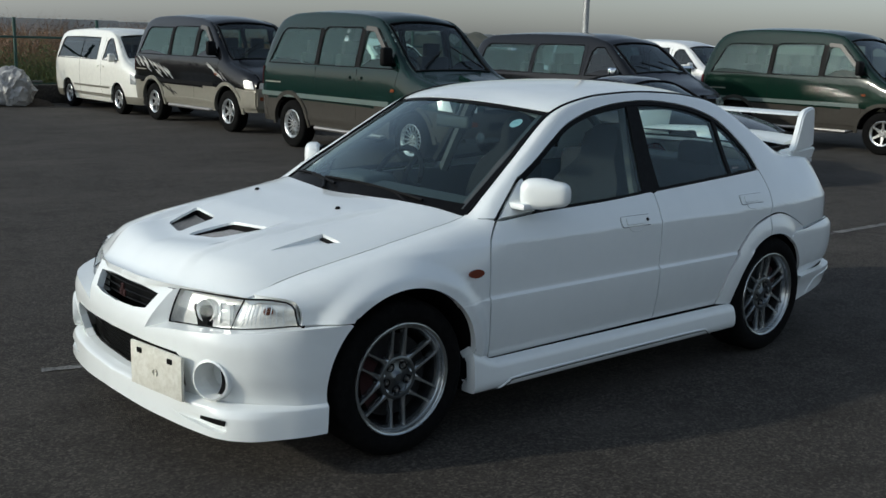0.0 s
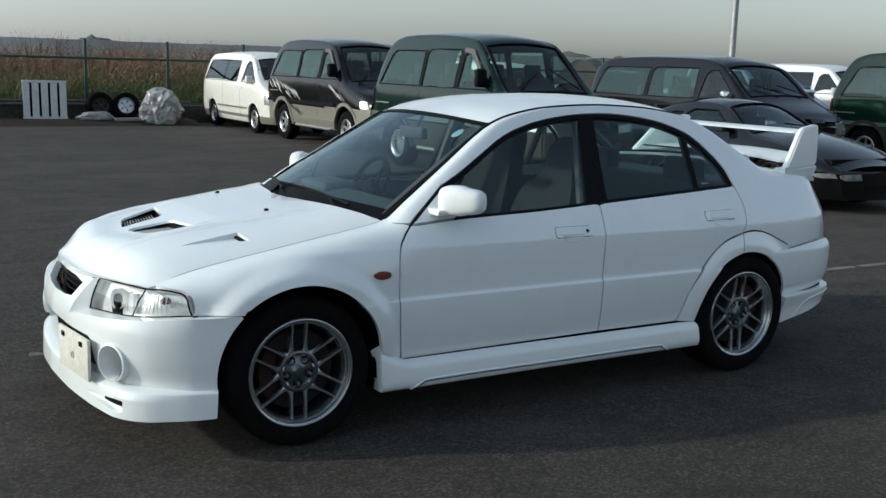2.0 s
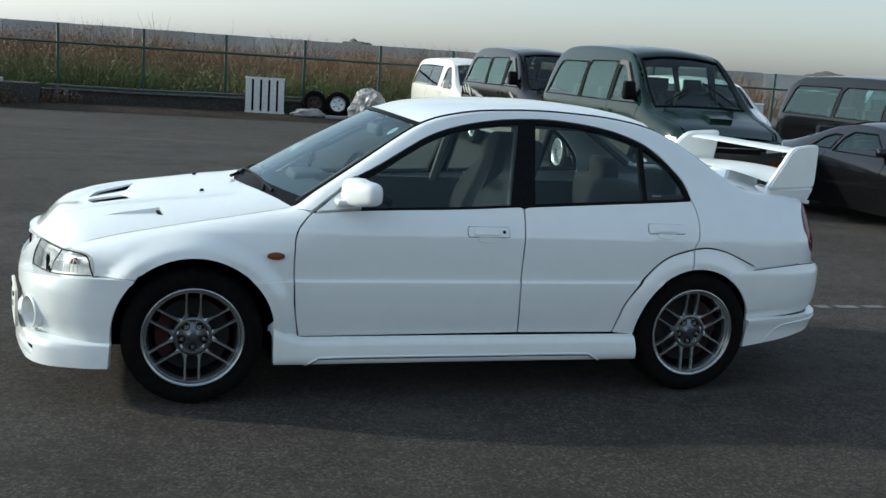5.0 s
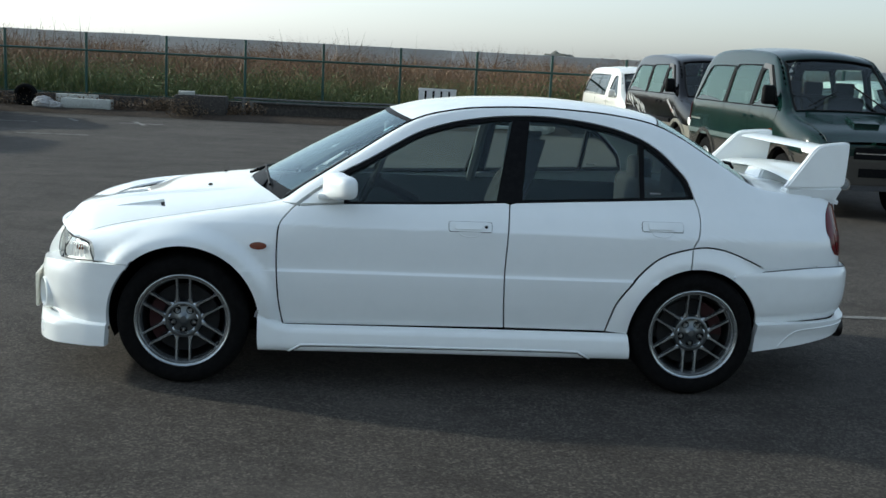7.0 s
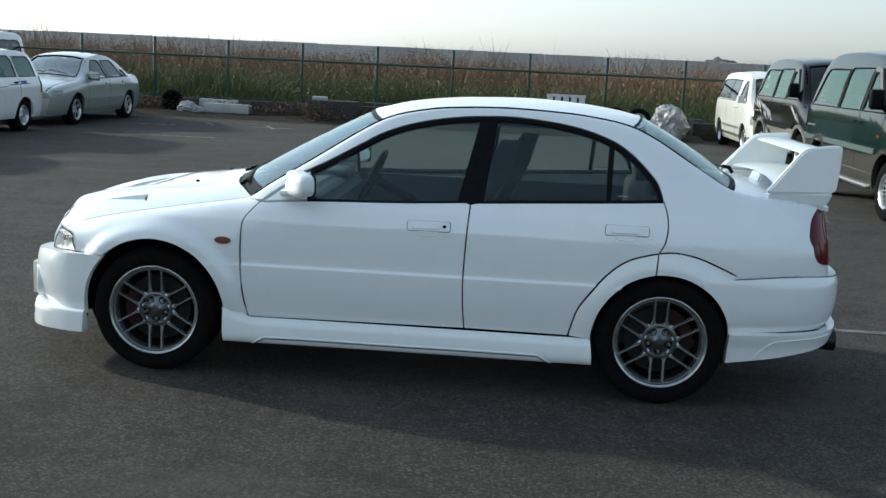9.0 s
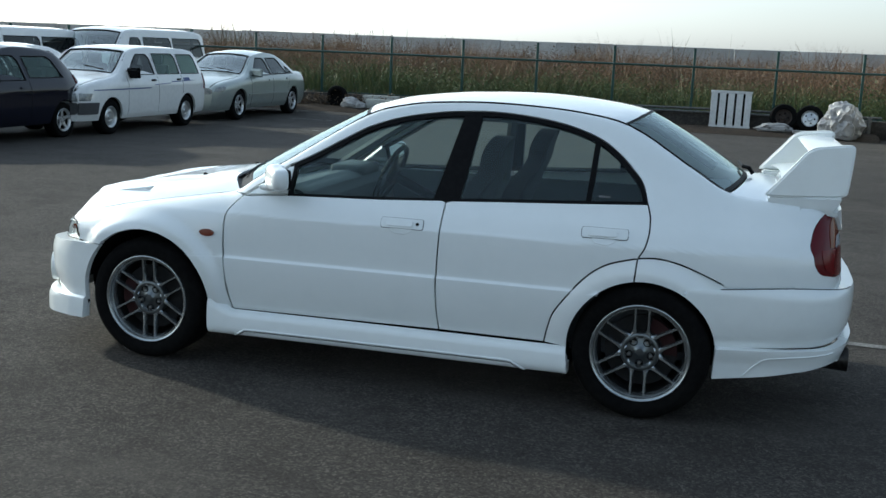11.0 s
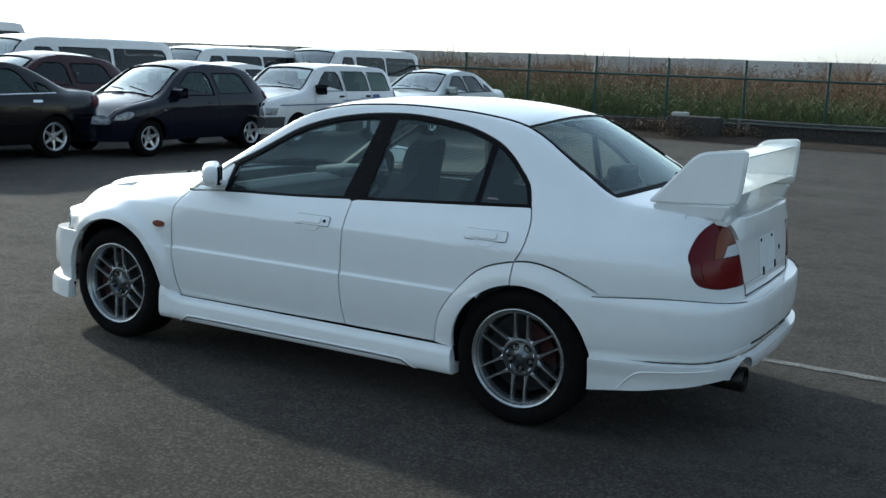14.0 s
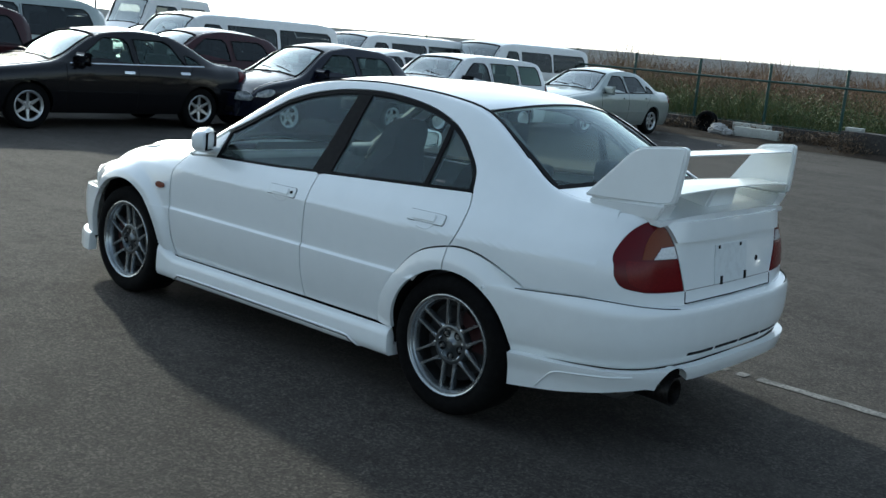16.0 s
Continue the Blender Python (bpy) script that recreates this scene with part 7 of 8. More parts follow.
def estate(paints):
    return dict(
        x0=-2.05, x1=2.08, zlow=0.25, wheels=(-1.275, 1.275), arch=0.335, tyre=0.295, rim=0.18, style="steel", rim_mat=RIM_BRIGHT, z0=0.55,
        zh=((-2.05, 0.72), (-1.98, 0.80), (-1.6, 0.90), (-1.2, 0.955), (-0.98, 1.0), (-0.46, 1.36), (-0.28, 1.42), (0.2, 1.455), (1.4, 1.44), (1.80, 1.40), (1.96, 1.28), (2.04, 1.0), (2.08, 0.9)),
        wh=((-2.05, 0.60), (-1.2, 0.67), (-0.9, 0.66), (-0.3, 0.565), (1.5, 0.565), (2.08, 0.60)),
        prof=((0.2, 0.76), (0.35, 0.82), (0.6, 0.842), (0.8, 0.842), (0.92, 0.81), (1.0, 0.775), (1.2, 0.70), (1.45, 0.60)),
        taper=((-2.05, -0.14), (-1.95, -0.07), (-1.7, -0.02), (-1.275, 0.0), (1.7, 0.0), (2.0, -0.03), (2.08, -0.08)),
        power=((-2, 3.0), (-1.0, 4.5), (0, 6.0), (2, 6.0)), crown=((-2.0, 0.03), (2.0, 0.04)), paint=paints, glass=[SMOKE, CURTAINED, GREENISH], bow=0.10,
        windows=[quad(-0.70, 0.18, 0.99, 1.34, 0.46, -0.03), quad(0.28, 1.06, 0.99, 1.35), quad(1.15, 1.82, 0.99, 1.34, 0.0, -0.04)],
        screens=[("windscreen", (-0.96, -0.44, 0.92), BRIGHT_SCREEN)],
        marks=[("headlamp", "n", [(0.50, 0.57), (0.98, 0.57), (0.98, 0.70), (0.50, 0.70)], LAMP_GLASS, 0.015), ("headlamp_side", "s", [(-2.04, 0.58), (-1.86, 0.58), (-1.80, 0.70), (-2.03, 0.70)], LAMP_GLASS, 0.008), ("grille", "n0", [(-0.46, 0.58), (0.46, 0.58), (0.46, 0.68), (-0.46, 0.68)], BLACK_TRIM, 0.012),
               ("front_bumper", "n0", rounded(-1.0, 1.0, 0.36, 0.55, 0.05), BUMPER_GREY, 0.03), ("bumper_end", "s", [(-2.05, 0.36), (-1.68, 0.36), (-1.66, 0.55), (-2.05, 0.55)], BUMPER_GREY, 0.02),
               ("stripe", "s", [(-1.75, 0.74), (-0.10, 0.745), (0.0, 0.765), (-1.75, 0.76)], STRIPE_BLUE, 0.002), ("stripe", "s", [(0.1, 0.80), (0.6, 0.82), (0.66, 0.832), (0.1, 0.815)], STRIPE_BLUE, 0.002), ("stripe", "s", [(0.7, 0.84), (1.5, 0.86), (1.55, 0.87), (0.7, 0.858)], STRIPE_BLUE, 0.002), ("stripe", "s", [(1.15, 0.85), (1.38, 0.855), (1.38, 0.92), (1.15, 0.915)], STRIPE_BLUE, 0.003),
               ("tail_lamp", "s", [(1.93, 0.70), (2.06, 0.70), (2.04, 0.98), (1.95, 0.98)], RED_LENS, 0.01), ("door_handle", "s", rounded(0.0, 0.14, 0.87, 0.90, 0.012), BLACK_TRIM, 0.02), ("door_handle", "s", rounded(0.90, 1.04, 0.87, 0.90, 0.012), BLACK_TRIM, 0.02),
               ("door_seam", "s", [(-0.78, 0.32), (-0.773, 0.32), (-0.76, 0.97), (-0.767, 0.97)], DARK, 0.001), ("door_seam", "s", [(0.23, 0.32), (0.237, 0.32), (0.237, 1.34), (0.23, 1.34)], DARK, 0.001), ("door_seam", "s", [(1.10, 0.62), (1.107, 0.62), (1.107, 1.34), (1.10, 1.34)], DARK, 0.001)],
        mirror=(-0.62, 1.02, 0.11, 0.09, BLACK_TRIM), wipers=((-0.93, -0.86, -0.7, -0.05),))


def big_saloon(paints, glass, trim=None):
    return dict(
        x0=-2.30, x1=2.38, zlow=0.22, wheels=(-1.39, 1.39), arch=0.345, tyre=0.315, rim=0.21, style="six", rim_mat=RIM_BRIGHT, z0=0.58,
        zh=((-2.30, 0.66), (-2.2, 0.73), (-1.8, 0.82), (-1.3, 0.885), (-1.02, 0.93), (-0.30, 1.30), (-0.08, 1.355), (0.4, 1.395), (0.9, 1.36), (1.15, 1.29), (1.65, 1.04), (1.80, 0.99), (2.2, 0.97), (2.38, 0.90)),
        wh=((-2.30, 0.58), (-1.3, 0.68), (-1.0, 0.68), (-0.2, 0.545), (0.8, 0.53), (1.15, 0.53), (1.7, 0.62), (2.38, 0.60)),
        prof=((0.2, 0.77), (0.35, 0.84), (0.6, 0.875), (0.78, 0.872), (0.9, 0.84), (0.97, 0.79), (1.1, 0.72), (1.36, 0.58)),
        taper=((-2.30, -0.20), (-2.15, -0.10), (-1.8, -0.03), (-1.39, 0.0), (1.5, 0.0), (2.0, -0.03), (2.25, -0.09), (2.38, -0.18)),
        power=((-2.3, 2.8), (-1.0, 4.0), (0, 6.0), (1.2, 6.0), (1.7, 3.2), (2.4, 3.0)), crown=((-2.3, 0.04), (-1.0, 0.05), (0, 0.05), (2.4, 0.03)), paint=paints, glass=glass, bow=0.14,
        windows=[quad(-0.72, 0.22, 0.93, 1.29, 0.54, -0.02), quad(0.32, 1.12, 0.95, 1.29, -0.02, -0.24), quad(1.14, 1.40, 0.97, 1.10, 0.0, -0.14)],
        screens=[("windscreen", (-1.0, -0.28, 0.92), BRIGHT_SCREEN), ("rear_window", (1.12, 1.66, 0.90), SMOKE)],
        marks=[("headlamp", "n", smooth([(0.48, 0.56), (0.92, 0.55), (1.0, 0.60), (0.96, 0.68), (0.52, 0.66)], 3), LAMP_GLASS, 0.015), ("headlamp_side", "s", smooth([(-2.28, 0.60), (-2.1, 0.60), (-1.98, 0.66), (-2.0, 0.71), (-2.22, 0.68)], 3), LAMP_GLASS, 0.008), ("grille", "n0", [(-0.42, 0.56), (0.42, 0.56), (0.46, 0.66), (-0.46, 0.66)], BLACK_TRIM, 0.012),
               ("bumper_intake", "n0", [(-0.6, 0.28), (0.6, 0.28), (0.6, 0.36), (-0.6, 0.36)], BLACK_TRIM, 0.01), ("tail_lamp", "s", [(2.12, 0.74), (2.36, 0.74), (2.34, 0.90), (2.16, 0.90)], RED_LENS, 0.01), ("tail_lamp", "t", [(0.62, 0.74), (0.99, 0.74), (0.99, 0.88), (0.64, 0.88)], RED_LENS, 0.01),
               ("side_moulding", "s", [(-1.0, 0.50), (0.98, 0.50), (0.98, 0.535), (-1.0, 0.535)], paints[0], 0.012), ("door_handle", "s", rounded(0.02, 0.19, 0.80, 0.835, 0.014), trim or paints[0], 0.022), ("door_handle", "s", rounded(0.98, 1.15, 0.82, 0.855, 0.014), trim or paints[0], 0.022),
               ("window_trim", "s", [(-0.80, 0.905), (1.45, 0.945), (1.45, 0.957), (-0.80, 0.917)], trim or BLACK_TRIM, 0.010), ("door_seam", "s", [(-0.85, 0.30), (-0.843, 0.30), (-0.86, 0.90), (-0.867, 0.90)], DARK, 0.001), ("door_seam", "s", [(0.265, 0.30), (0.272, 0.30), (0.272, 1.29), (0.265, 1.29)], DARK, 0.001), ("door_seam", "s", [(1.05, 0.62), (1.057, 0.62), (1.25, 0.95), (1.243, 0.95)], DARK, 0.001)],
        mirror=(-0.62, 0.975, 0.13, 0.10, paints[0]), wipers=((-0.96, -0.88, -0.7, -0.05), (-0.96, -0.88, 0.0, 0.6)))


def coupe(paints):
    return dict(
        x0=-2.0, x1=2.1, zlow=0.17, wheels=(-1.21, 1.21), arch=0.345, tyre=0.315, rim=0.225, style="six", rim_mat=RIM_BRONZE, z0=0.47,
        zh=((-2.0, 0.50), (-1.9, 0.56), (-1.5, 0.70), (-1.1, 0.78), (-0.72, 0.83), (-0.12, 1.12), (0.1, 1.165), (0.4, 1.175), (0.8, 1.13), (1.3, 0.98), (1.7, 0.88), (2.0, 0.84), (2.1, 0.76)),
        wh=((-2.0, 0.50), (-1.2, 0.66), (-0.7, 0.66), (0.0, 0.46), (0.5, 0.44), (1.3, 0.50), (2.1, 0.55)),
        prof=((0.15, 0.76), (0.35, 0.85), (0.5, 0.875), (0.65, 0.87), (0.78, 0.82), (0.88, 0.74), (1.0, 0.66), (1.17, 0.50)),
        taper=((-2.0, -0.28), (-1.85, -0.14), (-1.5, -0.03), (-1.21, 0.0), (-0.6, -0.02), (0.6, -0.02), (1.21, 0.0), (1.7, -0.04), (2.0, -0.13), (2.1, -0.22)),
        power=((-2.0, 2.4), (-0.8, 3.0), (0, 4.0), (1.2, 3.5), (2.1, 2.6)), crown=((-2.0, 0.05), (-0.8, 0.06), (0.2, 0.06), (2.1, 0.04)), paint=paints, glass=[CURTAINED], bow=0.14,
        windows=[quad(-0.42, 0.55, 0.84, 1.09, 0.42, -0.06), quad(0.62, 1.02, 0.86, 1.04, -0.03, -0.20)],
        screens=[("windscreen", (-0.70, -0.12, 0.92), SCREEN), ("rear_window", (0.62, 1.35, 0.88), SMOKE)],
        marks=[("front_lamp", "n", smooth([(0.58, 0.40), (0.94, 0.40), (0.98, 0.46), (0.62, 0.47)], 3), LAMP_GLASS, 0.012), ("corner_lamp", "s", smooth([(-1.98, 0.42), (-1.80, 0.42), (-1.76, 0.46), (-1.95, 0.475)], 3), LAMP_GLASS, 0.008), ("bumper_intake", "n0", [(-0.5, 0.24), (0.5, 0.24), (0.5, 0.34), (-0.5, 0.34)], BLACK_TRIM, 0.01),
               ("tail_lamp", "t", [(0.3, 0.58), (0.98, 0.58), (0.98, 0.68), (0.3, 0.68)], RED_LENS, 0.01), ("door_seam", "s", [(-0.52, 0.28), (-0.513, 0.28), (-0.48, 0.80), (-0.487, 0.80)], DARK, 0.001), ("door_seam", "s", [(0.60, 0.28), (0.607, 0.28), (0.66, 0.82), (0.653, 0.82)], DARK, 0.001)],
        mirror=(-0.42, 0.90, 0.15, 0.11, paints[0]), wipers=((-0.68, -0.60, -0.7, 0.0),))


def flat_truck():
    """A small old lorry with a two-row cab and a dropside bed."""
    S = box_van([VAN_WHITE])
    S.update(zh=((-2.20, 0.98), (-2.14, 1.15), (-2.0, 1.30), (-1.80, 1.78), (-1.70, 1.85), (-1.4, 1.88), (-0.5, 1.88), (-0.3, 1.86), (-0.22, 1.70)), x1=-0.22, wheels=(-1.35,), windows=[quad(-1.78, -1.12, 1.28, 1.70, 0.14, 0.0), quad(-1.02, -0.36, 1.28, 1.70)],
             wh=((-2.2, 0.66), (-0.2, 0.66)), taper=((-2.2, -0.10), (-2.1, -0.03), (-1.9, 0.0), (-0.3, 0.0), (-0.22, -0.02)), screens=[("windscreen", (-2.02, -1.80, 0.93), BRIGHT_SCREEN)], marks=S["marks"][:2], wipers=())
    return S


# the row beside the fence end: noses towards -y
def park(name, label, category, x_near, y, spec, side=1, turn=0.0, size=1.0):
    half = max(p[1] for p in spec["prof"]) * size
    return vehicle(name, label, category, pose(x_near + side * half, y, 0, 0, 0, 90 + turn) @ Matrix.Scale(size, 4), spec)


SCOOP = [("bonnet_scoop", "r0", [(-1.80, -0.24), (-1.80, 0.24), (-1.52, 0.20), (-1.52, -0.20)], GREEN_PAINT, 0.045), ("scoop_mouth", "n0", [(-0.2, 0.80), (0.2, 0.80), (0.2, 0.83), (-0.2, 0.83)], BLACK_TRIM, 0.02), ("grille_bar", "n0", [(-0.44, 0.775), (0.44, 0.775), (0.44, 0.79), (-0.44, 0.79)], CHROME, 0.02)]


def streaks(n, tail, head, spread, length, mat, seed):
    """Torn brush strokes that run down and forward along the flank, from tail to head."""
    rnd = random.Random(seed)
    out = []
    for k in range(n):
        t = (k + rnd.random()) / n
        p = Vector(tail).lerp(Vector(head), t) + Vector((rnd.uniform(-1, 1) * spread, rnd.uniform(-0.7, 0.7) * spread))
        d = Vector((-1.0, rnd.uniform(-0.62, -0.36))).normalized()
        side, run, w = Vector((-d.y, d.x)), length * rnd.uniform(0.5, 1.1), rnd.uniform(0.006, 0.016)
        o = [p - d * run * 0.5, p - d * run * 0.15 - side * w, p + d * run * 0.2 - side * w * 0.5, p + d * run * 0.5, p + d * run * 0.1 + side * w, p - d * run * 0.2 + side * w * 0.3]
        out.append(("swirl_sticker", "s", [tuple(q) for q in o], mat, 0.002 + 0.0004 * k))
    return out


splash = streaks(26, (2.02, 1.10), (0.70, 0.88), 0.10, 0.34, PALE_STICKER, 3) + streaks(10, (-0.80, 1.05), (-1.30, 0.90), 0.06, 0.30, PALE_STICKER, 5) + streaks(11, (1.15, 0.72), (0.50, 0.55), 0.06, 0.34, BLACK_PAINT, 9)
park("minivan", "white minivan with dark tinted windows, parked beside the fence", "minivan", 5.12, 18.0, minivan([CREAM_WHITE, CHAMPAGNE], [SMOKE], 0.40, True), size=0.935)
park("off_road_van", "black and champagne two-tone tall van with swirl stickers", "van", 5.14, 13.65, tall_van(2.28, 1.93, [VAN_BLACK, CHAMPAGNE], [GREENISH, GREENISH, GREENISH], RIM_BRIGHT, extra=splash, mould=BLACK_TRIM), size=1.02)
park("off_road_van", "dark green and grey high-roof tall van parked in the row", "van", 4.77, 8.18, tall_van(2.28, 1.965, [GREEN_PAINT, GREY_LOWER], [GREENISH, GREENISH, GREENISH], RIM_BRIGHT, mould=MOULD_GREEN, extra=SCOOP, style="mesh"), size=1.02)
park("coupe", "low black sports coupe with bronze alloy wheels", "car", 6.78, 5.22, coupe([BLACK_PAINT]))
park("minivan", "black minivan with pale reflecting side windows and chrome mirrors", "minivan", 9.45, 8.65, minivan([VAN_BLACK, VAN_BLACK], [SMOKE, GREENISH, GREENISH], 0.2))
park("off_road_van", "bright green and grey tall van with curtained windows", "van", 12.75, 5.9, tall_van(2.25, 2.0, [PINE_PAINT, GREY_LOWER], [CURTAINED, CURTAINED, CURTAINED], RIM_BRIGHT, mould=MOULD_GREEN))
park("minivan", "blue-grey minivan parked behind the black one", "minivan", 14.5, 13.0, minivan([BLUE_GREY, BLUE_GREY], [SMOKE], 0.2))
park("minivan", "white minivan far off among the parked cars", "minivan", 18.0, 13.5, minivan([VAN_WHITE, VAN_WHITE], [SMOKE], 0.2))
park("minivan", "white minivan parked behind the black minivan and tall vans", "minivan", 9.5, 15.2, minivan([VAN_WHITE, VAN_WHITE], [SMOKE], 0.2), size=0.9)
park("estate_car", "white estate car far off among the parked cars", "car", 21.0, 17.0, estate([VAN_WHITE]))
# the row across the yard
park("saloon", "black saloon with chrome door handles and six-spoke wheels", "car", -9.40, 4.25, big_saloon([BLACK_PAINT], [CURTAINED], CHROME), -1)
park("hatchback", "small navy-black three-door hatchback with five-spoke wheels", "car", -8.72, 8.05, small_hatch([NAVY_PAINT], [CURTAINED]), -1)
park("estate_car", "white estate car with blue side stripes and grey bumper", "car", -8.50, 11.50, estate([VAN_WHITE]), -1)
park("saloon", "silver saloon parked near the fence", "car", -8.45, 16.35, big_saloon([SILVER], [SMOKE]), -1)
park("hatchback", "dark maroon hatchback parked between the rows", "car", -11.6, 7.6, small_hatch([MAROON], [SMOKE]), -1, size=1.05)
park("saloon", "white saloon mostly hidden behind the estate car", "car", -11.6, 12.4, big_saloon([VAN_WHITE], [SMOKE]), -1)
park("van", "long white van with dark side windows in the back row", "van", -13.5, 10.1, box_van([VAN_WHITE]), -1, size=1.04)
park("van", "long white van with dark side windows in the back row", "van", -13.6, 15.0, box_van([VAN_WHITE]), -1)
park("van", "long white van with dark side windows in the back row", "van", -12.3, 18.5, box_van([VAN_WHITE]), -1, size=1.05)
park("minivan", "dark maroon minivan behind the black saloon", "minivan", -11.9, 2.2, minivan([MAROON, MAROON], [SMOKE], 0.2), -1, size=0.9)
park("van", "white van at the end of the back row", "van", -15.6, 5.6, box_van([VAN_WHITE]), -1)
park("minivan", "pale grey minivan with dark windows in the back row", "minivan", -13.5, 4.2, minivan([SILVER, SILVER], [SMOKE], 0.2), -1, size=1.03)
park("saloon", "dark blue saloon in the back row", "car", -15.9, 9.9, big_saloon([NAVY_PAINT], [SMOKE]), -1, size=1.1)
lorry, _ = park("lorry", "small white lorry with a two-row cab far behind the vans", "lorry", -18.6, 12.9, flat_truck(), -1, size=1.15)
bm = bmesh.new()
for y in (-0.8, 0.8):
    box(bm, -0.15, 2.3, y - 0.03, y + 0.03, 0.85, 1.25, 0.01)
box(bm, -0.15, 2.3, -0.8, 0.8, 0.78, 0.87, 0.01)
box(bm, 2.25, 2.3, -0.8, 0.8, 0.85, 1.25, 0.01)
part("cargo_bed", bm, VAN_WHITE, lorry)
for sg in (-1, 1):
    wheel(lorry, 1.3, sg * 0.78, 0.31, 0.19, 0.2, "steel", RIM_BRIGHT)


# ---- fence, bank and wall ----
CONCRETE = material("weathered_concrete", (0.30, 0.29, 0.27), 0.9, grain=(25, (0.22, 0.21, 0.20), 0.6), spots=(0.35, (0.20, 0.195, 0.19), 0.8), bump=0.3, bump_scale=40)
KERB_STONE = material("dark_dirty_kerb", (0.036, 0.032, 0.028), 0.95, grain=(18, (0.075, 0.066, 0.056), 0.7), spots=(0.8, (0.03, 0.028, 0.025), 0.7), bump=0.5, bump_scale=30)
FENCE_GREEN = material("green_fence_paint", (0.008, 0.050, 0.038), 0.5, grain=(20, (0.014, 0.04, 0.03), 0.6))
SOIL = material("dry_soil", (0.060, 0.050, 0.036), 0.95, grain=(8, (0.09, 0.075, 0.05), 0.7), spots=(0.5, (0.04, 0.042, 0.02), 0.7), bump=0.5, bump_scale=12)
PIPE_GREY = material("galvanised_rail", (0.34, 0.35, 0.35), 0.5, metal=0.6, grain=(15, (0.2, 0.2, 0.19), 0.6))
PIPE_DARK = material("grimy_pipe", (0.11, 0.108, 0.10), 0.6, metal=0.3, grain=(15, (0.05, 0.048, 0.044), 0.7))
VERGE_DIRT = material("dark_brown_dirt", (0.040, 0.031, 0.024), 0.95, grain=(22, (0.075, 0.058, 0.043), 0.7), spots=(1.2, (0.024, 0.020, 0.016), 0.7), spec=0.1, bump=0.7, bump_scale=30)
FENCE_Y = 20.5


def foliage(name, a, b, c):
    """Blade colours that differ from blade to blade."""
    m = bpy.data.materials.new(name)
    m.use_nodes = True
    nt = m.node_tree
    bsdf = nt.nodes["Principled BSDF"]
    bsdf.inputs["Roughness"].default_value = 0.75
    geo, ramp = nt.nodes.new("ShaderNodeNewGeometry"), nt.nodes.new("ShaderNodeValToRGB")
    ramp.color_ramp.elements[0].color, ramp.color_ramp.elements[1].color = (*a, 1), (*c, 1)
    ramp.color_ramp.elements.new(0.5).color = (*b, 1)
    nt.links.new(geo.outputs["Random Per Island"], ramp.inputs[0])
    nt.links.new(ramp.outputs[0], bsdf.inputs["Base Color"])
    bsdf.inputs["Transmission Weight"].default_value = 0.0
    return m


GREEN_GRASS = foliage("green_grass_blades", (0.042, 0.074, 0.014), (0.080, 0.108, 0.022), (0.145, 0.128, 0.038))
DRY_GRASS = foliage("dry_brown_grass_blades", (0.110, 0.056, 0.027), (0.165, 0.090, 0.043), (0.195, 0.120, 0.060))
REED = foliage("pale_reed_stems", (0.11, 0.082, 0.042), (0.16, 0.12, 0.064), (0.085, 0.062, 0.03))


def blades(name, label, mat, n, xs, ys, hs, width, lean, seed, clump=0.0):
    rnd = random.Random(seed)
    v, f = [], []
    cx = cy = 0.0
    for i in range(n):
        if clump and i % 14 == 0:
            cx, cy = rnd.uniform(*xs), rnd.uniform(*ys)
        x, y = (cx + rnd.gauss(0, clump), cy + rnd.gauss(0, clump)) if clump else (rnd.uniform(*xs), rnd.uniform(*ys))
        y = max(ys[0], y)
        patch = 0.75 + 0.5 * noise.noise(Vector((x * 0.35, y * 0.35, seed)))
        h = rnd.uniform(*hs) * patch
        a = rnd.uniform(0, 2 * math.pi)
        dx, dy = math.cos(a), math.sin(a)
        w = width * rnd.uniform(0.6, 1.3)
        l = lean * h * rnd.uniform(0.2, 1.0)
        b = rnd.uniform(0, 2 * math.pi)
        lx, ly = math.cos(b) * l, math.sin(b) * l
        k = len(v)
        v += [(x - dx * w, y - dy * w, 0.1), (x + dx * w, y + dy * w, 0.1), (x + lx * 0.35 + dx * w * 0.8, y + ly * 0.35 + dy * w * 0.8, 0.1 + h * 0.6), (x + lx * 0.35 - dx * w * 0.8, y + ly * 0.35 - dy * w * 0.8, 0.1 + h * 0.6), (x + lx, y + ly, 0.1 + h)]
        f += [(k, k + 1, k + 2, k + 3), (k + 3, k + 2, k + 4)]
    me = bpy.data.meshes.new(name)
    me.from_pydata(v, [], f)
    me.materials.append(mat)
    tagged(new(name, me), label, "grass", kind="stuff")


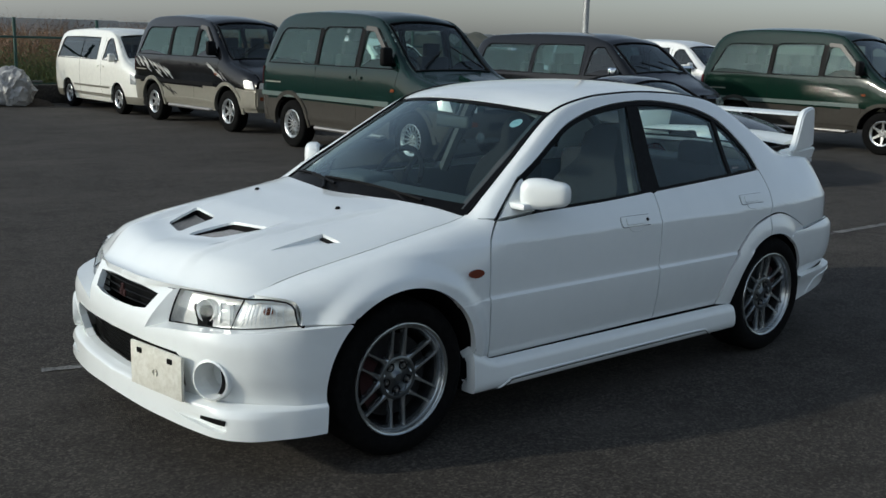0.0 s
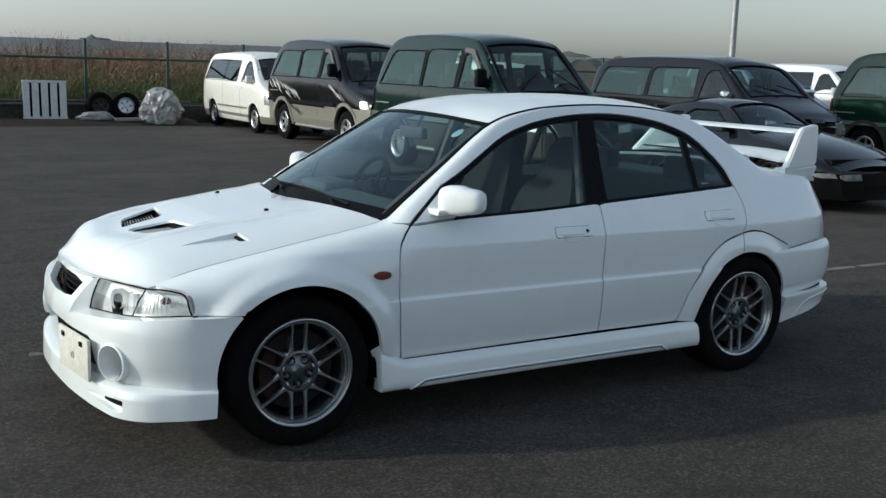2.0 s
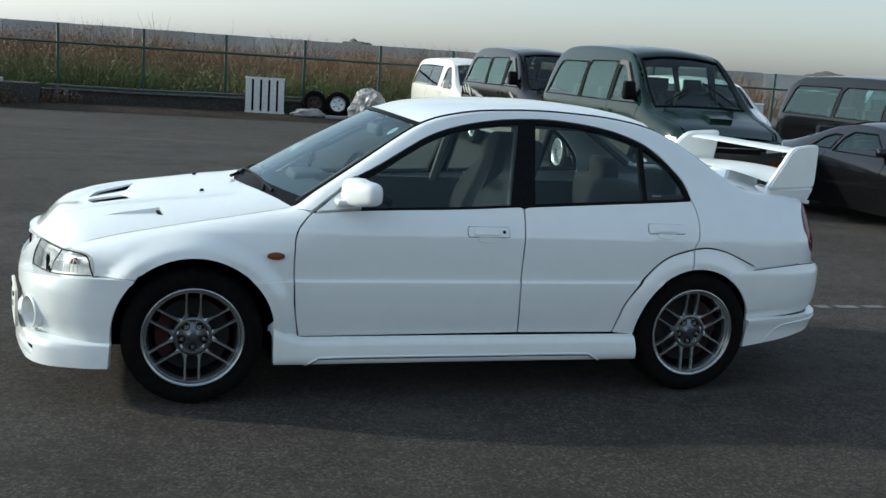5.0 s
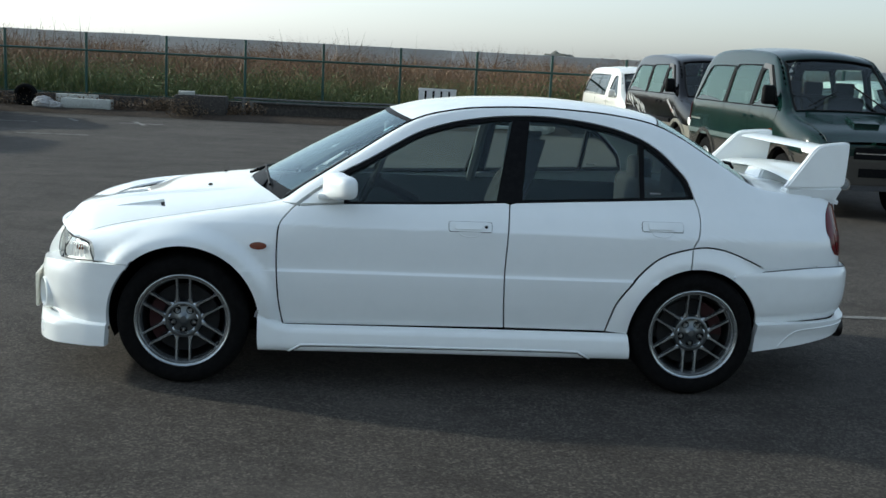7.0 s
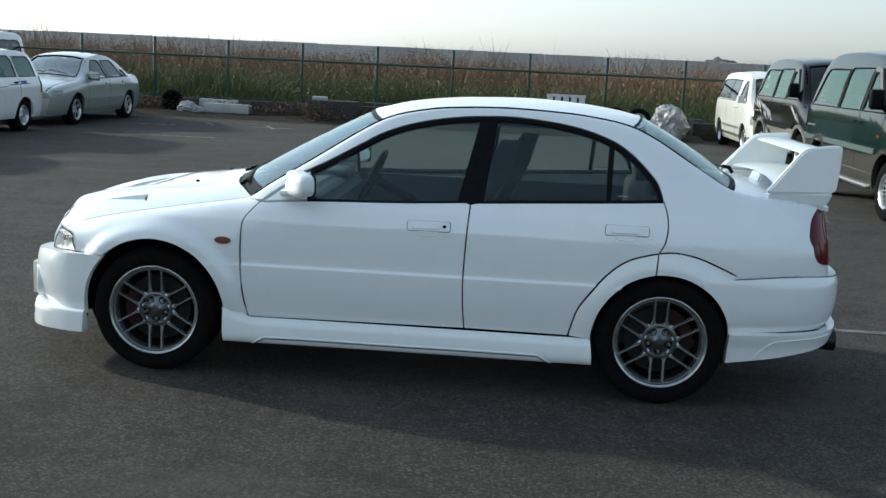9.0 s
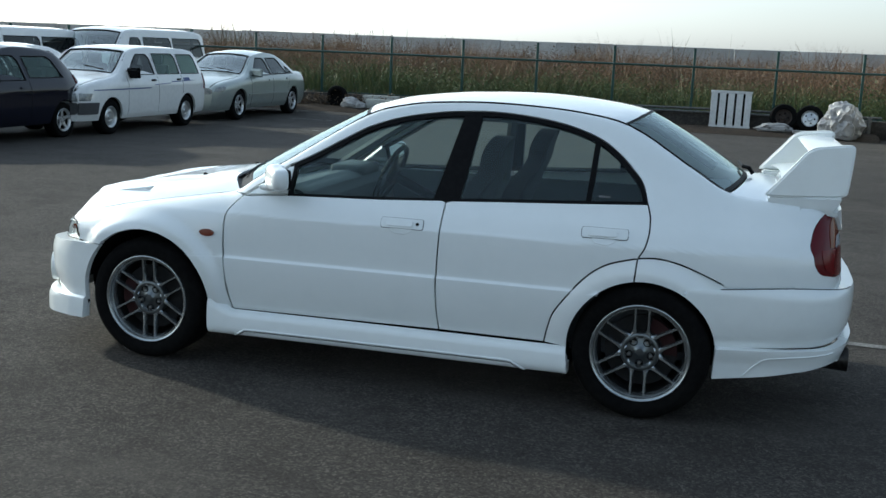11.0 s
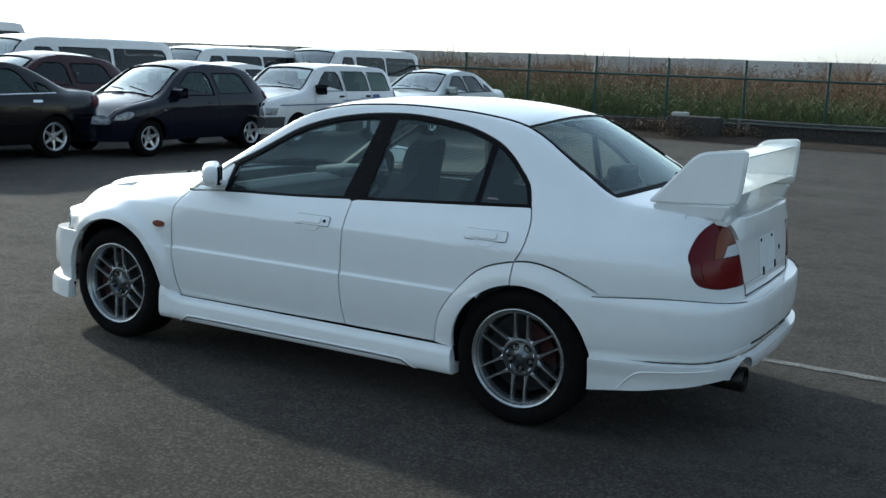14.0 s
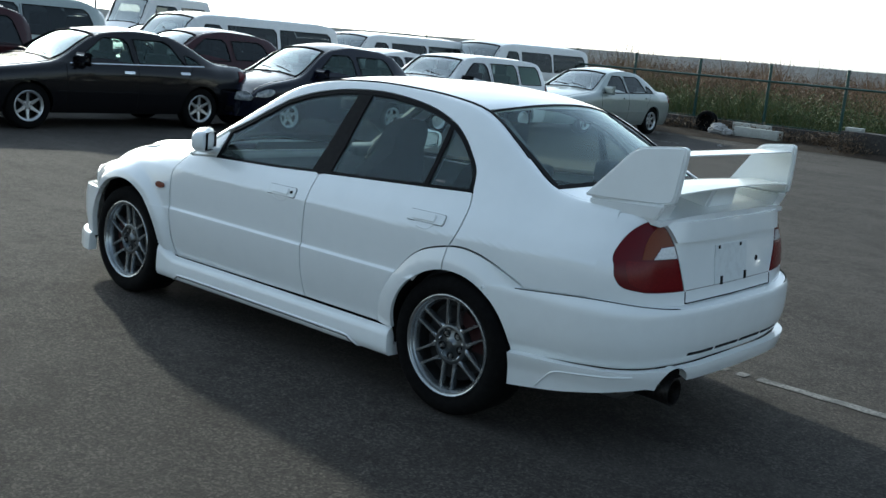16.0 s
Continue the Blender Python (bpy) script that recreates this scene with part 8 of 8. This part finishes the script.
def bank():
    bm = bmesh.new()
    rows = []
    for y, z in ((FENCE_Y - 0.05, 0.30), (24, 0.35), (30, 0.3), (40, 0.2), (58, 0.1)):
        rows.append([bm.verts.new((x, y, z + 0.15 * noise.noise(Vector((x * 0.2, y * 0.2, 3))) * (y > 21))) for x in steps(-90, 90, 60)])
    for a, b in zip(rows, rows[1:]):
        for i in range(len(a) - 1):
            bm.faces.new((a[i], a[i + 1], b[i + 1], b[i]))
    tagged(part("grass_bank", bm, SOIL), "rough soil bank overgrown behind the fence", "bank", kind="structure")
    bm = bmesh.new()
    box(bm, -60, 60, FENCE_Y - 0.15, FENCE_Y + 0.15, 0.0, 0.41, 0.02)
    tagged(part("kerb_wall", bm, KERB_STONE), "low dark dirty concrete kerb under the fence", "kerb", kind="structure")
    # a strip of dirt washed up against the kerb
    bm = bmesh.new()
    rows = [[bm.verts.new((x, y + 0.10 * noise.noise(Vector((x * 0.9, y, 5))) * (y < 19.6), z + 0.025 * noise.noise(Vector((x * 2.2, y * 2.2, 8))) * (z > 0.05))) for x in steps(-30, 4.8, 180)] for y, z in ((19.20, 0.003), (19.38, 0.045), (19.55, 0.085), (19.75, 0.105), (20.05, 0.11), (20.36, 0.12))]
    for a, b in zip(rows, rows[1:]):
        for i in range(len(a) - 1):
            bm.faces.new((a[i], a[i + 1], b[i + 1], b[i]))
    tagged(part("dirt_verge", bm, VERGE_DIRT), "strip of dark brown dirt along the kerb", "verge", kind="structure")


def far_wall():
    wall = tagged(new("sea_wall"), "long grey concrete wall behind the grass", "wall", kind="structure")
    rnd = random.Random(4)
    bm = bmesh.new()
    box(bm, -1.49, 1.49, -0.2, 0.2, 0, 2.25, 0.02, 1)
    first = None
    for i in range(60):
        x = -120 + 3.0 * i
        m = pose(x, 50 - 0.0 * x, 0) @ pose(0, 0, rnd.uniform(-0.02, 0.02))
        if first is None:
            first = part("wall_panel", bm, CONCRETE_PANEL, wall)
            first.matrix_basis = m
        else:
            share(first, wall, m)


CONCRETE_PANEL = material("stained_concrete_panel", (0.50, 0.49, 0.465), 0.9, grain=(3, (0.39, 0.38, 0.36), 0.7), spots=(0.25, (0.32, 0.31, 0.29), 0.7), vary=0.14)


def fence():
    f = thing("wire_fence", "green painted steel fence with posts and two rails on a kerb", "fence")
    bm = bmesh.new()
    box(bm, -0.03, 0.03, -0.03, 0.03, 0.30, 1.89, 0.006, 1)
    box(bm, -0.035, 0.035, -0.035, 0.035, 1.885, 1.90, 0.004, 1)
    first = None
    for i in range(-9, 12):
        m = pose(-1.265 + 1.895 * i, FENCE_Y, 0)
        if first is None:
            first = part("post", bm, FENCE_GREEN, f)
            first.matrix_basis = m
        else:
            share(first, f, m)
    x0, x1 = -1.265 - 1.895 * 9, -1.265 + 1.895 * 11
    for z, r in ((1.47, 0.026), (0.44, 0.012)):
        bm = bmesh.new()
        tube(bm, [(x, FENCE_Y - 0.045, z) for x in steps(x0, x1, 4)], r, 8)
        part("rail", bm, FENCE_GREEN, f)
    v, fc = [], []
    # thin diamond netting
    def wire(a, b, r):
        k = len(v)
        d = (Vector(b) - Vector(a)).normalized()
        s = Vector((-d.z, 0, d.x)) * r
        for p in (a, b):
            for off in (s, Vector((0, r, 0)), -s):
                v.append((Vector(p) + off)[:])
        fc.extend([(k, k + 1, k + 4, k + 3), (k + 1, k + 2, k + 5, k + 4), (k + 2, k, k + 3, k + 5)])
    n = int((x1 - x0) / 0.11)
    for i in range(-10, n):
        for sg in (1, -1):
            a = x0 + 0.11 * i + (1.05 if sg < 0 else 0)
            b = a + sg * 1.05
            wire((a, FENCE_Y, 0.42), (b, FENCE_Y, 1.47), 0.0016)
    me = bpy.data.meshes.new("netting")
    me.from_pydata(v, [], fc)
    me.materials.append(FENCE_GREEN)
    net = new("netting", me)
    net.parent = f
    tagged(net, kind="stuff")


bank()
fence()
far_wall()
X = (-24, 12)
blades("green_grass", "tall green grass growing behind the fence", GREEN_GRASS, 30000, X, (20.75, 24.5), (0.5, 1.45), 0.008, 1.0, 1, clump=0.22)
blades("dry_grass", "brown dry grass further behind the fence", DRY_GRASS, 28000, X, (22.5, 32.0), (1.25, 2.08), 0.008, 0.8, 2, clump=0.3)
blades("dry_grass", "tall brown grass before the far wall", DRY_GRASS, 24000, (-40, 25), (31.0, 46.0), (1.7, 2.38), 0.013, 0.7, 3, clump=0.5)
LEAFY = foliage("leafy_weed_leaves", (0.042, 0.076, 0.015), (0.080, 0.112, 0.026), (0.125, 0.115, 0.042))
BROWN_LEAF = foliage("withered_leaves", (0.060, 0.038, 0.022), (0.115, 0.073, 0.040), (0.160, 0.110, 0.062))


def leaf_clumps(name, label, mat, n, xs, ys, tops, seed, leaves=130, size=0.036):
    """Bushy weeds: many small leaves gathered into ragged clumps."""
    rnd = random.Random(seed)
    v, f = [], []
    for _ in range(n):
        cx, cy, top, r = rnd.uniform(*xs), rnd.uniform(*ys), rnd.uniform(*tops), rnd.uniform(0.18, 0.5)
        for _ in range(leaves):
            p = Vector((cx + rnd.gauss(0, r * 0.6), max(ys[0], cy + rnd.gauss(0, r * 0.5)), top * rnd.random() ** 0.6 + rnd.gauss(0, 0.06)))
            a = Vector((rnd.gauss(0, 1), rnd.gauss(0, 1), rnd.gauss(0, 0.7))).normalized()
            b = a.cross(Vector((rnd.gauss(0, 1), rnd.gauss(0, 1), rnd.gauss(0, 1)))).normalized()
            s = size * rnd.uniform(0.5, 1.4)
            k = len(v)
            v += [(p - a * s)[:], (p + b * s * 0.35)[:], (p + a * s)[:], (p - b * s * 0.35)[:]]
            f.append((k, k + 1, k + 2, k + 3))
    me = bpy.data.meshes.new(name)
    me.from_pydata(v, [], f)
    me.materials.append(mat)
    tagged(new(name, me), label, "weeds", kind="stuff")


leaf_clumps("leafy_weeds", "leafy green weeds crowding behind the fence", LEAFY, 300, X, (20.8, 22.6), (0.5, 1.35), 11)
leaf_clumps("withered_weeds", "withered brown weeds above the green ones", BROWN_LEAF, 220, X, (22.5, 30.0), (1.2, 1.95), 12)
leaf_clumps("dead_brush", "dark dead brush heaped along the kerb", BROWN_LEAF, 40, (-9.5, -2.5), (19.85, 20.3), (0.15, 0.45), 13, 160, 0.035)
blades("reeds", "pale reed stems rising above the grass", REED, 380, X, (21.2, 30.0), (1.3, 2.1), 0.007, 0.35, 4, clump=0.35)

blades("weeds", "tall dry weeds standing up against the sky", REED, 260, (-17, -7.5), (21.5, 30.0), (2.2, 3.1), 0.012, 0.3, 6, clump=0.4)
blades("weeds", "scattered tall dry weeds behind the vans", REED, 120, (-7, 34), (24.0, 40.0), (1.9, 2.9), 0.012, 0.3, 7, clump=0.4)


# ---- lines on the asphalt ----
def ground_line(x0, x1, y0, y1, w, seed):
    """A worn painted line with a ragged edge, lying on the asphalt."""
    rnd = random.Random(seed)
    n = max(2, int(math.dist((x0, y0), (x1, y1)) / 0.06))
    d = Vector((x1 - x0, y1 - y0)).normalized()
    s = Vector((-d.y, d.x))
    bm = bmesh.new()
    prev = None
    for i in range(n + 1):
        p = Vector((x0, y0)).lerp(Vector((x1, y1)), i / n)
        a, b = w / 2 * rnd.uniform(0.75, 1.1), w / 2 * rnd.uniform(0.75, 1.1)
        row = [bm.verts.new((*(p + s * a), 0.004)), bm.verts.new((*(p - s * b), 0.004))]
        if prev and rnd.random() > 0.06:
            bm.faces.new((prev[0], prev[1], row[1], row[0]))
        prev = row
    tagged(part("parking_line", bm, PAINT_LINE, flat=True), "worn white painted line on the asphalt", "line", "parking lines", "structure")


ground_line(1.55, 9.0, 1.03, 0.88, 0.085, 1)
ground_line(-2.0, -1.76, 1.04, 0.97, 0.06, 2)
for k, (x, y, l) in enumerate(((-7.9, 16.2, 1.0), (-5.4, 16.9, 0.9), (-6.5, 13.4, 1.3))):
    ground_line(x, x + l, y, y + 0.06, 0.12, 10 + k)
ground_line(-5.2, -4.8, 17.5, 16.5, 0.11, 20)
ground_line(-6.6, -6.3, 17.6, 17.0, 0.11, 21)


# ---- clutter along the fence ----
PANEL_WHITE = material("chalky_white_paint", (0.62, 0.62, 0.60), 0.8, grain=(20, (0.45, 0.44, 0.42), 0.6), spots=(3, (0.52, 0.51, 0.48), 0.6))
PLASTIC_SHEET = material("dusty_plastic_sheet", (0.36, 0.35, 0.335), 0.30, grain=(9, (0.28, 0.27, 0.255), 0.7), spots=(3, (0.20, 0.19, 0.18), 0.7), bump=0.8, bump_scale=14)
RUSTY = material("rusty_dark_block", (0.040, 0.031, 0.026), 0.9, grain=(14, (0.065, 0.045, 0.034), 0.7), bump=0.4, bump_scale=25)


def slatted_panel(where):
    t = thing("slatted_panel", "white slatted panel standing on edge by the fence", "panel", where)
    for z in (0.03, 0.88):
        bm = bmesh.new()
        box(bm, -0.50, 0.50, -0.025, 0.025, z - 0.03, z + 0.03, 0.005, 1)
        part("frame_bar", bm, PANEL_WHITE, t)
    bm = bmesh.new()
    box(bm, -0.076, 0.076, -0.018, 0.012, 0.02, 0.88, 0.004, 1)
    first = None
    for i in range(5):
        m = pose(-0.41 + 0.205 * i, 0, 0)
        if first is None:
            first = part("slat", bm, PANEL_WHITE, t)
            first.matrix_basis = m
        else:
            share(first, t, m)
    bm = bmesh.new()
    box(bm, -0.49, 0.49, 0.02, 0.035, 0.02, 0.87)
    part("backing", bm, DARK, t)


def old_wheel(where, r, rim_mat, label):
    t = thing("old_tyre", label, "tyre", where, "old tyres")
    bm = bmesh.new()
    lathe(bm, [(r * 0.60, 0.03), (r * 0.66, 0.0), (r * 0.9, 0.0), (r, 0.04), (r, 0.16), (r * 0.9, 0.2), (r * 0.66, 0.2), (r * 0.60, 0.17)], 40)
    part("tyre", bm, RUBBER, t)
    if rim_mat:
        bm = bmesh.new()
        lathe(bm, [(r * 0.60, 0.03), (r * 0.56, 0.05), (r * 0.5, 0.10), (r * 0.2, 0.09), (r * 0.14, 0.05), (0.0, 0.05)], 32, closed=False)
        part("rim", bm, rim_mat, t)
        bm = bmesh.new()
        lathe(bm, [(0.0, -0.01), (0.018, -0.008), (0.02, 0.03)], 10, m=pose(r * 0.34, 0.075, 0), closed=False)
        first = part("rim_hole", bm, DARK, t)
        for k in range(1, 5):
            share(first, t, pose(0, 0, 0, 0, 72 * k, 0))
    bm = bmesh.new()
    lathe(bm, [(0.0, 0.14), (r * 0.62, 0.14), (r * 0.62, 0.16), (0.0, 0.16)], 24, closed=False)
    part("inner_disc", bm, DARK, t)


def wrapped_heap(name, label, where, size, seed):
    bm = bmesh.new()
    r = bmesh.ops.create_icosphere(bm, subdivisions=4, radius=1.0)
    for v in r["verts"]:
        c = v.co.copy()
        k = 0.95 + 0.30 * noise.noise(c * 1.3 + Vector((seed, 0, 0))) + 0.30 * (0.4 - abs(noise.noise(c * 2.4 + Vector((0, seed, 0))))) + 0.18 * (0.3 - abs(noise.noise(c * 6.0 + Vector((0, 0, seed))))) + 0.25 * max(0.0, c.z) ** 3
        c *= k
        c.z = max(c.z, -0.75)
        v.co = Vector((c.x * size[0], c.y * size[1], (c.z + 0.75) * size[2]))
    ob = part(name, bm, PLASTIC_SHEET, flat=True)
    ob.matrix_world = where
    tagged(ob, label, "heap")


slatted_panel(pose(1.55, 20.12, 0.10, -6, 0, -4) @ Matrix.Scale(0.945, 4))
old_wheel(pose(2.76, 20.10, 0.42, -12, 0, 3), 0.31, RUSTY, "old tyre on a dark rim leaning by the kerb")
old_wheel(pose(3.33, 20.08, 0.42, -12, 0, -4), 0.31, RIM_BRIGHT, "old tyre on a silver rim leaning by the kerb")
wrapped_heap("wrapped_load", "lumpy load wrapped in dusty clear plastic sheet by the kerb", pose(3.96, 19.55, 0.01), (0.44, 0.42, 0.44), 2)
wrapped_heap("plastic_bag", "crumpled pale plastic bag lying at the kerb", pose(2.55, 19.75, 0.09), (0.38, 0.2, 0.10), 5)
bm = bmesh.new()
box(bm, -0.30, 0.30, -0.12, 0.12, 0, 0.07, 0.01)
ob = part("concrete_strip", bm, CONCRETE)
ob.matrix_world = pose(3.25, 19.62, 0.085)
tagged(ob, "short grey concrete strip lying by the kerb", "block")
old_wheel(pose(-8.28, 20.05, 0.36, -10, 0, 0), 0.27, None, "large black tyre leaning on the kerb")
wrapped_heap("plastic_bag", "small crumpled white bag lying by the trough", pose(-7.48, 19.72, 0.09), (0.15, 0.13, 0.085), 9)
wrapped_heap("plastic_bag", "white crumpled bag beside the tyre", pose(-7.78, 19.80, 0.09), (0.24, 0.18, 0.13), 8)
WEATHERED = material("weathered_pale_plastic", (0.46, 0.47, 0.43), 0.7, grain=(30, (0.30, 0.29, 0.25), 0.6), spots=(3, (0.34, 0.32, 0.27), 0.6))
bm = bmesh.new()
box(bm, -0.58, 0.58, -0.15, 0.15, 0.0, 0.23, 0.015)
ob = part("white_trough", bm, WEATHERED)
ob.matrix_world = pose(-6.80, 19.95, 0.10, 0, 0, -4)
tagged(ob, "long white block lying along the kerb", "block")
bm = bmesh.new()
box(bm, -0.48, 0.48, -0.10, 0.10, 0.0, 0.31, 0.015)
ob = part("white_trough", bm, WEATHERED)
ob.matrix_world = pose(-7.10, 20.22, 0.105, 0, 0, -2)
tagged(ob, "second white block behind the long one", "block")
bm = bmesh.new()
box(bm, -0.19, 0.19, -0.14, 0.14, 0.0, 0.09, 0.012)
ob = part("white_box", bm, WEATHERED)
ob.matrix_world = pose(-4.45, 19.78, 0.540, 0, 0, 9)
tagged(ob, "flat white box lying on the dark block", "box")
bm = bmesh.new()
box(bm, -0.595, 0.595, -0.32, 0.32, 0.0, 0.54, 0.02, 2)
ob = part("concrete_block", bm, KERB_STONE)
ob.matrix_world = pose(-4.12, 19.93, 0)
tagged(ob, "large dark weathered concrete block at the kerb", "block")
leaf_clumps("dead_brush", "brown dead brush heaped against the concrete block", BROWN_LEAF, 5, (-4.6, -3.95), (19.4, 19.5), (0.2, 0.5), 17, 160, 0.03)
# low rail pipes lying before the kerb
for x0, x1, z in ((-3.4, 4.9, 0.50), (-3.2, 4.8, 0.42)):
    bm = bmesh.new()
    tube(bm, [(x, FENCE_Y - 0.24, z + 0.01 * math.sin(x)) for x in steps(x0, x1, 16)], 0.028, 8)
    box(bm, x0 + 0.2, x0 + 0.28, FENCE_Y - 0.27, FENCE_Y - 0.16, 0.0, z, 0.005)
    box(bm, x1 - 0.3, x1 - 0.22, FENCE_Y - 0.27, FENCE_Y - 0.16, 0.0, z, 0.005)
    tagged(part("pipe_rail", bm, PIPE_DARK), "grey metal pipe along the kerb on short feet", "pipe", "pipes")

# ---- lamp pole and far hills ----
for x, y in ((-34.0, 18.4), (-34.0, 17.15)):
    mast = thing("lamp_pole", "thin far grey mast behind the back row", "pole", pose(x, y, 0), "far masts")
    bm = bmesh.new()
    tube(bm, [(0, 0, z) for z in steps(0, 9, 4)], [0.05, 0.045, 0.04, 0.036, 0.03], 8)
    part("shaft", bm, PIPE_GREY, mast)
pole = thing("lamp_pole", "tall slender grey metal pole behind the vans", "pole", pose(21.0, 18.5, 0))
bm = bmesh.new()
tube(bm, [(0, 0, z) for z in steps(0, 11, 6)], [0.105, 0.10, 0.095, 0.088, 0.08, 0.075, 0.07], 16)
part("shaft", bm, PIPE_GREY, pole)
bm = bmesh.new()
box(bm, -0.2, 0.2, -0.2, 0.2, 0, 0.04, 0.01)
part("base_plate", bm, PIPE_GREY, pole)
HILL = material("far_scrub_hill", (0.075, 0.075, 0.062), 0.95, grain=(0.3, (0.05, 0.055, 0.04), 0.7), spots=(0.05, (0.09, 0.08, 0.065), 0.7))


def mound(x, y, rx, ry, h, seed):
    bm = bmesh.new()
    n = 28
    rows = [[bm.verts.new((x + rx * (2 * i / n - 1), y + ry * (2 * j / n - 1), max(-0.2, h * max(0.0, 1 - (2 * i / n - 1) ** 2 - (2 * j / n - 1) ** 2) ** 0.7 * (1 + 0.12 * noise.noise(Vector((i * 0.35, j * 0.35, seed))))))) for i in range(n + 1)] for j in range(n + 1)]
    for a, b in zip(rows, rows[1:]):
        for i in range(n):
            bm.faces.new((a[i], a[i + 1], b[i + 1], b[i]))
    tagged(part("far_mound", bm, HILL), "low far mound covered in scrub", "hill", kind="structure")


mound(15.0, 75, 3.0, 4, 2.75, 1)
mound(40.5, 52, 3.6, 5, 2.5, 2)
mound(44.5, 51, 2.6, 5, 2.35, 3)
